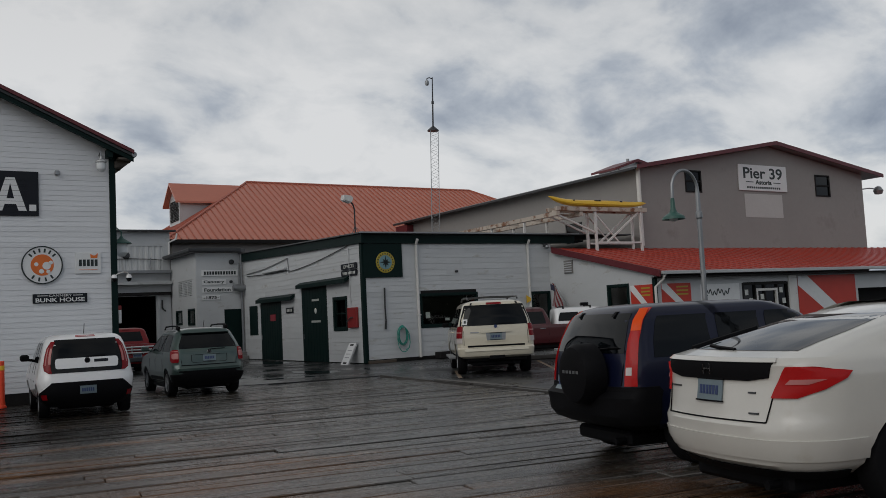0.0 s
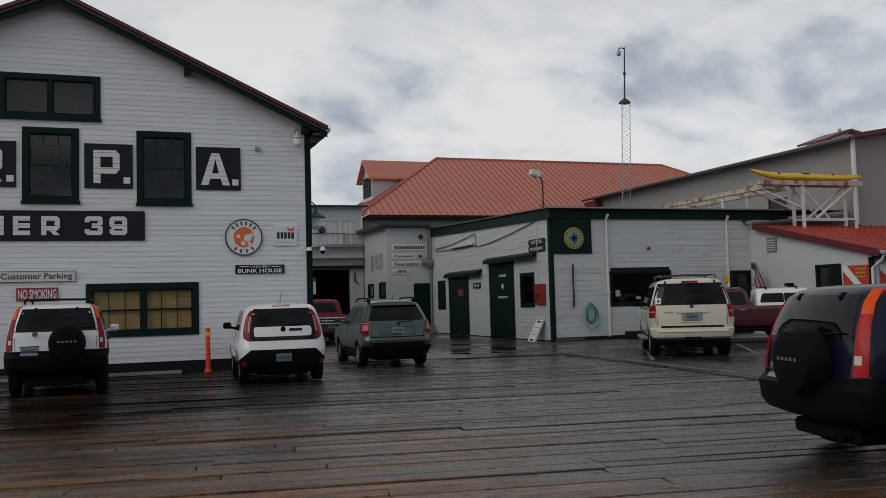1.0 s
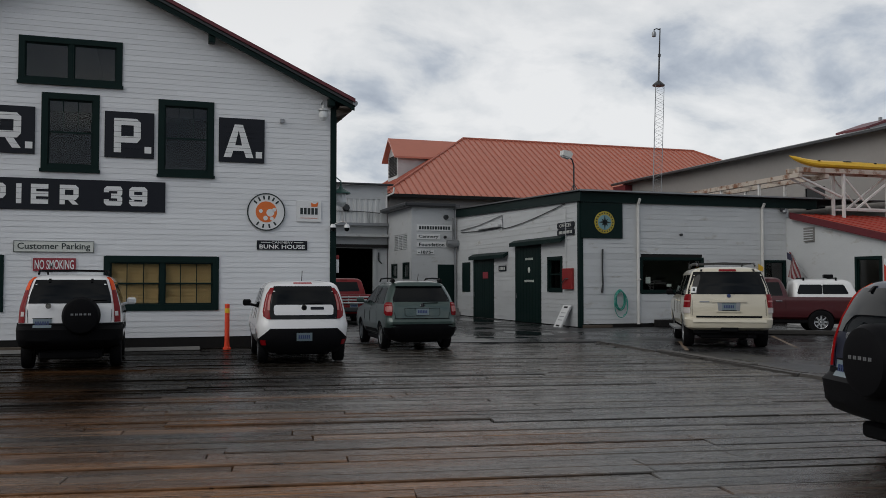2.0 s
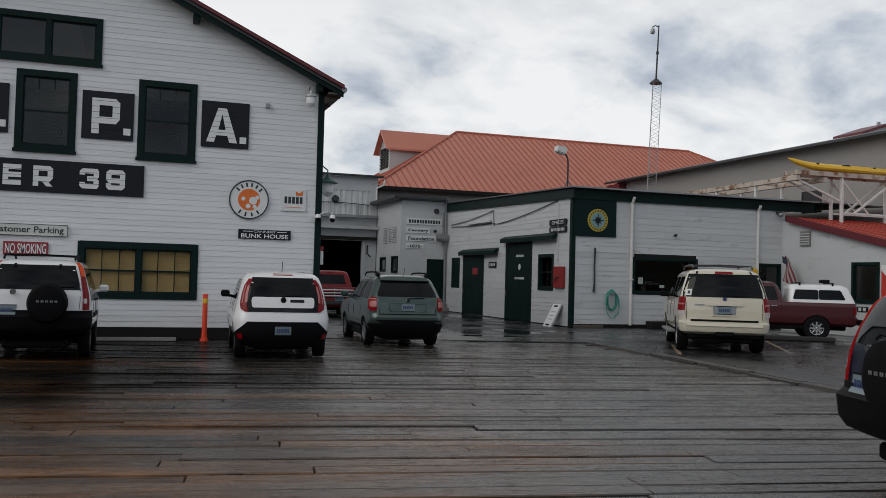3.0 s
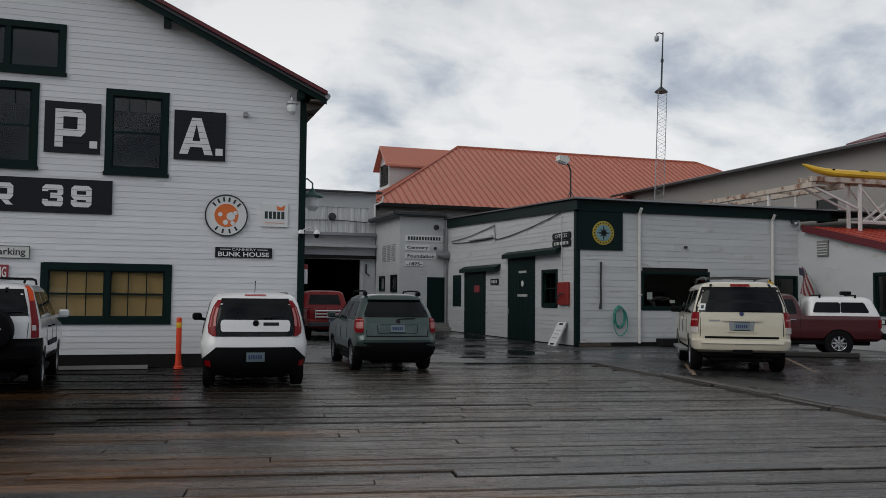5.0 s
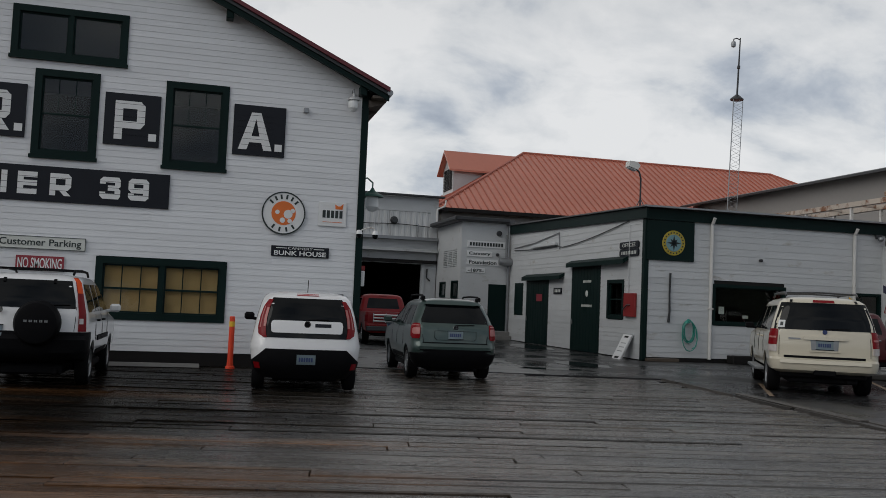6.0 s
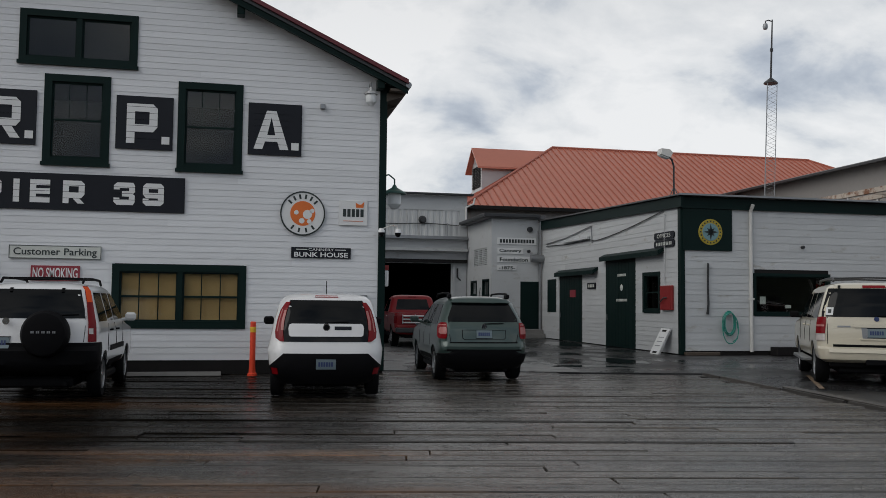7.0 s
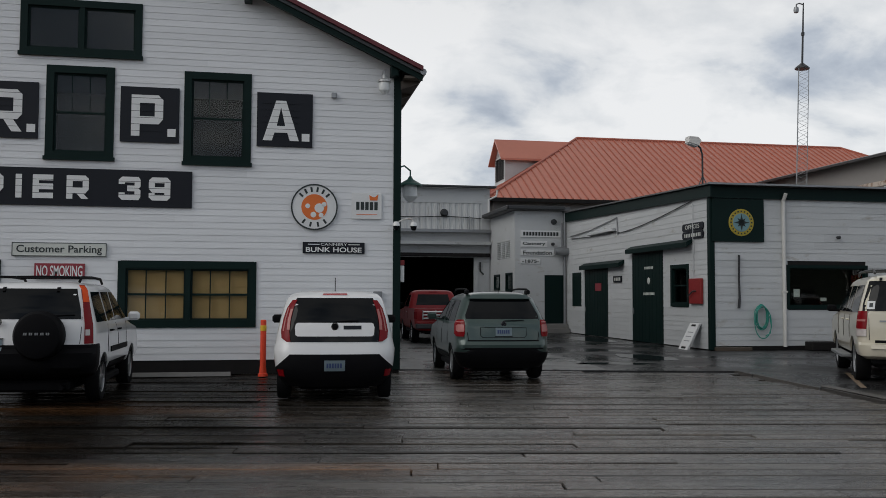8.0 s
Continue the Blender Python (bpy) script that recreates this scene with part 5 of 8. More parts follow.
t = thing("shed_flue", "round dark flue collar on the streaked metal wall", "fitting", (9.04, EY + 0.015, 5.70))
g = Geo()
g.lathe([(0.0, -0.20), (0.13, -0.20), (0.15, -0.06), (0.20, -0.04), (0.20, 0.0), (0.0, 0.0)], (0, 0, 0), 1, 18)
part("collar", g, "dark_metal", t)
t = thing("shed_cable", "thin dark cable along the streaked metal wall", "cable", (3.7, EY - 0.06, 5.55))
g = Geo()
g.tube([(0.8 * i, 0, 0.04 * math.sin(i * 1.1) - 0.01 * i) for i in range(10)], 0.022, 6)
part("cable", g, "dark_metal", t)
for x in (2.4, 6.6):
    g = Geo()
    g.tube([(x, 0, 0.0), (x, 0.0, -0.72)], 0.03, 6)
    part("drop", g, "galv", t)
t = thing("roof_vent_pipe", "white bent pipe at the gutter end", "pipe", (11.45, EY - 0.3, 6.0))
g = Geo()
g.tube([(0.2, 0, 0.85), (0.15, 0, 0.55), (-0.25, 0, 0.35), (-0.25, 0, -0.4), (0.2, 0, -0.45)], 0.05)
part("pipe", g, "white_metal", t)

# ---- the long building with the coral-red hipped roof ----
hip = thing("red_roof_building", "long pale building with a coral red hipped metal roof", "building")
HX0, HX1, HY0, HY1, HZ = 11.9, 46.4, 46.8, 63.6, 6.85
RX0, RX1, RY, RZ = 19.75, 38.5, 55.2, 11.72
g = Geo()
ex = 0.12
top_v = [(HX0, HY0, HZ), (HX1, HY0, HZ), (HX1, HY1, HZ), (HX0, HY1, HZ), (RX0, RY, RZ), (RX1, RY, RZ)]
low_v = [(x, y, z - ex) for x, y, z in top_v]
g.add(top_v + low_v, [(0, 1, 5, 4), (1, 2, 5), (2, 3, 4, 5), (3, 0, 4), (6, 10, 11, 7), (7, 11, 8), (8, 11, 10, 9), (9, 10, 6), (0, 6, 7, 1), (1, 7, 8, 2), (2, 8, 9, 3), (3, 9, 6, 0)])
hip_roof = part("roof", g, "red_roof", hip, "coral red standing seam metal roof")
step = 0.43
n = int((HX1 - HX0) / step)
for k in range(1, n):
    x = HX0 + k * step
    f = min(1.0, (x - HX0) / (RX0 - HX0), (HX1 - x) / (HX1 - RX1))
    y1, z1 = HY0 + f * (RY - HY0), HZ + f * (RZ - HZ)
    g = Geo()
    w = 0.028
    g.add([(x - w, HY0, HZ + 0.002), (x + w, HY0, HZ + 0.002), (x + w, y1, z1 + 0.002), (x - w, y1, z1 + 0.002), (x - w, HY0, HZ + 0.07), (x + w, HY0, HZ + 0.07), (x + w, y1, z1 + 0.07), (x - w, y1, z1 + 0.07)],
          [(0, 1, 2, 3), (7, 6, 5, 4), (0, 4, 5, 1), (1, 5, 6, 2), (2, 6, 7, 3), (3, 7, 4, 0)])
    part("seam", g, "red_seam", hip_roof)
for k in range(1, 39):
    y = HY0 + k * 0.43
    f = min(1.0, (y - HY0) / (RY - HY0), (HY1 - y) / (HY1 - RY))
    if f <= 0:
        continue
    x1, z1 = HX0 + f * (RX0 - HX0), HZ + f * (RZ - HZ)
    g = Geo()
    w = 0.028
    g.add([(HX0, y - w, HZ + 0.002), (HX0, y + w, HZ + 0.002), (x1, y + w, z1 + 0.002), (x1, y - w, z1 + 0.002), (HX0, y - w, HZ + 0.06), (HX0, y + w, HZ + 0.06), (x1, y + w, z1 + 0.06), (x1, y - w, z1 + 0.06)],
          [(0, 1, 2, 3), (7, 6, 5, 4), (0, 4, 5, 1), (1, 5, 6, 2), (2, 6, 7, 3), (3, 7, 4, 0)])
    part("seam", g, "red_seam", hip_roof)
g = Geo()
g.tube([(RX0, RY, RZ + 0.03), (RX1, RY, RZ + 0.03)], 0.09, 6)
g.tube([(RX0, RY, RZ + 0.03), (HX0, HY0, HZ + 0.05)], 0.08, 6)
g.tube([(RX1, RY, RZ + 0.03), (HX1, HY0, HZ + 0.05)], 0.08, 6)
part("ridge_cap", g, "red_seam", hip)
for xa, xb, ya, yb in ((HX0 + 0.45, HX1 - 0.45, HY0 + 0.5, HY0 + 0.65), (HX0 + 0.45, HX0 + 0.60, HY0 + 0.66, HY1 - 0.5),
                       (HX1 - 0.60, HX1 - 0.45, HY0 + 0.66, HY1 - 0.5), (HX0 + 0.61, HX1 - 0.61, HY1 - 0.65, HY1 - 0.5)):
    g = Geo()
    g.box(xa, xb, ya, yb, 0, HZ - 0.125)
    part("wall", g, "grey_wall", hip)
g = Geo()
g.box(HX0 - 0.02, HX1, HY0 - 0.10, HY0 - 0.01, HZ - 0.20, HZ - 0.01)
part("gutter", g, "dark_base", hip)
# louvred dormer on the hip end
g = Geo()
g.prism([(54.15, 8.2), (56.7, 8.2), (56.7, 10.3), (55.43, 11.35), (54.15, 10.3)], 0, 14.75, 19.0)
dormer = part("dormer", g, "pale_metal", hip, "pale dormer with louvred front")
g = Geo()
g.prism([(53.75, 9.98), (55.43, 11.38), (57.1, 9.98), (57.1, 10.10), (55.43, 11.52), (53.75, 10.10)], 0, 14.4, 19.4)
part("dormer_roof", g, "red_roof", dormer)
for k in range(3):
    g = Geo()
    for j in range(14):
        z = 8.9 + j * 0.10
        g.box(14.68, 14.748, 54.4 + k * 0.68, 54.98 + k * 0.68, z, z + 0.05)
    part("louvre", g, "dark_base", dormer)

# ---- lattice mast ----
t = thing("lattice_mast", "thin steel lattice mast with dome camera on top", "mast", (25.42, 39.4, 5.3))
t.matrix_basis = pose(25.27, 39.4, 5.3, 0, 2.3, 0)
tri = [(0.30 * math.cos(a), 0.30 * math.sin(a)) for a in (radians(90), radians(210), radians(330))]
for x, y in tri:
    g = Geo()
    g.tube([(x, y, -0.1), (x, y, 7.25)], 0.018, 6)
    part("leg", g, "galv", t)
g = Geo()
for k in range(16):
    z = 0.1 + k * 0.45
    for i in range(3):
        (xa, ya), (xb, yb) = tri[i], tri[(i + 1) % 3]
        g.tube([(xa, ya, z), (xb, yb, z + 0.225)], 0.008, 4)
        g.tube([(xb, yb, z + 0.225), (xa, ya, z + 0.45)], 0.008, 4)
part("lacing", g, "galv", t)
g = Geo()
g.lathe([(0.0, 7.55), (0.08, 7.5), (0.34, 7.28), (0.34, 7.22), (0.0, 7.22)], (0, 0, 0), 2, 10)
part("cap", g, "dark_metal", t)
g = Geo()
g.tube([(0, 0, 7.4), (0, 0, 8.9), (0, 0, 10.45)], [0.05, 0.045, 0.03], 8)
g.tube([(0, 0, 8.85), (0, 0, 9.0)], 0.08, 8)
part("pole", g, "dark_metal", t)
g = Geo()
g.tube([(0, 0, 10.36), (-0.25, -0.05, 10.38), (-0.42, -0.08, 10.30), (-0.42, -0.08, 10.15)], 0.03, 6)
part("arm", g, "dark_metal", t)
g = Geo()
g.lathe([(0.0, 10.20), (0.10, 10.16), (0.13, 10.02), (0.10, 9.90), (0.0, 9.86)], (-0.42, -0.08, 0), 2, 14)
part("camera_dome", g, "galv", t)

# ---- the big grey boat building and its lean-to ----
GX0, GX1, GY, GYB, GPX, GPZ, GEZ = 27.75, 44.9, 25.2, 47.2, 37.0, 9.55, 7.98
grey = thing("grey_building", "large grey metal-clad gabled building with red roof edge", "building")
wl_, wr_ = (30.8, 31.85, 7.03, 8.03), (40.7, 41.9, 7.1, 8.2)


def g_top(u):
    return GPZ - 0.17 * (GPX - u) if u < GPX else GPZ - 0.145 * (u - GPX)


def g_front(u, v, d):
    return (u, GY - d, v)


g = Geo()
for a, b, lo, ta, tb in strips(GX0, GX1, g_top, [wl_, wr_], (GPX,)):
    v = [(u, GY + d, w) for d in (0, 0.15) for u, w in ((a, lo), (b, lo), (b, tb), (a, ta))]
    g.add(v, [(0, 1, 2, 3), (7, 6, 5, 4), (0, 4, 5, 1), (1, 5, 6, 2), (2, 6, 7, 3), (3, 7, 4, 0)])
gw = part("front_wall", g, "grey_wall", grey)
for a, b, c, d in (wl_, wr_):
    g = Geo()
    g.box(a, b, GY + 0.03, GY + 0.06, c, d)
    sh = part("window", g, "car_glass", grey, "dark shuttered upper window")
    g = Geo()
    for u in (a - 0.04, b - 0.04):
        g.box(u, u + 0.08, GY - 0.03, GY - 0.002, c - 0.04, d + 0.04)
    for v_ in (c - 0.04, (c + d) / 2 - 0.03, d - 0.04):
        g.box(a + 0.041, b - 0.041, GY - 0.028, GY - 0.002, v_, v_ + 0.08)
    part("frame", g, "dark_base", sh)
g = Geo()
for a, b, lo, ta, tb in strips(GY + 0.16, GYB, lambda u: GEZ, [(29.3, 30.6, 5.0, 6.0)]):
    g.box(GX0, GX0 + 0.15, a, b, lo, ta)
part("side_wall", g, "grey_wall", grey)
g = Geo()
g.box(GX1 - 0.15, GX1, GY + 0.16, GYB, 0, g_top(GX1))
part("side_wall", g, "grey_wall", grey)
g = Geo()
g.box(GX0 + 0.06, GX0 + 0.09, 29.3, 30.6, 5.0, 6.0)
part("side_window", g, "car_glass", grey)
g = Geo()
g.prism([(GX0 + 0.16, 0), (GX1 - 0.16, 0), (GX1 - 0.16, 8.3), (GPX, GPZ - 0.05), (GX0 + 0.16, GEZ)], 1, GYB - 0.15, GYB)
part("back_wall", g, "grey_wall", grey)
for s in (0, 1):
    tip = GX0 - 0.55 if s == 0 else GX1 + 1.2
    zt = g_top(tip)
    g = Geo()
    g.prism([(GPX, GPZ + 0.03), (GPX, GPZ + 0.14), (tip, zt + 0.14), (tip, zt + 0.03)], 1, GY - 0.5, GYB + 0.4)
    part("roof", g, "galv", grey, "grey metal roof slab")
    g = Geo()
    g.prism([(GPX, GPZ + 0.0), (GPX, GPZ + 0.19), (tip, zt + 0.19), (tip, zt + 0.0)], 1, GY - 0.58, GY - 0.503)
    part("edge_flashing", g, "red_trim", grey, "dark red barge board")
g = Geo()
g.box(GX0 - 0.64, GX0 - 0.553, GY - 0.45, GYB + 0.4, GEZ - 0.12, GEZ + 0.0, 0.01)
part("gutter", g, "dark_metal", grey)
g = Geo()
g.box(GX0 - 0.5, GX0 - 0.003, GYB - 1.2, GYB + 0.3, GEZ - 0.9, GEZ - 0.2)
part("eave_end", g, "red_trim", grey)
g = Geo()
g.tube([(GX0 - 0.2, GY - 0.18, GEZ), (GX0 - 0.2, GY - 0.18, 4.4)], 0.10, 10)
part("downpipe", g, "white_metal", grey, "thick white downpipe at the corner")
g = Geo()
g.prism([(35.9, 9.1), (38.9, 9.2), (38.9, 10.2), (37.4, 10.5), (35.9, 10.02)], 1, 35.2, 36.8)
cup = part("cupola", g, "pale_metal", grey, "low ridge cupola with red roof")
g = Geo()
g.prism([(35.5, 9.92), (37.4, 10.52), (39.3, 10.12), (39.3, 10.24), (37.4, 10.68), (35.5, 10.05)], 1, 34.9, 37.1)
part("cupola_roof", g, "red_trim", cup)
g = Geo()
g.box(36.0, 38.8, 35.15, 35.198, 9.75, 10.05)
part("cupola_band", g, "red_trim", cup)
g = Geo()
g.tube([(37.5, 35.9, 10.6), (37.5, 35.9, 10.85)], 0.10, 8)
part("vent", g, "galv", cup)
t = thing("building_sign", "large white sign reading Pier 39 Astoria on grey gable", "sign", (36.4, GY - 0.015, 7.87))
g = Geo()
g.box(-1.85, 1.85, -0.05, 0, -0.66, 0.66, 0.006)
part("board", g, "sign_white", t)
write(t, "Pier 39", 0.58, 0, 0.24, 3.0, "sign_text", 0.05, 0.012)
write(t, "Astoria", 0.24, 0, -0.22, 1.25, "sign_text", 0.05, 0.008)
g = Geo()
for s in (-1, 1):
    g.box(s * 1.05 - 0.28, s * 1.05 + 0.28, -0.058, -0.049, -0.24, -0.20)
part("dash", g, "sign_text", t)
part("mark", bars(Geo(), 0, -0.05, -0.50, 2.6, 0.10, 16), "sign_text", t)
g = Geo()
g.box(34.95, 37.85, GY - 0.012, GY - 0.003, 5.85, 7.05)
single("paint_patch", g, "grey_patch", "paler rectangle of fresh paint on grey wall", "paint patch", "structure")
t = thing("gable_lamp", "floodlight on an arm at the grey gable corner", "lamp", (GX1, GY + 0.1, 7.6))
g = Geo()
g.tube([(0, 0, 0), (0.7, -0.05, 0.08), (1.35, -0.1, 0.05)], 0.035)
part("arm", g, "galv", t)
g = Geo()
g.lathe([(0, 0.22), (0.16, 0.15), (0.28, -0.05), (0.2, -0.25), (0, -0.28)], (1.5, -0.1, 0.02), 2, 14)
part("head", g, "galv", t)

lean = thing("lean_to_building", "low white lean-to shop with bright red metal roof", "building")
LX, LY, LEX = 22.78, 19.70, 60.0


def l_side(u, v, d):
    return (LX - d, u, v)


def l_front(u, v, d):
    return (u, LY - d, v)


def l_z(y):
    return 2.86 + (y - 19.26) * 0.2265


g = Geo()
for a, b, lo, ta, tb in strips(LY, SY, lambda u: l_z(u) - 0.14, [(21.12, 22.25, 1.2, 2.52)]):
    v = [(LX + d, u, w) for d in (0, 0.14) for u, w in ((a, lo), (b, lo), (b, tb), (a, ta))]
    g.add(v, [(0, 1, 2, 3), (7, 6, 5, 4), (0, 4, 5, 1), (1, 5, 6, 2), (2, 6, 7, 3), (3, 7, 4, 0)])
part("side_wall", g, "old_white", lean)
window(lean, "window", l_side, 21.07, 22.30, 1.15, 2.57, 1, 1, 1, 0.10, False, label="dark green framed shop window")
g = Geo()
for a, b, lo, ta, tb in strips(LX, LEX, lambda u: 2.72, [(27.6, 30.45, 0.1, 2.40), (35.3, 50, 0.9, 2.0)]):
    g.box(a, b, LY, LY + 0.14, lo, ta)
part("front_wall", g, "old_white", lean)
g = Geo()
y1 = GY - 0.02
g.prism([(19.26, 2.86), (y1, l_z(y1)), (y1, l_z(y1) + 0.10), (19.26, 2.96)], 0, LX - 0.12, LEX)
lr = part("roof", g, "red_low_roof", lean, "bright red metal roof")
for k in range(62):
    x = LX + 0.2 + k * 0.6
    g = Geo()
    w = 0.02
    g.add([(x - w, 19.26, 2.962), (x + w, 19.26, 2.962), (x + w, y1, l_z(y1) + 0.102), (x - w, y1, l_z(y1) + 0.102), (x - w, 19.26, 2.985), (x + w, 19.26, 2.985), (x + w, y1, l_z(y1) + 0.125), (x - w, y1, l_z(y1) + 0.125)],
          [(0, 1, 2, 3), (7, 6, 5, 4), (0, 4, 5, 1), (1, 5, 6, 2), (2, 6, 7, 3), (3, 7, 4, 0)])
    part("seam", g, "red_low_roof", lr)
g = Geo()
g.prism([(19.24, 2.72), (SY - 0.45, l_z(SY - 0.45) - 0.13), (SY - 0.45, l_z(SY - 0.45) + 0.12), (19.24, 2.98)], 0, LX - 0.20, LX - 0.122)
part("barge_board", g, "red_trim", lean)
g = Geo()
g.box(LX - 0.1, LEX, 19.14, 19.255, 2.80, 2.93, 0.015)
part("gutter", g, "pale_metal", lean)
g = Geo()
g.box(LX + 0.02, LEX, 19.28, LY - 0.01, 2.68, 2.74)
part("soffit", g, "dark_base", lean)
g = Geo()
g.tube([(LX + 0.05, 19.2, 2.80), (LX + 0.05, 19.3, 2.62), (LX - 0.05, 19.62, 2.35), (LX - 0.05, 19.62, 0.1)], 0.05, 8)
part("downpipe", g, "white_metal", lean)
g = Geo()
g.box(LX - 0.02, LX + 0.10, LY - 0.03, LY + 0.10, 0.05, 2.66)
part("corner_board", g, "green", lean)
g = Geo()
g.box(27.6, 30.45, LY + 0.05, LY + 0.08, 0.1, 2.40)
door_set = part("shop_front", g, "car_glass", lean, "dark glazed shop front")
g = Geo()
for x in (27.6, 28.35, 28.95, 29.75, 30.37):
    g.box(x, x + 0.08, LY - 0.02, LY + 0.049, 0.1, 2.40)
g.box(27.68, 30.37, LY - 0.018, LY + 0.048, 2.30, 2.42)
part("frame", g, "dark_base", door_set)
g = Geo()
for x in (28.43, 29.65):
    g.box(x, x + 0.10, LY - 0.03, LY + 0.047, 0.12, 2.15)
g.box(28.53, 29.65, LY - 0.03, LY + 0.047, 2.05, 2.15)
part("door_frame", g, "white_metal", door_set)
g = Geo()
for i, (x, z) in enumerate(((27.8, 1.9), (28.05, 1.55), (27.75, 1.3), (28.75, 1.7), (29.2, 1.4), (29.95, 1.95), (30.1, 1.5), (29.98, 1.2))):
    g.box(x, x + 0.20, LY + 0.03, LY + 0.046, z, z + 0.22)
part("notice", g, "sign_cream", door_set)
g = Geo()
g.box(30.5, 31.0, LY - 0.05, LY - 0.003, 0.05, 2.66)
part("white_panel", g, "white_metal", lean)
# back of the opening, its shade put into the colour
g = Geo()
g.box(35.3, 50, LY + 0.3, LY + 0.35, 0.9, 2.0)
part("recess", g, "room_shade", lean)


def dive_panel(place, u0, u1, v0, v1, marks=True):
    """A red board with a white diagonal stripe from the upper left."""
    t = thing("dive_flag_board", "red board with a white diagonal stripe on the shop wall", "sign", place(u0, v0, 0.004), group="dive flag boards")
    base = Vector(place(u0, v0, 0.004))

    def loc(u, v, d):
        return Vector(place(u, v, d)) - base

    def slab(g, poly, d0, d1):
        n = len(poly)
        g.add([loc(u, v, d0) for u, v in poly] + [loc(u, v, d1) for u, v in poly], [list(range(n)), list(range(2 * n - 1, n - 1, -1))] + [[i, (i + 1) % n, n + (i + 1) % n, n + i] for i in range(n)])
    g = Geo()
    slab(g, [(u0, v0), (u1, v0), (u1, v1), (u0, v1)], 0.004, 0.024)
    part("board", g, "dive_red", t)
    w, h = u1 - u0, v1 - v0
    g = Geo()
    slab(g, [(u0, v1), (u0, v1 - 0.16 * h), (u0 + 0.84 * w, v0), (u1, v0), (u1, v0 + 0.1 * h), (u0 + 0.16 * w, v1)], 0.025, 0.030)
    part("stripe", g, "sign_white", t)
    if marks:
        g = Geo()
        for k in range(3):
            slab(g, [(u0 + 0.5 * w, v0 + (0.86 - 0.12 * k) * h), (u0 + 0.9 * w, v0 + (0.86 - 0.12 * k) * h), (u0 + 0.9 * w, v0 + (0.91 - 0.12 * k) * h), (u0 + 0.5 * w, v0 + (0.91 - 0.12 * k) * h)], 0.025, 0.030)
        part("mark", g, "gold", t)
    return t


def l_side_flip(u, v, d):
    return (LX - d, -u, v)


dive_panel(l_side_flip, -20.98, -19.82, 1.35, 2.47)
dive_panel(l_front, 23.1, 24.65, 1.3, 2.47)
dive_panel(l_front, 31.1, 35.1, 0.1, 2.62, False)
t = thing("script_sign", "white wall sign with dark brush-like marks", "sign", (26.3, LY - 0.004, 2.05))
g = Geo()
g.box(-1.12, 1.12, -0.02, 0, -0.42, 0.34, 0.004)
part("board", g, "sign_white", t)
g = Geo()
g.tube([(-0.85 + 0.045 * i, -0.022, 0.02 + 0.10 * math.sin(i * 1.3) + 0.05 * math.sin(i * 0.45)) for i in range(32)], 0.022, 5)
g.tube([(-0.9, -0.022, 0.12), (-0.95, -0.022, -0.05), (-0.75, -0.022, -0.1)], 0.03, 5)
part("mark", g, "sign_text", t)
g = Geo()
g.box(LX - 0.06, LX - 0.003, 24.3, 24.85, 3.20, 3.75, 0.01)
vent = single("louvre_vent", g, "concrete", "small square louvred vent on white wall", "vent")
for k in range(5):
    g = Geo()
    g.box(LX - 0.085, LX - 0.061, 24.34, 24.81, 3.25 + k * 0.095, 3.285 + k * 0.095)
    part("slat", g, "old_white", vent)
t = thing("house_number_board", "small dark board with pale bars on white wall", "sign", (LX - 0.004, 22.0, 0.95))
g = Geo()
g.box(-0.02, 0, -0.45, 0.45, -0.09, 0.09)
part("board", g, "black_sign", t)
for k in range(4):
    g = Geo()
    g.box(-0.028, -0.019, -0.36 + k * 0.2, -0.24 + k * 0.2, -0.06, 0.06)
    part("mark", g, "sign_cream", t)
t = thing("wall_flag", "faded striped flag on a slanting wall pole", "flag", (LX - 0.01, 24.75, 1.85))
t.scale = (1.25, 1.0, 1.0)
g = Geo()
g.tube([(0, 0, 0), (-0.5, 0.1, 0.95)], 0.018, 6)
part("pole", g, "old_white", t)
for k in range(7):
    g = Geo()
    rows = []
    for i in range(9):
        f = i / 8
        for q in (k / 7, (k + 1) / 7):
            rows.append((-0.50 + 0.06 * math.sin(4 * f + 5 * q), 0.22 - 0.62 * q * (0.55 + 0.45 * f), 0.98 - 0.95 * f - 0.25 * q))
    off = [(x + 0.006, y, z) for x, y, z in rows]
    g.add(rows + off, [(2 * i, 2 * i + 1, 2 * i + 3, 2 * i + 2) for i in range(8)] + [(18 + 2 * i, 18 + 2 * i + 2, 18 + 2 * i + 3, 18 + 2 * i + 1) for i in range(8)])
    part("stripe", g, "flag_red" if k % 2 == 0 else "flag_pale", t)
g = Geo()
g.prism([(0.22, 0.96), (-0.02, 0.86), (-0.04, 0.62), (0.20, 0.70)], 0, -0.585, -0.575)
part("canton", g, "flag_blue", t)
t = thing("yellow_pennant", "small orange pennant beside the shop window", "flag", (21.35, SY - 0.12, 1.95))
t.scale = (0.6, 0.6, 0.6)
g = Geo()
g.tube([(0, 0, 0), (0.0, 0, 0.75)], 0.012, 6)
part("pole", g, "galv", t)
g = Geo()
g.prism([(0.0, 0.72), (0.42, 0.5), (0.38, 0.3), (0.0, 0.15)], 1, -0.01, 0.01)
part("cloth", g, "yellow", t)

# ---- steel rack with the kayak ----
rack = thing("steel_rack", "white and rusty steel frame over the roofs", "rack", (0, 0, 0))
def bar(name, a, b, r=0.05, m="white_metal", sq=True):
    g = Geo()
    g.tube([a, b], r * (1.25 if sq else 1), 4 if sq else 8)
    return part(name, g, m, rack)


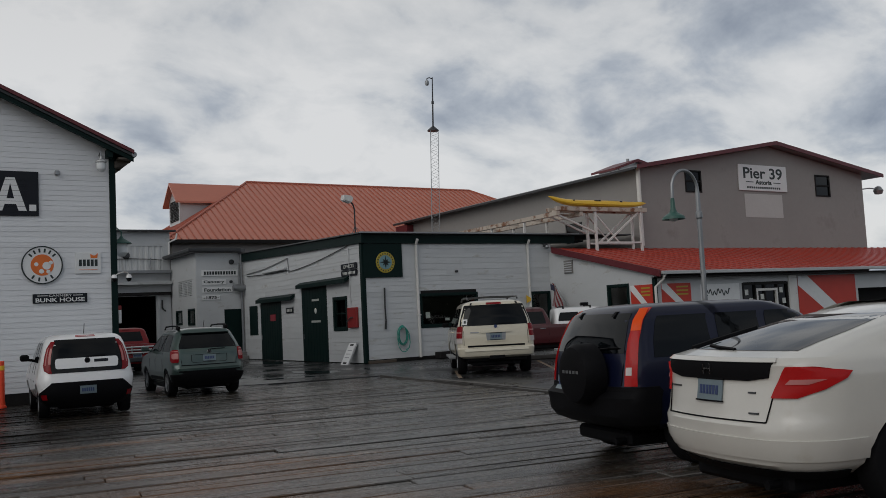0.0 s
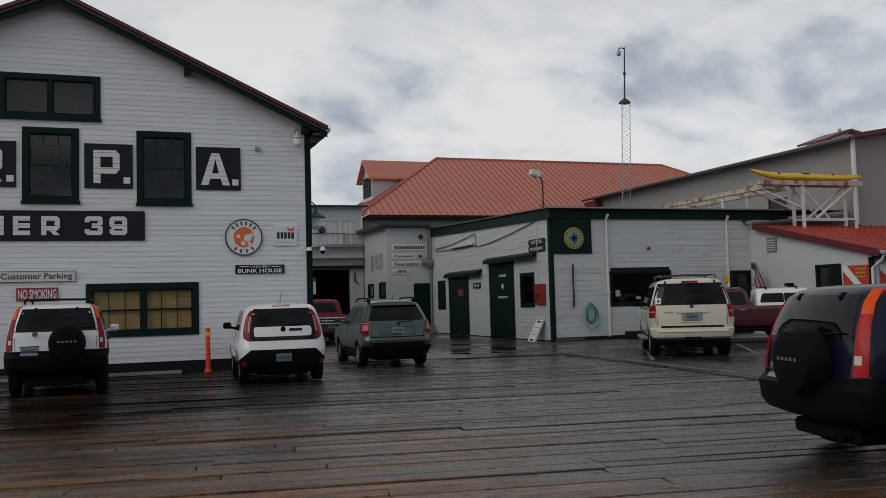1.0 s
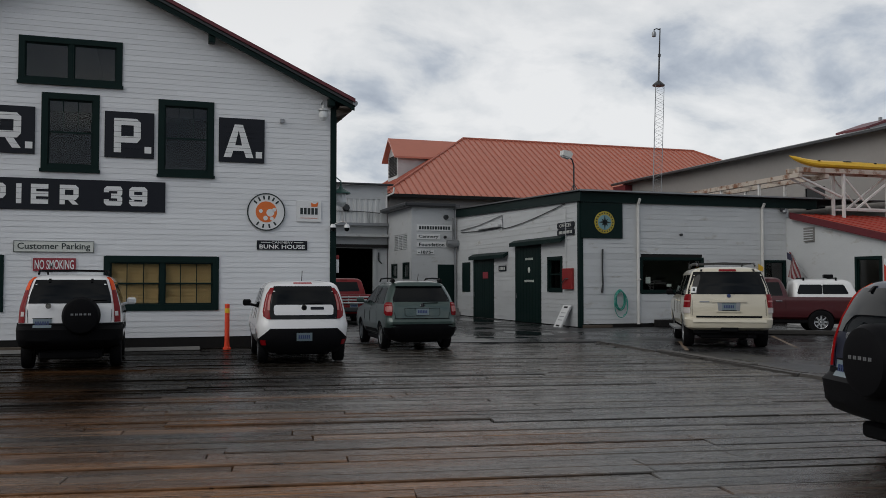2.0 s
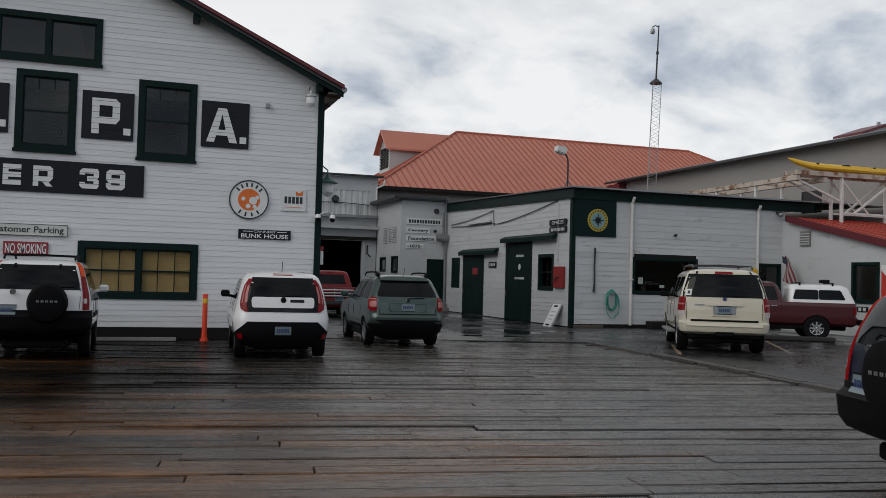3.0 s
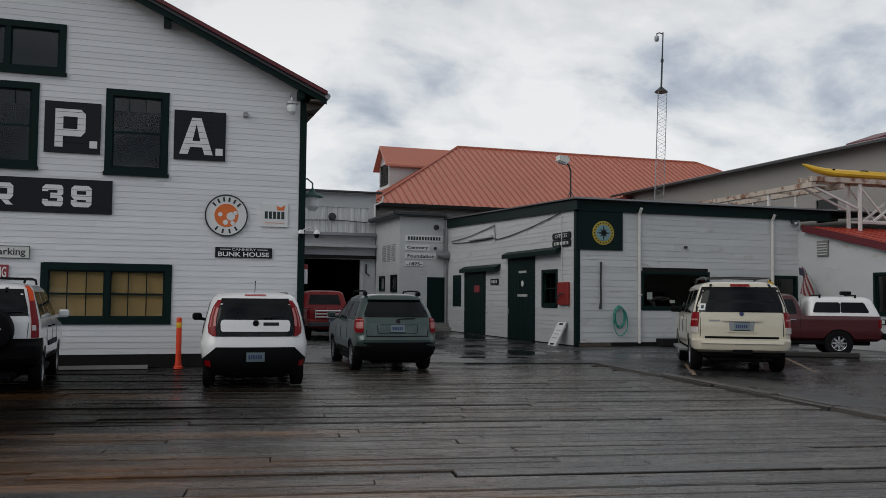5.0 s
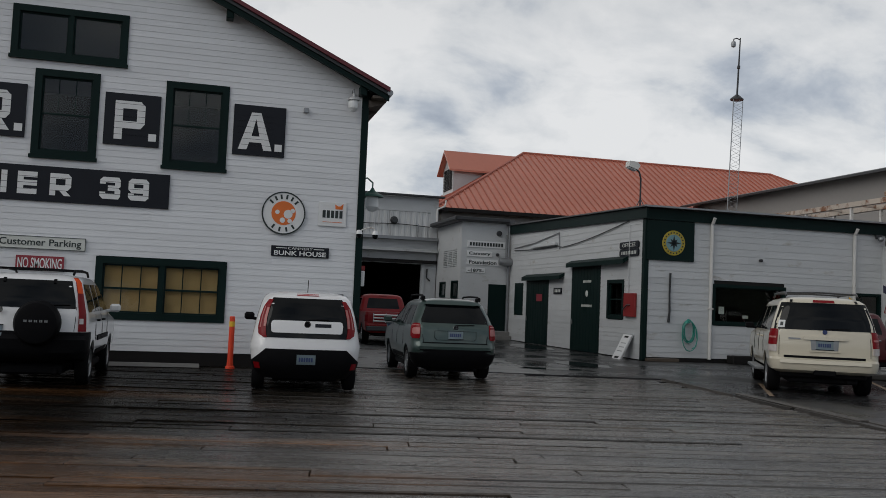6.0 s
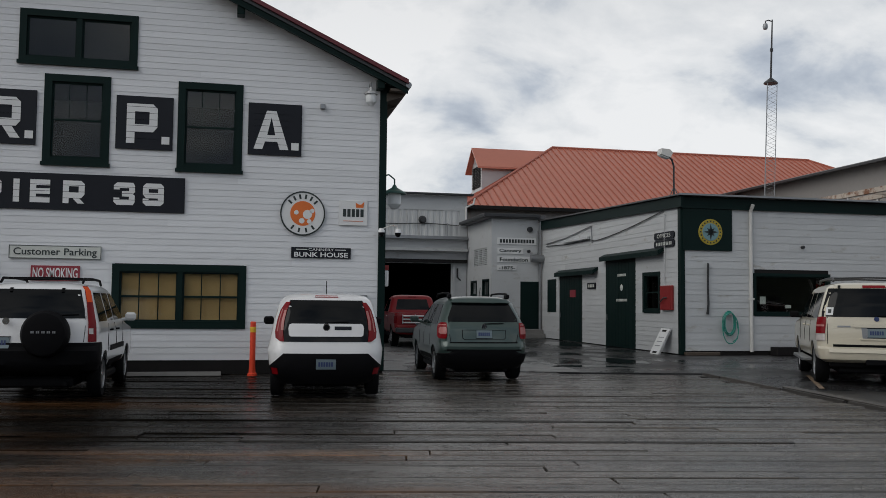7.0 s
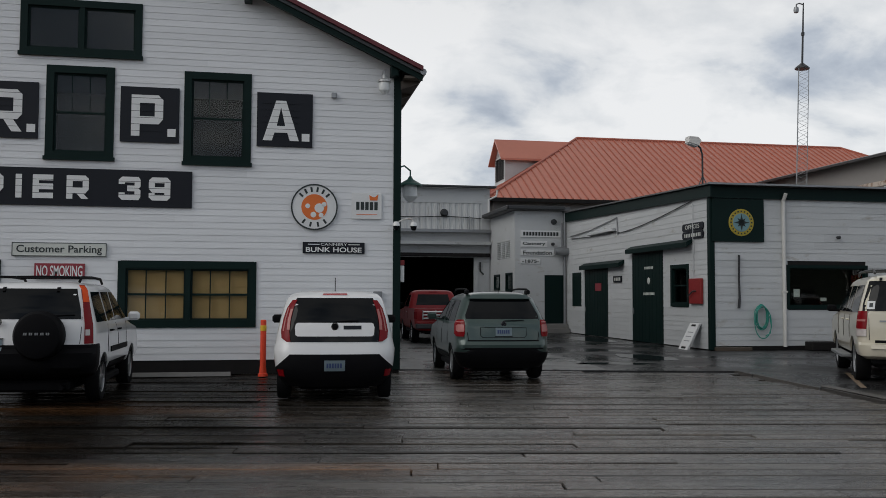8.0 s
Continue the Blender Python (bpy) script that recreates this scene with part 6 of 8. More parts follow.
for x in (22.25, 23.5):
    bar("rail", (x, 24.4, 5.72), (x, 33.4, 5.66), 0.10, "rusty")
    for y in (26.8, 29.3, 31.8):
        bar("post", (x, y, 5.66), (x, y, 5.0), 0.05)
for k in range(5):
    bar("cross_bar", (22.25, 25.2 + k * 1.8, 5.74), (23.5, 25.2 + k * 1.8, 5.74), 0.05, "rusty")
for y in (24.45, 25.0):
    bar("beam", (22.15, y, 5.92), (27.3, y, 5.95), 0.10, "rusty")
    for x in (24.3, 26.95):
        bar("post", (x, y, 5.9), (x, y, l_z(y) + 0.05), 0.055)
    bar("brace", (24.4, y, 4.5), (26.9, y, 4.5), 0.04)
    bar("brace", (24.9, y, 4.5), (26.85, y, 5.85), 0.04)
    bar("brace", (25.6, y, 4.5), (24.35, y, 5.7), 0.03)
    bar("brace", (24.2, y, 4.95), (22.2, y + 0.1, 5.72), 0.04)
bar("deck_bar", (22.2, 24.7, 5.84), (27.2, 24.7, 5.86), 0.06, "rusty")
t = thing("kayak", "long yellow sea kayak lying on the steel rack", "kayak", (22.0, 24.7, 6.14))
g = Geo()
n = 22
vv, ff = [], []
for i in range(n + 1):
    f = i / n
    x = 5.6 * f
    w = 0.30 * max(0.0, math.sin(math.pi * min(1, max(0, f)))) ** 0.7 + 0.004
    lift = (0.30 if f < 0.5 else 0.14) * (2 * f - 1) ** 4
    for k in range(10):
        a = 2 * math.pi * k / 10
        vv.append((x, w * math.cos(a), lift + (0.20 * math.sin(a) if math.sin(a) > 0 else 0.12 * math.sin(a)) * (w / 0.304) ** 0.5 + 0.02))
for i in range(n):
    ff += [[i * 10 + k, i * 10 + (k + 1) % 10, (i + 1) * 10 + (k + 1) % 10, (i + 1) * 10 + k] for k in range(10)]
ff += [list(range(10)), list(range(n * 10, n * 10 + 10))]
g.add(vv, ff, True)
part("hull", g, "yellow", t)
g = Geo()
g.lathe([(0.20, 0.17), (0.24, 0.20), (0.26, 0.17)], (2.6, 0, 0.0), 2, 16)
g.box(1.2, 1.26, -0.22, 0.22, 0.15, 0.19)
g.box(3.9, 3.96, -0.22, 0.22, 0.15, 0.19)
part("cockpit_rim", g, "black_plastic", t)

# ---- street lamp beside the deck ----
t = thing("street_lamp", "grey steel lamp post with green bell shade", "street lamp", (10.85, 6.65, 0.012))
g = Geo()
g.lathe([(0.0, 0.0), (0.15, 0.0), (0.15, 0.02), (0.08, 0.05), (0.07, 0.25), (0.052, 0.3)], (0, 0, 0), 2, 14)
part("base", g, "galv", t)
g = Geo()
ps = [(0, 0, 0.25), (0, 0, 3.2), (0, 0, 3.62)] + [(-0.32 + 0.32 * math.cos(a), -0.0, 3.68 + 0.34 * math.sin(a)) for a in [radians(10 + 16 * i) for i in range(11)]] + [(-0.645, 0, 3.5)]
g.tube(ps, [0.05, 0.045, 0.04] + [0.028] * 12, 10)
g.lathe([(0.046, 3.15), (0.062, 3.17), (0.062, 3.27), (0.046, 3.29)], (0, 0, 0), 2, 12)
part("pole", g, "galv", t)
g = Geo()
g.lathe([(0.025, 3.52), (0.035, 3.48), (0.045, 3.32), (0.075, 3.25), (0.19, 3.18), (0.20, 3.13), (0.185, 3.13), (0.07, 3.20), (0.0, 3.23)], (-0.645, 0, 0), 2, 24)
part("shade", g, "green_lit", t)
g = Geo()
g.lathe([(0.08, 3.16), (0.07, 3.11), (0.0, 3.09)], (-0.645, 0, 0), 2, 16)
part("globe", g, "frost", t)


# ---- vehicles ----
class Shell:
    """A rounded car shell built of level slices: (height, rear end, front end, half width, corner radius)."""

    def __init__(self, slices, bulge=0.06):
        self.s, self.bulge = np.array(slices, float), bulge

    def at(self, z):
        return [float(np.interp(z, self.s[:, 0], self.s[:, k])) for k in range(1, 5)]

    def point(self, p, z, d=0.0):
        """The place p metres round the shell from its rear middle (to the right positive), at height z, d outwards."""
        y0, y1, hw, r = self.at(z)
        r = min(r, hw * 0.9, (y1 - y0) * 0.45)
        s, p = (1 if p >= 0 else -1), abs(p)
        flat, arc, side = hw - r, r * math.pi / 2, (y1 - y0) - 2 * r
        if p <= flat:
            x, y, nx, ny = p, y0, 0, -1
        elif p <= flat + arc:
            a = (p - flat) / r
            x, y, nx, ny = flat + r * math.sin(a), y0 + r - r * math.cos(a), math.sin(a), -math.cos(a)
        elif p <= flat + arc + side:
            x, y, nx, ny = hw, y0 + r + (p - flat - arc), 1, 0
        elif p <= flat + 2 * arc + side:
            a = (p - flat - arc - side) / r
            x, y, nx, ny = flat + r * math.cos(a), y1 - r + r * math.sin(a), math.cos(a), math.sin(a)
        else:
            x, y, nx, ny = max(0.0, flat - (p - flat - 2 * arc - side)), y1, 0, 1
        f = (x / hw) ** 2 * self.bulge
        y += f if y < (y0 + y1) / 2 else -f * 2
        return Vector((s * (x + nx * d), y + ny * d, z))

    def around(self, z):
        y0, y1, hw, r = self.at(z)
        r = min(r, hw * 0.9, (y1 - y0) * 0.45)
        flat, arc, side = hw - r, r * math.pi / 2, (y1 - y0) - 2 * r
        ps = [flat * i / 5 for i in range(5)] + [flat + arc * i / 6 for i in range(6)] + [flat + arc + side * i / 18 for i in range(18)]
        ps += [flat + arc + side + arc * i / 6 for i in range(6)] + [flat + 2 * arc + side + flat * i / 5 for i in range(5)]
        end = 2 * flat + 2 * arc + side
        right = [self.point(p, z) for p in ps] + [self.point(end, z)]
        left = [Vector((-v.x, v.y, v.z)) for v in right[1:-1]]
        return right + left[::-1]

    def side_p(self, z, y):
        """The distance round the shell of a place y along the side."""
        y0, y1, hw, r = self.at(z)
        r = min(r, hw * 0.9, (y1 - y0) * 0.45)
        return hw - r + r * math.pi / 2 + (y - y0 - r)

    def geo(self, extra=3):
        g, rows = Geo(), []
        zs = []
        for a, b in zip(self.s[:-1, 0], self.s[1:, 0]):
            k = max(1, int((b - a) / 0.06))
            zs += [a + (b - a) * i / k for i in range(k)]
        zs.append(self.s[-1, 0])
        for z in zs:
            rows.append(self.around(z))
        n = len(rows[0])
        f = [[i * n + k, i * n + (k + 1) % n, (i + 1) * n + (k + 1) % n, (i + 1) * n + k] for i in range(len(rows) - 1) for k in range(n)]
        f += [list(range(n - 1, -1, -1)), [(len(rows) - 1) * n + k for k in range(n)]]
        g.add([v for r in rows for v in r], f, True)
        return g

    def patch(self, rows, d=0.008, back=-0.01, n=10):
        """A plate on the shell: rows of (height, p from, p to), bottom to top."""
        g = Geo()
        zs, out = [r[0] for r in rows], []
        for (za, a0, a1), (zb, b0, b1) in zip(rows, rows[1:]):
            k = max(1, int((zb - za) / 0.05))
            out += [(za + (zb - za) * i / k, a0 + (b0 - a0) * i / k, a1 + (b1 - a1) * i / k) for i in range(k)]
        out.append(rows[-1])
        m, c = len(out), n + 1
        v = [self.point(a + (b - a) * j / n, z, q) for q in (d, back) for z, a, b in out for j in range(c)]
        f = []
        for i in range(m - 1):
            for j in range(n):
                k = i * c + j
                f += [[k, k + 1, k + c + 1, k + c], [m * c + k + c, m * c + k + c + 1, m * c + k + 1, m * c + k]]
        for j in range(n):
            f += [[j, m * c + j, m * c + j + 1, j + 1], [(m - 1) * c + j + 1, m * c + (m - 1) * c + j + 1, m * c + (m - 1) * c + j, (m - 1) * c + j]]
        for i in range(m - 1):
            f += [[(i + 1) * c, m * c + (i + 1) * c, m * c + i * c, i * c], [i * c + n, m * c + i * c + n, m * c + (i + 1) * c + n, (i + 1) * c + n]]
        return g.add(v, f, True)

    def sides(self, rows, d=0.006, n=8):
        """The same plate on both sides: rows of (height, y from, y to)."""
        for s in (1, -1):
            yield self.patch([(z, s * self.side_p(z, a), s * self.side_p(z, b)) for z, a, b in rows], d, -0.012, n)


def cut_wheels(geo, axles, r, hw, name):
    """The body mesh with its wheel wells cut out."""
    body, cutter = geo.mesh(name), Geo()
    for y in axles:
        for s in (1, -1):
            xa, xb = sorted((s * (hw - 0.30), s * (hw + 0.2)))
            cutter.lathe([(0.0, xa), (r, xa), (r, xb), (0.0, xb)], (0, y, r * 0.86), 0, 28)
    a, b = new("body_tmp", body), new("well_tmp", cutter.mesh("wells"))
    md = a.modifiers.new("wells", "BOOLEAN")
    md.operation, md.object, md.solver = "DIFFERENCE", b, "EXACT"
    bpy.context.view_layer.update()
    me = bpy.data.meshes.new_from_object(a.evaluated_get(bpy.context.evaluated_depsgraph_get()))
    for ob in (a, b):
        bpy.data.objects.remove(ob)
    me.materials.clear()
    me.shade_smooth()
    me.set_sharp_from_angle(angle=radians(35))
    return me


def wheels(t, axles, r, hw, width=0.22, spokes=5, rim="rim", rim_size=1.0):
    tyre, rm, hub = Geo(), Geo(), Geo()
    w = width / 2
    tyre.lathe([(r * 0.62 * rim_size, -w * 0.8), (r * 0.80, -w), (r * 0.95, -w * 0.92), (r, -w * 0.6), (r, w * 0.6), (r * 0.95, w * 0.92), (r * 0.80, w), (r * 0.62 * rim_size, w * 0.8), (r * 0.62 * rim_size, -w * 0.8)], (0, 0, 0), 0, 36)
    rm.lathe([(r * 0.64, w * 0.88), (r * 0.60, w * 0.80), (r * 0.58, w * 0.2), (r * 0.64, w * 0.0)], (0, 0, 0), 0, 36)
    for k in range(spokes):
        a = 2 * math.pi * k / spokes
        ca, sa = math.cos(a), math.sin(a)
        pts = [(x, rr * ca - ww * sa, rr * sa + ww * ca) for x in (w * 0.45, w * 0.75) for rr, ww in ((r * 0.1, -0.04), (r * 0.60, -0.022), (r * 0.60, 0.022), (r * 0.1, 0.04))]
        rm.add(pts, [(0, 1, 2, 3), (7, 6, 5, 4), (0, 4, 5, 1), (1, 5, 6, 2), (2, 6, 7, 3), (3, 7, 4, 0)])
    rm.lathe([(0.0, w * 0.85), (r * 0.13, w * 0.82), (r * 0.17, w * 0.6), (r * 0.17, w * 0.3)], (0, 0, 0), 0, 16)
    hub.lathe([(0.0, -w * 0.3), (r * 0.45, -w * 0.3), (r * 0.45, -w * 0.1), (0.0, -w * 0.1)], (0, 0, 0), 0, 20)
    mt, mr, mh = tyre.mesh("tyre"), rm.mesh("rim"), hub.mesh("wheel")
    for y in axles:
        for s in (1, -1):
            h = part("wheel", mh, "dark_metal", t)
            h.matrix_basis = pose(s * (hw - w - 0.01), y, r, 0, 0, 0 if s > 0 else 180)
            part("tyre", mt, "tyre", h)
            part("rim", mr, rim, h).scale = (1.0, rim_size, rim_size)


def plate_part(t, sh, z, p=0.0, d=0.012, w=0.31, h=0.155):
    g = sh.patch([(z - h / 2, p - w / 2, p + w / 2), (z + h / 2, p - w / 2, p + w / 2)], d, d - 0.01, 4)
    pl = part("number_plate", g, "plate", t, "pale blue number plate with plain bars")
    g = Geo()
    for k in range(6):
        a = p - w / 2 + 0.035 + k * (w - 0.07) / 6
        q = sh.patch([(z - h * 0.22, a, a + 0.028), (z + h * 0.22, a, a + 0.028)], d + 0.004, d, 1)
        g.add(q.v, q.f)
    part("mark", g, "plate_ink", pl)
    g = Geo()
    for za, zb in ((z - h / 2 - 0.012, z - h / 2), (z + h / 2, z + h / 2 + 0.012)):
        q = sh.patch([(za, p - w / 2 - 0.012, p + w / 2 + 0.012), (zb, p - w / 2 - 0.012, p + w / 2 + 0.012)], d + 0.004, d - 0.01, 3)
        g.add(q.v, q.f)
    part("plate_frame", g, "black_plastic", pl)


def mirrors(t, sh, z, y, m):
    for s in (1, -1):
        hw = sh.at(z)[2]
        g = Geo()
        xm = s * (hw + 0.15)
        g.box(xm - 0.095, xm + 0.095, y - 0.05, y + 0.05, z - 0.01, z + 0.13, 0.035)
        g.tube([(s * (hw - 0.03), y, z), (s * (hw + 0.14), y, z + 0.03)], 0.03, 6)
        part("wing_mirror", g, m, t)


def rails(t, sh, y0, y1, z, x, m="black_plastic", r=0.02):
    for s in (1, -1):
        g = Geo()
        g.tube([(s * x, y0, z - 0.06), (s * x, y0 + 0.12, z), (s * x, (y0 + y1) / 2, z + 0.012), (s * x, y1 - 0.15, z), (s * x, y1, z - 0.07)], r, 8)
        part("roof_rail", g, m, t)


def wiper(t, sh, z, a, b):
    g = Geo()
    g.tube([sh.point(a, z, 0.016), sh.point((a + b) / 2, z + 0.012, 0.024), sh.point(b, z + 0.015, 0.018)], 0.008, 6)
    part("rear_wiper", g, "black_plastic", t)


def underbody(t, hw, y0, y1, z0=0.17, z1=0.34):
    g = Geo()
    g.box(-hw + 0.34, hw - 0.34, y0, y1, z0 + 0.02, z1, 0.03)
    g.box(-hw + 0.08, hw - 0.08, y0 + 1.05, y1 - 1.2, z0 + 0.03, z1 - 0.02, 0.03)
    g.tube([(0.45, y0 - 0.12, z0 + 0.08), (0.45, y0 + 0.8, z0 + 0.09)], 0.035, 8)
    part("underbody", g, "black_plastic", t)


def make_wagon(loc, rz, paint, label, lower):
    """A boxy compact four-wheel-drive wagon with a covered spare wheel on its tailgate and tall tail lamps."""
    t = thing("suv", label, "car", loc, rz)
    sh = Shell([(0.38, 0.24, 4.15, 0.76, 0.12), (0.44, 0.10, 4.38, 0.85, 0.16), (0.53, 0.03, 4.45, 0.88, 0.20), (0.72, 0.01, 4.45, 0.89, 0.2), (0.78, 0.09, 4.42, 0.885, 0.18),
                (0.95, 0.11, 4.28, 0.885, 0.18), (1.02, 0.12, 3.7, 0.88, 0.18), (1.08, 0.125, 3.35, 0.87, 0.18), (1.12, 0.13, 3.25, 0.86, 0.18), (1.30, 0.18, 2.98, 0.81, 0.17), (1.50, 0.27, 2.65, 0.745, 0.16),
                (1.58, 0.33, 2.48, 0.715, 0.18), (1.63, 0.40, 2.36, 0.66, 0.2), (1.66, 0.52, 2.2, 0.57, 0.2), (1.675, 0.75, 1.95, 0.40, 0.2)], 0.07)
    ax = (0.95, 3.48)
    part("body", cut_wheels(sh.geo(), ax, 0.37, 0.885, "body"), paint, t)
    part("bumper", sh.patch([(0.38, -0.90, 0.90), (0.44, -1.06, 1.06), (0.53, -1.16, 1.16), (0.72, -1.2, 1.2), (0.78, -1.15, 1.15), (0.83, -1.1, 1.1)], 0.022, -0.02, 50), lower, t)
    for g in sh.sides([(0.38, 1.38, 3.02), (0.52, 1.36, 3.05)], 0.01):
        part("sill", g, lower, t)
    for g in sh.sides([(0.66, 1.38, 3.05), (0.74, 1.38, 3.05)], 0.018):
        part("side_moulding", g, lower, t)
    part("rear_window", sh.patch([(1.17, -0.70, 0.70), (1.30, -0.685, 0.685), (1.58, -0.60, 0.60)], 0.006, -0.01, 14), "car_glass", t)
    for x in (-0.36, 0.36):
        part("hinge", sh.patch([(1.545, x - 0.02, x + 0.02), (1.60, x - 0.02, x + 0.02)], 0.03, -0.01, 2), "black_plastic", t)
    for s in (1, -1):
        g = Geo()
        g.tube([sh.point(s * q, z, 0.001) for q, z in ((0.70, 0.84), (0.71, 1.0), (0.71, 1.2))], 0.006, 4)
        part("shut_line", g, "black_plastic", t)
    for s in (1, -1):
        lm = part("tail_lamp", sh.patch([(0.84, s * 0.755, s * 0.875), (1.1, s * 0.75, s * 0.86), (1.40, s * 0.70, s * 0.79), (1.56, s * 0.655, s * 0.745), (1.635, s * 0.60, s * 0.685)], 0.020, -0.01, 6), "tail_red" if paint == "paint_white" else "tail_bright", t)
        part("indicator", sh.patch([(1.40, s * 0.70, s * 0.785), (1.56, s * 0.66, s * 0.74), (1.625, s * 0.605, s * 0.68)], 0.023, 0.01, 5), "tail_amber", lm)
        part("reverse_light", sh.patch([(0.95, s * 0.765, s * 0.82), (1.03, s * 0.76, s * 0.815)], 0.023, 0.01, 5), "tail_clear", lm)
    for a, b in ((0.50, 1.14), (1.24, 2.02), (2.10, 2.86)):
        for g in sh.sides([(1.12, a - 0.12 if a < 1 else a, b + (0.22 if b > 2.5 else 0)), (1.54, a + 0.03, b - (0.12 if b > 2.5 else 0))], 0.006):
            part("side_window", g, "car_glass", t)
    for y in (1.18, 2.06, 3.02):
        for s in (1, -1):
            g = Geo()
            g.tube([sh.point(s * sh.side_p(z, y), z, 0.002) for z in (0.45, 0.7, 0.9, 1.08)], 0.005, 4)
            part("door_gap", g, "black_plastic", t)
    for y in (1.30, 2.18):
        for s in (1, -1):
            g = Geo()
            g.tube([sh.point(s * sh.side_p(0.98, y + q), 0.98, o) for q, o in ((0, 0.0), (0.03, 0.035), (0.15, 0.035), (0.18, 0.0))], 0.014, 6)
            part("door_handle", g, "black_plastic", t)
    # spare wheel with its cover
    g = Geo()
    g.lathe([(0.0, -0.14), (0.22, -0.14), (0.29, -0.12), (0.325, -0.06), (0.325, 0.12), (0.28, 0.14), (0.0, 0.14)], (0.20, -0.03, 0.955), 1, 36)
    sp = part("spare_wheel_cover", g, "black_plastic", t)
    for k in range(5):
        part("mark", bars(Geo(), 0.055 + 0.0725 * k, -0.170, 0.985, 0.05, 0.032, 2, 0.004), "galv", sp)
    plate_part(t, sh, 0.83, -0.46, 0.02)
    mirrors(t, sh, 1.10, 2.85, paint if paint == "paint_white" else "black_plastic")
    if paint == "paint_white":
        rails(t, sh, 0.62, 2.3, 1.74, 0.58)
        for y in (1.0, 1.9):
            g = Geo()
            g.tube([(-0.58, y, 1.745), (0, y, 1.755), (0.58, y, 1.745)], 0.016, 6)
            part("cross_bar", g, "black_plastic", t)
    wiper(t, sh, 1.21, 0.30, 0.62)
    g = Geo()
    g.lathe([(0.0, -0.02), (0.05, -0.02), (0.05, 0.0), (0.0, 0.0)], (-0.36, 0.10, 1.13), 1, 10)
    part("badge", g, "chrome", t)
    wheels(t, ax, 0.335, 0.885, 0.21, 6)
    underbody(t, 0.88, 0.3, 4.0)
    return t


def make_hatchback(loc, rz):
    """A small upright hatchback with a black glass tailgate and boomerang lamps."""
    t = thing("hatchback", "small white upright hatchback with black tailgate panel", "car", loc, rz)
    sh = Shell([(0.24, 0.14, 3.85, 0.70, 0.2), (0.34, 0.04, 4.02, 0.83, 0.25), (0.5, 0.0, 4.12, 0.90, 0.28), (0.66, 0.0, 4.12, 0.92, 0.28), (0.76, 0.02, 4.08, 0.925, 0.27), (0.84, 0.05, 4.0, 0.905, 0.26), (0.95, 0.07, 3.85, 0.885, 0.25),
                (1.02, 0.085, 3.35, 0.87, 0.25), (1.06, 0.095, 3.1, 0.862, 0.25), (1.2, 0.14, 2.9, 0.83, 0.23), (1.40, 0.24, 2.55, 0.775, 0.22), (1.50, 0.32, 2.35, 0.735, 0.22), (1.56, 0.41, 2.2, 0.67, 0.22), (1.595, 0.55, 2.0, 0.54, 0.2), (1.61, 0.8, 1.75, 0.38, 0.2)], 0.10)
    ax = (0.72, 3.28)
    part("body", cut_wheels(sh.geo(), ax, 0.36, 0.89, "body"), "paint_white", t)
    part("lower_bumper", sh.patch([(0.22, -1.05, 1.05), (0.36, -1.12, 1.12), (0.44, -1.06, 1.06), (0.50, -0.93, 0.93), (0.60, -0.77, 0.77), (0.66, -0.70, 0.70), (0.69, -0.67, 0.67)], 0.022, -0.02, 52), "black_plastic", t)
    tg = part("tailgate_panel", sh.patch([(0.865, -0.66, 0.66), (0.90, -0.72, 0.72), (1.05, -0.73, 0.73), (1.30, -0.68, 0.68), (1.50, -0.58, 0.58)], 0.006, -0.01, 16), "car_glass", t, "black glass tailgate")
    part("white_insert", sh.patch([(0.945, -0.56, 0.56), (0.965, -0.59, 0.59), (1.07, -0.60, 0.60), (1.125, -0.585, 0.585), (1.14, -0.55, 0.55)], 0.016, 0.0, 14), "paint_white", tg)
    g = Geo()
    g.lathe([(0.0, -0.012), (0.055, -0.012), (0.06, 0.0), (0.0, 0.0)], (0, sh.point(0, 1.085, 0.018).y, 1.085), 1, 16)
    bd = part("badge", g, "chrome", tg)
    g = Geo()
    g.lathe([(0.0, -0.016), (0.046, -0.016), (0.046, -0.008), (0.0, -0.008)], (0, sh.point(0, 1.085, 0.018).y, 1.085), 1, 16)
    part("badge_face", g, "black_plastic", bd)
    g = sh.patch([(1.045, 0.13, 0.40), (1.10, 0.13, 0.40)], 0.019, 0.012, 4)
    part("sticker", g, "black_sign", tg)
    for s in (1, -1):
        lm = part("tail_lamp", sh.patch([(0.87, s * 0.66, s * 0.72), (0.92, s * 0.67, s * 0.80), (1.02, s * 0.68, s * 0.82), (1.20, s * 0.66, s * 0.785), (1.35, s * 0.625, s * 0.735), (1.47, s * 0.575, s * 0.645)], 0.018, -0.01, 8), "tail_red", t)
        part("reverse_light", sh.patch([(1.04, s * 0.675, s * 0.715), (1.18, s * 0.665, s * 0.705), (1.34, s * 0.63, s * 0.665)], 0.021, 0.01, 4), "tail_pink", lm)
        part("lamp_outline", sh.patch([(1.02, s * 0.765, s * 0.785), (1.20, s * 0.735, s * 0.752), (1.36, s * 0.69, s * 0.705)], 0.021, 0.01, 2), "tail_pink", lm)
        part("reflector", sh.patch([(0.37, s * 0.74, s * 0.86), (0.47, s * 0.76, s * 0.88)], 0.028, 0.0, 4), "tail_red", t)
    part("brake_light", sh.patch([(1.545, -0.19, 0.19), (1.575, -0.18, 0.18)], 0.014, -0.01, 6), "tail_bright", t)
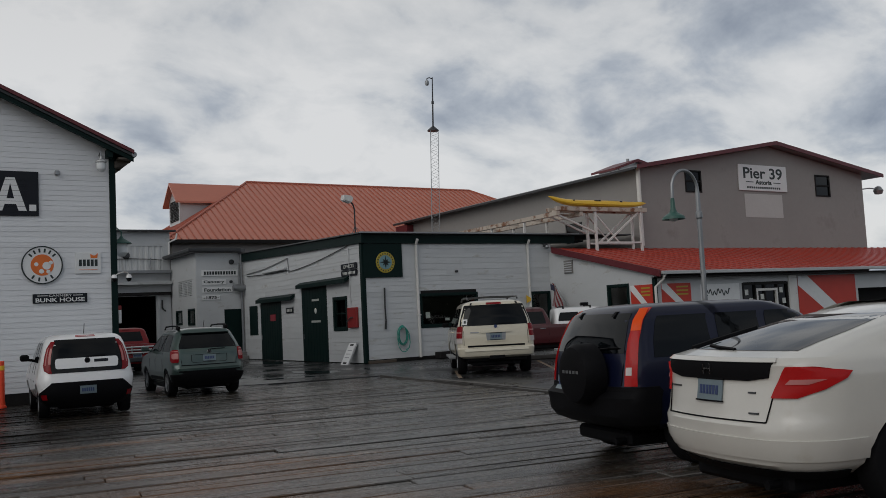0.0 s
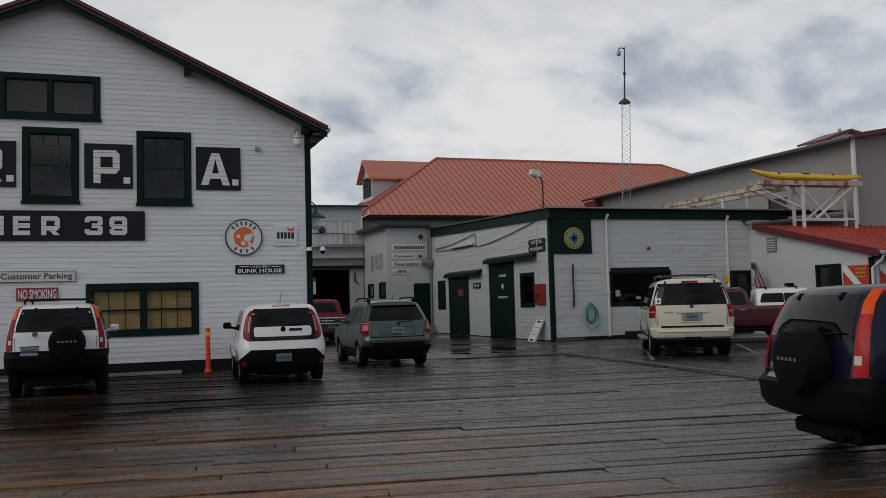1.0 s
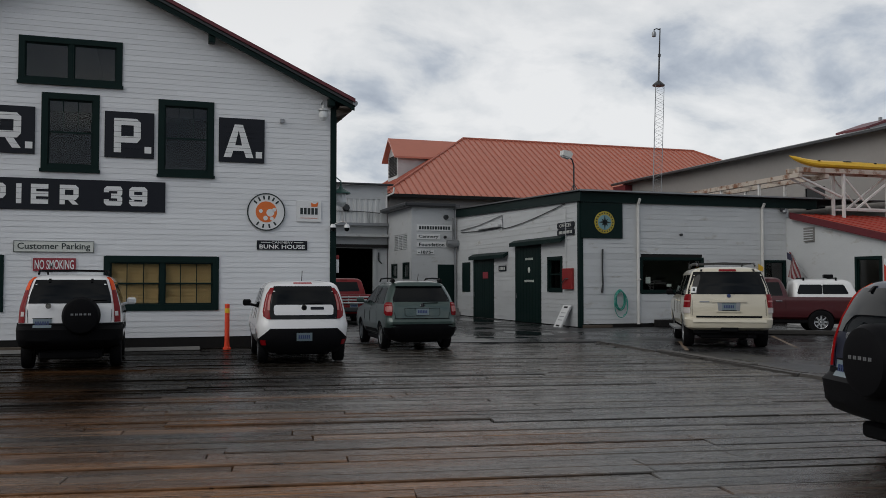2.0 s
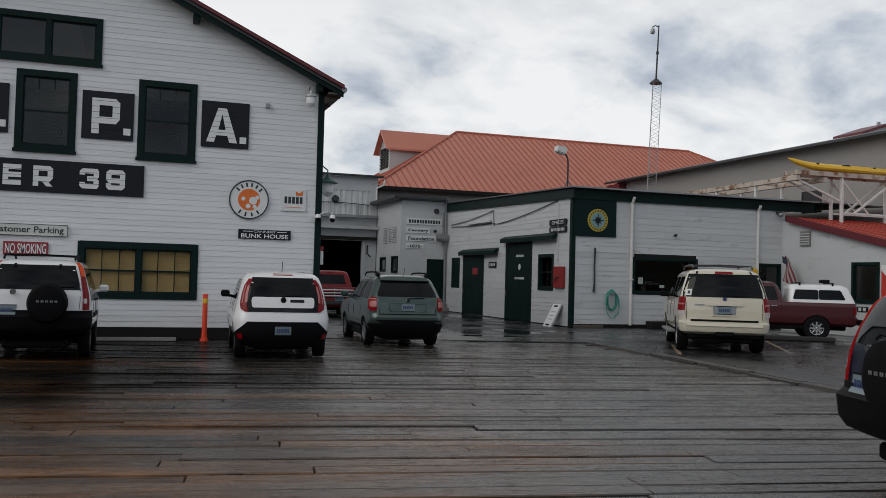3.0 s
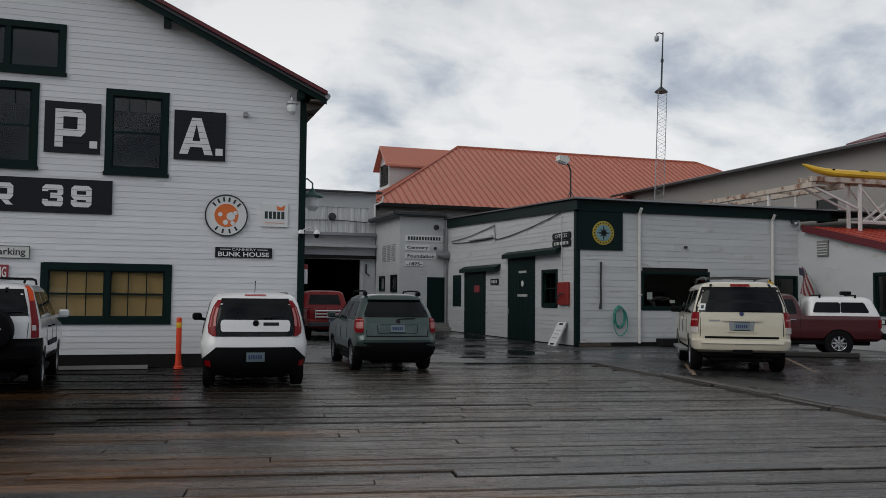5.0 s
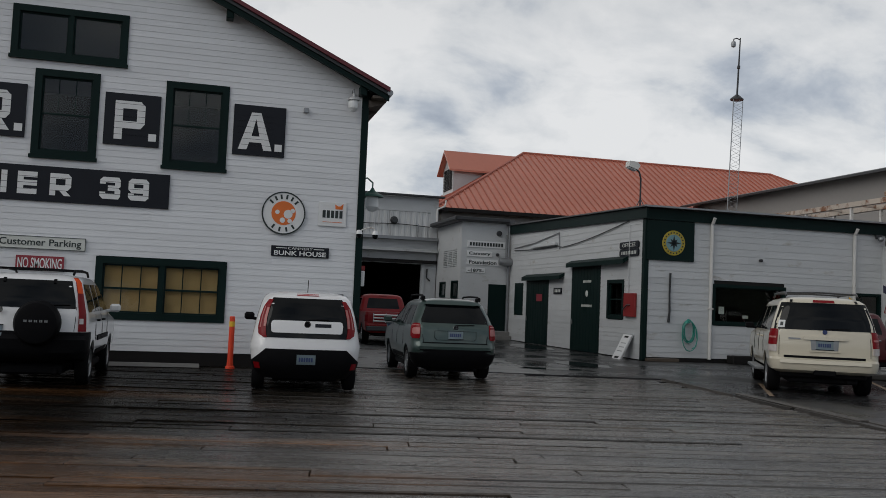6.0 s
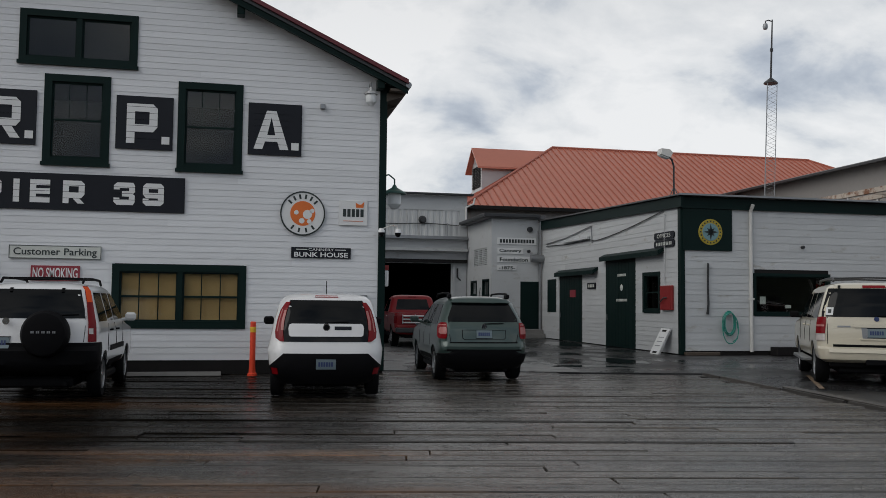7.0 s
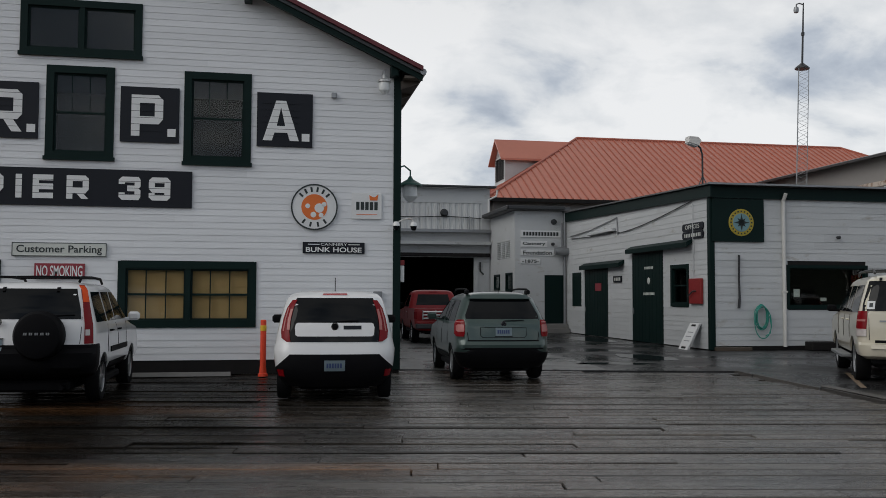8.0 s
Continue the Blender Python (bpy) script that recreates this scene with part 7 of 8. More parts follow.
    for a, b in ((0.75, 1.1), (1.18, 1.95), (2.03, 2.75)):
        for g in sh.sides([(1.06, a, b + (0.2 if b > 2.5 else 0)), (1.46, a + 0.02, b - (0.15 if b > 2.5 else 0))], 0.006):
            part("side_window", g, "car_glass", t)
    for y in (1.14, 1.99, 2.95):
        for s in (1, -1):
            g = Geo()
            g.tube([sh.point(s * sh.side_p(z, y), z, 0.002) for z in (0.4, 0.7, 0.9, 1.04)], 0.005, 4)
            part("door_gap", g, "black_plastic", t)
    plate_part(t, sh, 0.53, 0, 0.028)
    mirrors(t, sh, 1.08, 2.72, "black_plastic")
    g = Geo()
    g.tube([(0, 0.62, 1.59), (0, 0.50, 1.80)], 0.007, 5)
    part("aerial", g, "black_plastic", t)
    wiper(t, sh, 1.155, 0.0, 0.36)
    wheels(t, ax, 0.325, 0.89, 0.21, 5)
    underbody(t, 0.88, 0.3, 3.8, 0.15, 0.30)
    return t


def make_green_suv(loc, rz):
    """A dark green estate-like sport utility car."""
    t = thing("suv", "dark green sport utility car with roof rails on wet deck", "car", loc, rz)
    sh = Shell([(0.28, 0.16, 4.3, 0.74, 0.15), (0.38, 0.05, 4.48, 0.84, 0.2), (0.55, 0.0, 4.56, 0.885, 0.24), (0.70, 0.0, 4.58, 0.895, 0.24), (0.76, 0.06, 4.55, 0.895, 0.22), (0.95, 0.08, 4.3, 0.895, 0.22), (1.03, 0.09, 3.75, 0.885, 0.22),
                (1.08, 0.10, 3.45, 0.875, 0.22), (1.12, 0.12, 3.3, 0.86, 0.2), (1.3, 0.23, 3.0, 0.80, 0.2), (1.5, 0.38, 2.6, 0.72, 0.18), (1.58, 0.44, 2.42, 0.68, 0.2), (1.64, 0.5, 2.25, 0.6, 0.2), (1.675, 0.6, 2.05, 0.48, 0.2), (1.69, 0.85, 1.8, 0.3, 0.15)], 0.08)
    ax = (0.92, 3.55)
    part("body", cut_wheels(sh.geo(), ax, 0.38, 0.89, "body"), "paint_green", t)
    part("lower_bumper", sh.patch([(0.26, -0.9, 0.9), (0.36, -1.05, 1.05), (0.55, -1.1, 1.1), (0.62, -0.78, 0.78)], 0.018, -0.02, 46), "black_plastic", t)
    part("rear_window", sh.patch([(1.18, -0.70, 0.70), (1.25, -0.70, 0.70), (1.54, -0.57, 0.57)], 0.006, -0.01, 14), "car_glass", t)
    part("spoiler", sh.patch([(1.56, -0.60, 0.60), (1.63, -0.50, 0.50)], 0.07, -0.02, 12), "paint_green", t)
    part("plate_recess", sh.patch([(0.83, -0.40, 0.40), (0.87, -0.44, 0.44), (1.02, -0.44, 0.44)], 0.005, -0.01, 10), "black_plastic", t)
    part("recess_panel", sh.patch([(0.838, -0.39, 0.39), (0.872, -0.428, 0.428), (1.014, -0.428, 0.428)], 0.008, -0.01, 10), "paint_green", t)
    for s in (1, -1):
        g = Geo()
        g.tube([sh.point(s * q, z, 0.001) for q, z in ((0.66, 0.78), (0.68, 0.9), (0.70, 1.17))], 0.007, 4)
        part("shut_line", g, "black_plastic", t)
    part("bumper_gap", sh.patch([(0.765, -0.68, 0.68), (0.785, -0.68, 0.68)], 0.005, -0.02, 12), "black_plastic", t)
    part("chrome_bar", sh.patch([(1.025, -0.36, 0.36), (1.05, -0.36, 0.36)], 0.02, -0.005, 10), "paint_green", t)
    for s in (1, -1):
        lm = part("tail_lamp", sh.patch([(0.85, s * 0.75, s * 0.90), (0.90, s * 0.73, s * 0.96), (1.08, s * 0.725, s * 0.98), (1.13, s * 0.725, s * 0.95), (1.165, s * 0.735, s * 0.86)], 0.02, -0.01, 10), "tail_red", t)
        part("reverse_light", sh.patch([(0.94, s * 0.745, s * 0.86), (0.965, s * 0.735, s * 0.90), (1.05, s * 0.735, s * 0.90), (1.075, s * 0.745, s * 0.86)], 0.024, 0.01, 5), "tail_pink", lm)
        part("lamp_outline", sh.patch([(1.115, s * 0.74, s * 0.92), (1.13, s * 0.74, s * 0.92)], 0.024, 0.01, 5), "tail_pink", lm)
    plate_part(t, sh, 0.94, 0, 0.014)
    g = Geo()
    g.lathe([(0.0, -0.012), (0.05, -0.012), (0.055, 0.0), (0.0, 0.0)], (0, 0.088, 1.085), 1, 16)
    part("badge", g, "chrome", t)
    for a, b in ((0.62, 1.2), (1.30, 2.1), (2.18, 3.0)):
        for g in sh.sides([(1.12, a - 0.1 if a < 1 else a, b + (0.2 if b > 2.5 else 0)), (1.52, a + 0.05, b - (0.25 if b > 2.5 else 0))], 0.006):
            part("side_window", g, "car_glass", t)
    for y in (1.25, 2.14, 3.1):
        for s in (1, -1):
            g = Geo()
            g.tube([sh.point(s * sh.side_p(z, y), z, 0.002) for z in (0.42, 0.7, 0.9, 1.08)], 0.005, 4)
            part("door_gap", g, "black_plastic", t)
    for g in sh.sides([(0.34, 1.35, 3.1), (0.48, 1.35, 3.1)], 0.010):
        part("sill", g, "black_plastic", t)
    mirrors(t, sh, 1.12, 2.95, "paint_green")
    rails(t, sh, 0.65, 2.3, 1.74, 0.60)
    for s in (1, -1):
        g = Geo()
        g.box(s * 0.60 - 0.035, s * 0.60 + 0.035, 0.62, 0.86, 1.64, 1.73, 0.02)
        part("rail_foot", g, "black_plastic", t)
    g = Geo()
    g.tube([(0.02, 0.72, 1.68), (0.02, 0.60, 1.86)], 0.006, 5)
    part("aerial", g, "black_plastic", t)
    part("wheel_arch_trim", sh.patch([(0.62, -0.74, 0.74), (0.645, -0.74, 0.74)], 0.024, -0.01, 16), "black_plastic", t)
    wiper(t, sh, 1.14, 0.0, 0.4)
    wheels(t, ax, 0.345, 0.89, 0.225, 5)
    underbody(t, 0.88, 0.3, 4.2)
    return t


def make_large_suv(loc, rz):
    """A full-size cream sport utility car."""
    t = thing("suv", "large cream sport utility car parked on the asphalt", "car", loc, rz)
    sh = Shell([(0.44, 0.14, 5.0, 0.86, 0.12), (0.50, 0.03, 5.15, 0.96, 0.16), (0.58, 0.0, 5.2, 0.99, 0.2), (0.69, 0.0, 5.22, 1.0, 0.2), (0.73, 0.10, 5.2, 1.0, 0.18), (1.0, 0.11, 5.15, 1.0, 0.18), (1.12, 0.12, 4.9, 0.99, 0.18),
                (1.18, 0.125, 4.2, 0.985, 0.18), (1.24, 0.13, 3.95, 0.97, 0.18), (1.5, 0.19, 3.6, 0.90, 0.17), (1.72, 0.27, 3.2, 0.83, 0.17), (1.82, 0.32, 3.0, 0.79, 0.18), (1.88, 0.40, 2.85, 0.71, 0.2), (1.92, 0.55, 2.6, 0.58, 0.2), (1.935, 0.8, 2.3, 0.4, 0.2)], 0.06)
    ax = (1.10, 4.15)
    part("body", cut_wheels(sh.geo(), ax, 0.44, 0.99, "body"), "paint_cream", t)
    part("bumper_step", sh.patch([(0.63, -0.82, 0.82), (0.70, -0.82, 0.82)], 0.03, -0.02, 16), "paint_cream", t)
    g = Geo()
    g.box(-0.20, 0.20, 0.02, 0.35, 0.40, 0.52, 0.02)
    g.box(-0.78, 0.78, 0.22, 0.45, 0.34, 0.50, 0.03)
    part("tow_hitch", g, "black_plastic", t)
    part("bumper_gap", sh.patch([(0.73, -0.74, 0.74), (0.775, -0.74, 0.74)], 0.008, -0.02, 12), "black_plastic", t)
    part("rear_window", sh.patch([(1.28, -0.93, 0.93), (1.40, -0.92, 0.92), (1.81, -0.79, 0.79)], 0.007, -0.01, 16), "car_glass", t)
    st = part("sticker", sh.patch([(1.315, -0.85, -0.73), (1.455, -0.83, -0.71)], 0.011, 0.0, 2), "sign_white", t)
    part("mark", sh.patch([(1.35, -0.81, -0.76), (1.42, -0.80, -0.75)], 0.014, 0.006, 1), "sign_text", st)
    part("brake_light", sh.patch([(1.82, -0.20, 0.20), (1.87, -0.19, 0.19)], 0.012, -0.01, 6), "tail_red", t)
    for s in (1, -1):
        part("tail_lamp", sh.patch([(0.97, s * 0.87, s * 1.09), (1.28, s * 0.84, s * 1.04)], 0.016, -0.01, 8), "tail_red", t)
        ob = part("lamp_base", sh.patch([(0.84, s * 0.87, s * 1.10), (0.965, s * 0.87, s * 1.09)], 0.022, -0.01, 8), "tail_clear", t, "pale lower lamp block")
        part("washer_nub", sh.patch([(1.82, s * 0.60 - 0.02, s * 0.60 + 0.02), (1.87, s * 0.58 - 0.02, s * 0.58 + 0.02)], 0.03, -0.01, 2), "black_plastic", t)
        part("lamp_stripe", sh.patch([(1.10, s * 0.88, s * 1.05), (1.135, s * 0.875, s * 1.045)], 0.020, 0.0, 6), "tail_pink", ob)
        g = Geo()
        g.tube([sh.point(s * q, z, 0.001) for q, z in ((0.83, 0.78), (0.83, 1.0), (0.82, 1.30))], 0.007, 4)
        part("shut_line", g, "black_plastic", t)
    part("chrome_bar", sh.patch([(1.09, -0.38, 0.38), (1.11, -0.40, 0.40), (1.155, -0.38, 0.38)], 0.035, -0.005, 12), "paint_cream", t)
    part("plate_pocket", sh.patch([(0.89, -0.24, 0.24), (1.088, -0.26, 0.26)], 0.005, -0.01, 8), "galv", t)
    part("pocket_lip", sh.patch([(0.86, -0.28, 0.28), (0.885, -0.28, 0.28)], 0.025, -0.005, 8), "paint_cream", t)
    g = Geo()
    g.lathe([(0.0, -0.012), (0.042, -0.012), (0.045, 0.0), (0.0, 0.0)], (0, 0.120, 1.245), 1, 16)
    part("badge", g, "plate_ink", t)
    part("name_badge", sh.patch([(1.09, -0.66, -0.44), (1.12, -0.66, -0.44)], 0.012, 0.0, 4), "galv", t)
    plate_part(t, sh, 0.99, 0, 0.014, 0.31, 0.16)
    for a, b in ((0.48, 1.42), (1.52, 2.42), (2.52, 3.5)):
        for g in sh.sides([(1.25, a - 0.08 if a < 1 else a, b + (0.15 if b > 3 else 0)), (1.74, a + 0.04, b - (0.30 if b > 3 else 0))], 0.006):
            part("side_window", g, "car_glass", t)
    for y in (1.47, 2.47, 3.6):
        for s in (1, -1):
            g = Geo()
            g.tube([sh.point(s * sh.side_p(z, y), z, 0.002) for z in (0.5, 0.8, 1.0, 1.2)], 0.006, 4)
            part("door_gap", g, "black_plastic", t)
    for s in (1, -1):
        g = Geo()
        g.box(s * 1.0 - 0.14, s * 1.0 + 0.06, 1.65, 3.6, 0.38, 0.45, 0.015)
        part("running_board", g, "galv", t)
    for y in (1.62, 2.62):
        for s in (1, -1):
            g = Geo()
            g.tube([sh.point(s * sh.side_p(1.1, y + q), 1.1, o) for q, o in ((0, 0.0), (0.03, 0.035), (0.17, 0.035), (0.20, 0.0))], 0.016, 6)
            part("door_handle", g, "paint_cream", t)
    mirrors(t, sh, 1.24, 3.45, "black_plastic")
    rails(t, sh, 0.6, 2.8, 2.01, 0.66, "dark_metal", 0.022)
    for y in (1.0, 2.3):
        g = Geo()
        g.tube([(-0.66, y, 2.01), (0, y, 2.03), (0.66, y, 2.01)], 0.018, 6)
        part("cross_bar", g, "dark_metal", t)
    wiper(t, sh, 1.30, 0.0, 0.45)
    wheels(t, ax, 0.40, 0.99, 0.26, 6)
    underbody(t, 0.98, 0.3, 4.9, 0.22, 0.42)
    return t


def make_fastback(loc, rz):
    """A large pearl-white fastback with a dark tailgate band."""
    t = thing("fastback_car", "pearl white fastback car with dirty rear bumper", "car", loc, rz)
    sh = Shell([(0.30, 0.20, 4.7, 0.74, 0.2), (0.38, 0.07, 4.88, 0.86, 0.3), (0.52, 0.01, 4.96, 0.93, 0.36), (0.66, 0.0, 4.98, 0.945, 0.38), (0.71, 0.03, 4.95, 0.945, 0.38), (0.92, 0.07, 4.7, 0.945, 0.38), (1.00, 0.08, 4.4, 0.94, 0.38), (1.10, 0.06, 4.0, 0.925, 0.38), (1.15, 0.10, 3.75, 0.90, 0.36),
                (1.18, 0.24, 3.6, 0.865, 0.34), (1.245, 0.52, 3.4, 0.82, 0.32), (1.315, 0.86, 3.2, 0.77, 0.30), (1.395, 1.25, 2.95, 0.71, 0.28), (1.455, 1.62, 2.75, 0.65, 0.28), (1.50, 1.95, 2.6, 0.55, 0.25), (1.525, 2.15, 2.45, 0.4, 0.15)], 0.16)
    ax = (1.14, 3.92)
    part("body", cut_wheels(sh.geo(), ax, 0.40, 0.94, "body"), "paint_pearl", t)
    part("lower_bumper", sh.patch([(0.28, -0.95, 0.95), (0.34, -1.05, 1.05)], 0.03, -0.04, 30), "black_plastic", t)
    part("bumper_step", sh.patch([(0.42, -1.3, 1.3), (0.50, -1.34, 1.34), (0.575, -1.34, 1.34)], 0.014, -0.02, 30), "paint_pearl", t, "dirty lower bumper")
    for s in (1, -1):
        g = Geo()
        g.tube([sh.point(s * q, z, 0.001) for q, z in ((0.60, 0.695), (0.62, 0.80), (0.64, 0.90), (0.70, 1.0))], 0.006, 5)
        part("shut_line", g, "black_plastic", t)
    part("bumper_line", sh.patch([(0.69, -0.60, 0.60), (0.70, -0.60, 0.60)], 0.006, -0.02, 14), "black_plastic", t)
    bd = part("tailgate_band", sh.patch([(0.985, -0.42, 0.42), (1.01, -0.60, 0.60), (1.12, -0.64, 0.64)], 0.014, -0.01, 16), "black_plastic", t, "dark tailgate band")
    g = Geo()
    for x in (-0.05, 0.035):
        g.box(x, x + 0.015, -0.014, 0.02, 0.965, 1.045)
    g.box(-0.036, 0.036, -0.013, 0.02, 1.0, 1.012)
    ob = part("badge", g, "chrome", bd)
    ob.location = (0, 0.05, 0.06)
    part("spoiler_lip", sh.patch([(1.125, -0.66, 0.66), (1.155, -0.64, 0.64)], 0.03, -0.03, 16), "paint_pearl", t)
    part("rear_window", sh.patch([(1.195, -0.64, 0.64), (1.315, -0.59, 0.59), (1.43, -0.50, 0.50)], 0.014, -0.03, 14), "car_glass", t)
    for s in (1, -1):
        lm = part("tail_lamp", sh.patch([(0.87, s * 0.63, s * 0.80), (0.93, s * 0.65, s * 0.96), (1.0, s * 0.68, s * 1.10), (1.05, s * 0.705, s * 1.16), (1.09, s * 0.73, s * 0.90)], 0.018, -0.01, 12), "tail_bright", t)
        part("reverse_light", sh.patch([(0.965, s * 0.72, s * 0.86), (1.0, s * 0.75, s * 0.97)], 0.022, 0.01, 8), "tail_pink", lm)
    for a, b, ta, tb in ((1.25, 1.75, 1.62, 1.80), (1.84, 2.6, 1.88, 2.55), (2.68, 3.35, 2.63, 2.85)):
        for g in sh.sides([(1.19, a, b), (1.40, ta, tb)], 0.006):
            w = part("side_window", g, "car_glass", t)
    for s in (1, -1):
        g = Geo()
        g.tube([sh.point(s * sh.side_p(z, y), z, 0.008) for z, y in ((1.18, 3.3), (1.175, 2.2), (1.19, 1.22), (1.30, 1.45), (1.41, 1.72), (1.435, 2.2), (1.42, 2.8))], 0.009, 5)
        part("window_chrome", g, "chrome", t)
    for y in (1.8, 2.64, 3.55):
        for s in (1, -1):
            g = Geo()
            g.tube([sh.point(s * sh.side_p(z, y), z, 0.002) for z in (0.45, 0.7, 0.9, 1.06)], 0.005, 4)
            part("door_gap", g, "black_plastic", t)
    plate_part(t, sh, 0.905, 0, 0.016, 0.31, 0.155)
    part("name_badge", sh.patch([(0.905, -0.60, -0.44), (0.917, -0.60, -0.44)], 0.010, 0.0, 4), "dark_metal", t)
    part("name_badge", sh.patch([(0.895, 0.42, 0.49), (0.907, 0.42, 0.49)], 0.010, 0.0, 3), "dark_metal", t)
    part("name_badge", sh.patch([(0.748, 0.44, 0.53), (0.76, 0.44, 0.53)], 0.010, 0.0, 3), "dark_metal", t)
    g = Geo()
    g.tube([sh.point(-0.64 + 0.12 * f, 1.195 + 0.235 * f, 0.022) for f in (0.0, 0.2, 0.4, 0.6)], 0.022, 6)
    part("window_seal", g, "black_plastic", t)
    g = Geo()
    g.tube([sh.point(0.05, 1.20, 0.03), sh.point(-0.2, 1.21, 0.035), sh.point(-0.42, 1.22, 0.03)], 0.014, 6)
    part("rear_wiper", g, "black_plastic", t)
    mirrors(t, sh, 1.08, 3.2, "paint_pearl")
    wheels(t, ax, 0.36, 0.94, 0.23, 10)
    underbody(t, 0.92, 0.30, 4.6, 0.14, 0.36)
    return t


def make_pickup(loc, rz, label, canopy):
    """A red pickup; canopy puts a white cap on its bed, else its tailgate carries chrome bars."""
    t = thing("pickup_truck", label, "truck", loc, rz)
    paint = "paint_red" if canopy else "paint_bright_red"
    sh = Shell([(0.42, 0.12, 4.9, 0.74, 0.1), (0.50, 0.02, 5.05, 0.85, 0.14), (0.66, 0.0, 5.1, 0.88, 0.14), (0.72, 0.06, 5.1, 0.885, 0.10), (1.0, 0.06, 5.0, 0.885, 0.10), (1.06, 0.065, 4.2, 0.88, 0.10), (1.10, 0.07, 3.75, 0.86, 0.10)], 0.03)
    ax = (1.15, 4.05)
    part("body", cut_wheels(sh.geo(), ax, 0.40, 0.88, "body"), paint, t)
    cab = Shell([(1.09, 2.0, 3.85, 0.855, 0.12), (1.25, 2.05, 3.62, 0.82, 0.12), (1.55, 2.18, 3.2, 0.74, 0.12), (1.63, 2.24, 3.05, 0.70, 0.14), (1.68, 2.34, 2.9, 0.60, 0.16), (1.70, 2.5, 2.75, 0.4, 0.12)], 0.03)
    part("cab", cab.geo(), paint, t)
    part("rear_window", cab.patch([(1.20, -0.60, 0.60), (1.55, -0.52, 0.52)], 0.006, -0.01, 8), "car_glass", t)
    for g in cab.sides([(1.14, 2.18, 3.45), (1.54, 2.28, 3.02)], 0.006):
        part("side_window", g, "car_glass", t)
    if canopy:
        cp = Shell([(1.10, 0.08, 1.96, 0.855, 0.10), (1.2, 0.12, 1.96, 0.84, 0.10), (1.52, 0.26, 1.94, 0.76, 0.12), (1.58, 0.32, 1.92, 0.70, 0.14), (1.62, 0.42, 1.86, 0.58, 0.14), (1.635, 0.6, 1.7, 0.4, 0.1)], 0.03)
        cap = part("canopy", cp.geo(), "paint_white", t, "white fibreglass bed canopy")
        for ya, yb, yc, yd in ((0.36, 1.155, 0.46, 1.155), (1.165, 1.86, 1.165, 1.80)):
            for g in cp.sides([(1.19, ya + 0.02, yb - 0.02), (1.22, ya, yb), (1.43, yc, yd), (1.47, yc + 0.04, yd - 0.03)], 0.006):
                part("canopy_window", g, "car_glass", cap)
        for y in (0.7, 1.6):
            g = Geo()
            g.tube([(-0.72, y, 1.66), (0.72, y, 1.66)], 0.02, 6)
            for s in (1, -1):
                g.tube([(s * 0.66, y, 1.56), (s * 0.66, y, 1.67)], 0.03, 6)
            part("roof_bar", g, "black_plastic", cap)
        g = Geo()
        g.box(0.40, 0.72, 0.58, 0.84, 1.67, 1.78, 0.02)
        part("clamp", g, "black_plastic", cap)
    else:
        g = Geo()
        for z in (0.80, 0.90, 1.0):
            g.tube([(-0.62, -0.04, z), (0.62, -0.04, z)], 0.03, 6)
        for x in (-0.62, -0.2, 0.2, 0.62):
            g.tube([(x, -0.03, 0.76), (x, -0.03, 1.06)], 0.022, 6)
        part("tailgate_bars", g, "chrome", t, "chrome tailgate bars")
        part("brake_light", cab.patch([(1.62, -0.14, 0.14), (1.65, -0.14, 0.14)], 0.012, -0.01, 4), "tail_red", t)
    for s in (1, -1):
        part("tail_lamp", sh.patch([(0.78, s * 0.80, s * 0.92), (1.0, s * 0.80, s * 0.92)], 0.014, -0.01, 4), "tail_red", t)
    g = Geo()
    g.box(-0.86, 0.86, -0.10, 0.05, 0.48, 0.64, 0.03)
    part("rear_bumper", g, "dark_metal" if not canopy else "black_plastic", t)
    plate_part(t, sh, 0.70, 0, 0.05)
    for y in (2.10, 3.30):
        for s in (1, -1):
            g = Geo()
            g.tube([sh.point(s * sh.side_p(z, y), z, 0.002) for z in (0.5, 0.8, 1.05)], 0.006, 4)
            part("door_gap", g, "black_plastic", t)
    for s in (1, -1):
        g = Geo()
        g.tube([sh.point(s * sh.side_p(0.98, 2.2 + q), 0.98, o) for q, o in ((0, 0.0), (0.03, 0.03), (0.15, 0.03), (0.18, 0.0))], 0.014, 6)
        part("door_handle", g, "chrome", t)
    mirrors(t, cab, 1.15, 3.4, "black_plastic")
    wheels(t, ax, 0.365, 0.885, 0.25, 8, "chrome", 0.84)
    underbody(t, 0.86, 0.3, 4.8, 0.28, 0.46)
    return t


make_wagon((-2.48, 14.66, 0.0), 0, "paint_white", "white compact four-wheel-drive wagon with black bumper", "black_plastic").scale = (1.02, 1.03, 1.07)
make_hatchback((1.87, 14.72, 0.0), -3.5).scale = (1.0, 1.0, 1.045)
make_green_suv((5.19, 17.40, 0.0), -3)
make_large_suv((12.36, 15.32, 0.012), -29).scale = (1.05, 1.05, 1.05)
make_wagon((4.84, 3.17, 0.0), -101, "paint_blue", "dark navy four-wheel-drive wagon with black spare cover", "black_plastic")
make_fastback((4.08, 0.67, 0.0), -101).scale = (1.0, 1.0, 1.045)
make_pickup((20.60, 19.95, 0.012), 58, "dark red pickup with white canopy and roof bars", True).scale = (1.07, 1.07, 1.07)
make_pickup((6.42, 30.4, 0.0165), -2, "red pickup with chrome tailgate bars by the shed", False).scale = (1.03, 1.0, 1.07)
g = Geo()
g.box(-1.3, 1.3, -0.10, 0.10, 0, 0.15, 0.03)
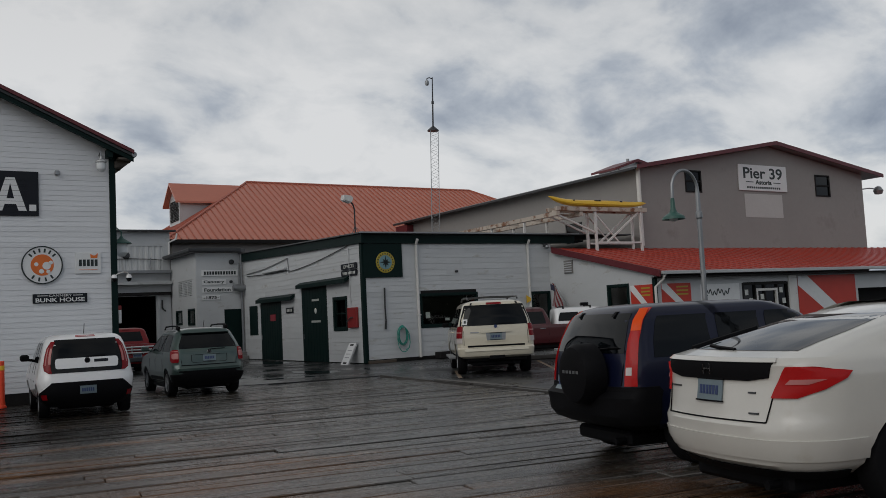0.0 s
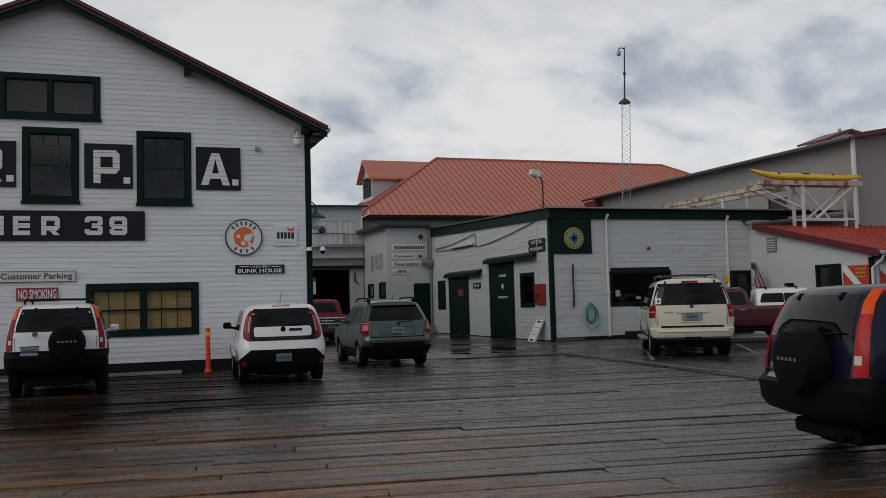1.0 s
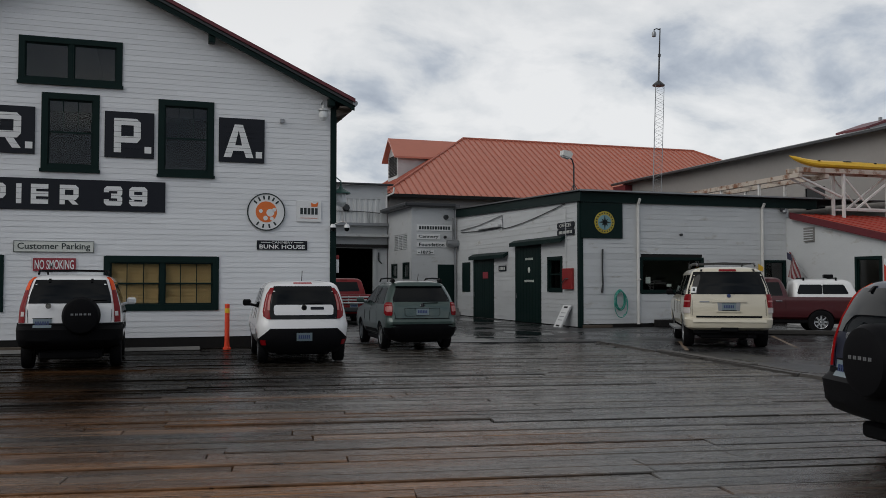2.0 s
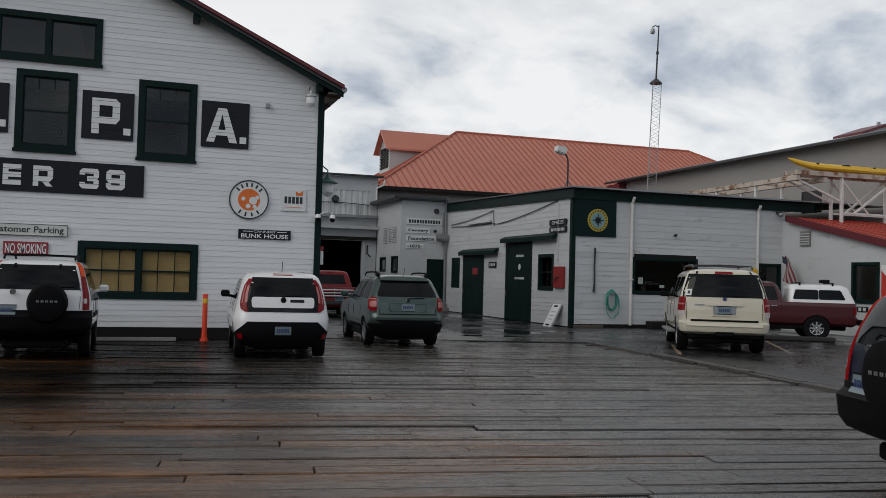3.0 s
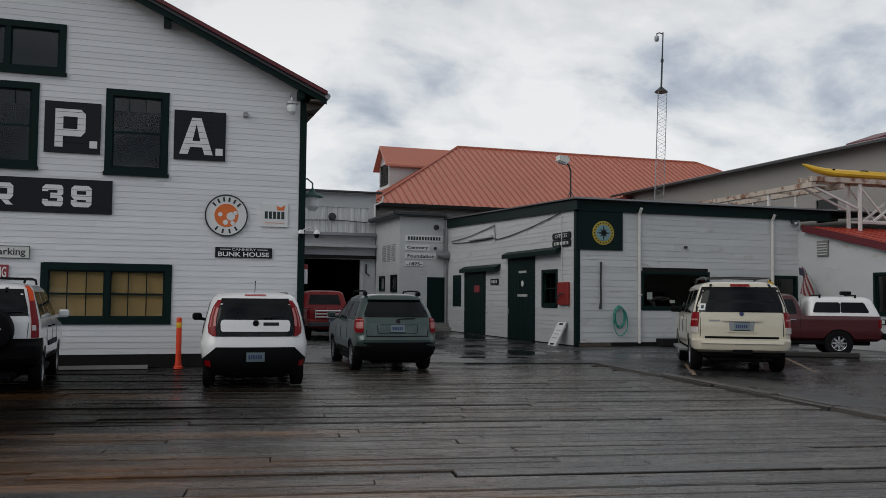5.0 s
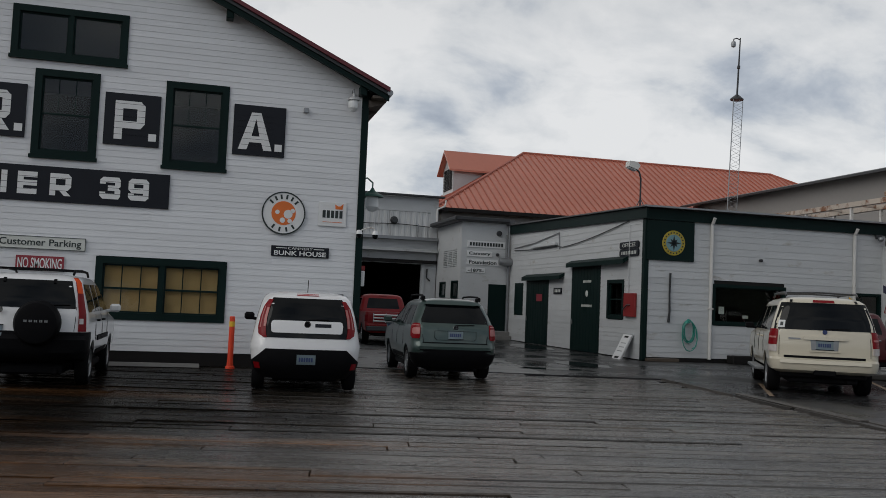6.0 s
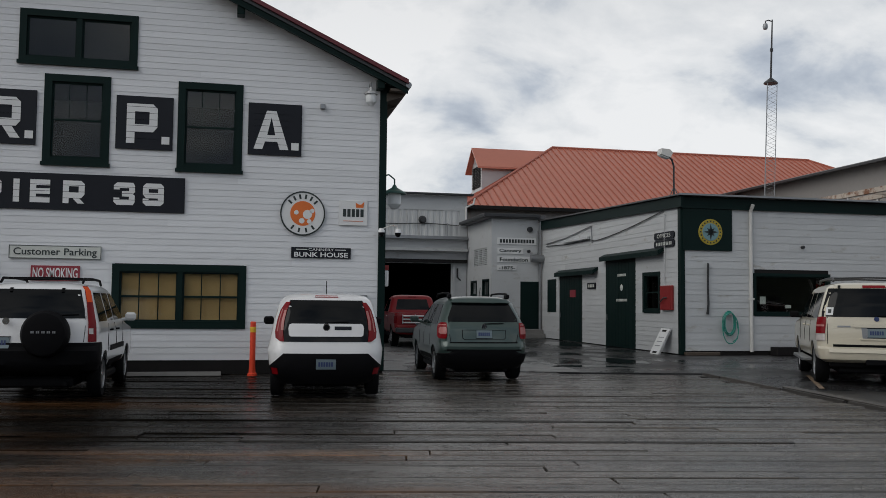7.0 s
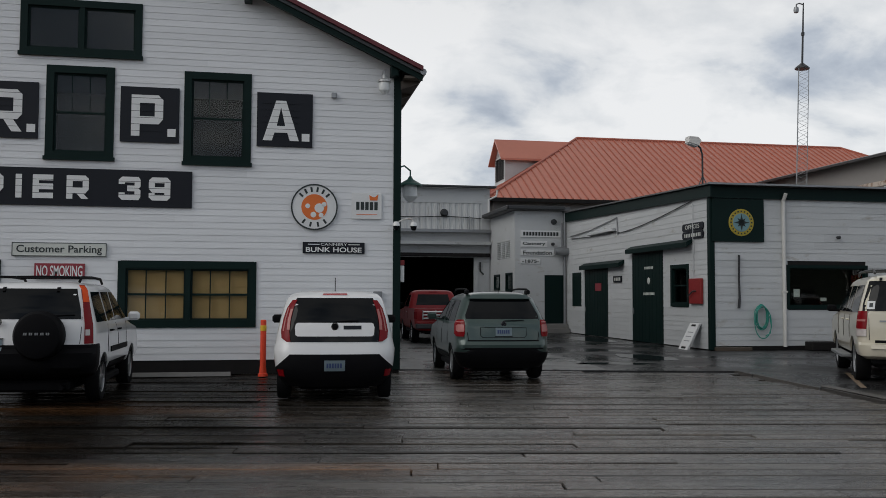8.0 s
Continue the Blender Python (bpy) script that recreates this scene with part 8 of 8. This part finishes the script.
ob = single("wheel_stop", g, "wet_timber", "dark timber wheel stop beside the red pickup", "wheel stop", "", "wheel stops")
ob.matrix_basis = pose(18.1, 19.88, 0.012, 0, 0, -32)


# ---- deck planks, each a piece of its own, the far and outer ones joined ----
deck = Geo()
deck.add([(-40, -30, -0.075), (near_r[0], -30, -0.075), (corner[0], corner[1], -0.075), (-40, edge_far(-40), -0.075)], [(0, 1, 2, 3)])
deck_ob = single("deck", deck, "dark_base", "wet worn timber plank deck", "deck", "structure")
rng = random.Random(11)
PW = 0.295
far_g = Geo()
for r in range(-60, 92):
    b0 = r * PW
    off = rng.uniform(0, 5)
    a = -34.0 - off
    while a < 16:
        ln = rng.choice((3.66, 4.88, 4.88, 6.1)) + rng.uniform(-0.3, 0.3)
        a0, a1 = a, a + ln
        a = a1
        w0, w1 = b0 + 0.004 + rng.uniform(0, 0.010), b0 + PW - 0.005 - rng.uniform(0, 1) ** 3 * 0.034

        def world_xy(p, q):
            return dc * p - ds * q, ds * p + dc * q
        mid = world_xy((a0 + a1) / 2, (w0 + w1) / 2)
        # trim at the asphalt side and at the far end
        for _ in range(20):
            x, y = world_xy(a1, w0)
            if x > edge_right(y) - 0.06 or y > 60:
                a1 -= max(0.02, (x - edge_right(y) + 0.06))
            else:
                break
        if a1 - a0 < 0.3:
            continue
        e0, e1 = world_xy(a0, w1), world_xy(a1, w1)
        if e0[1] > edge_far(e0[0]) + 0.02 or e1[1] > edge_far(e1[0]) + 0.02:
            continue
        if mid[0] < -26 or mid[1] < -9:
            continue
        zt = -0.020 * rng.random() ** 2
        sag = rng.uniform(-0.007, 0.005)
        cut = rng.uniform(-0.018, 0.018)
        cup = rng.uniform(-0.0035, 0.0035)
        near = -7.5 < mid[0] < 10.5 and 0.5 < mid[1] < 21
        g = Geo() if near else far_g
        c = rng.uniform(0.007, 0.014)
        pts = []
        for p, q, z in ((a0 + 0.004, w0, -0.05), (a1 - 0.004, w0, -0.05), (a1 - 0.004 + cut, w1, -0.05), (a0 + 0.004, w1, -0.05),
                        (a0 + 0.004, w0, zt - c), (a1 - 0.004, w0, zt - c + sag), (a1 - 0.004 + cut, w1, zt - c + sag), (a0 + 0.004, w1, zt - c),
                        (a0 + 0.010, w0 + c, zt + cup), (a1 - 0.010, w0 + c, zt + sag + cup), (a1 - 0.010 + cut, w1 - c, zt + sag - cup), (a0 + 0.010, w1 - c, zt - cup)):
            x, y = world_xy(p, q)
            pts.append((x, y, z))
        g.add(pts, [(0, 4, 5, 1), (1, 5, 6, 2), (2, 6, 7, 3), (3, 7, 4, 0), (4, 8, 9, 5), (5, 9, 10, 6), (6, 10, 11, 7), (7, 11, 8, 4), (8, 11, 10, 9)])
        if near:
            me = bpy.data.meshes.new("plank")
            me.from_pydata(g.v, [], g.f)
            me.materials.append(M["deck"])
            pl = new("plank", me)
            pl.parent = deck_ob
me = bpy.data.meshes.new("outer_planks")
me.from_pydata(far_g.v, [], far_g.f)
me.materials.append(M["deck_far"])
ob = new("outer_planks", me)
ob.parent = deck_ob
ob["kind"] = "stuff"
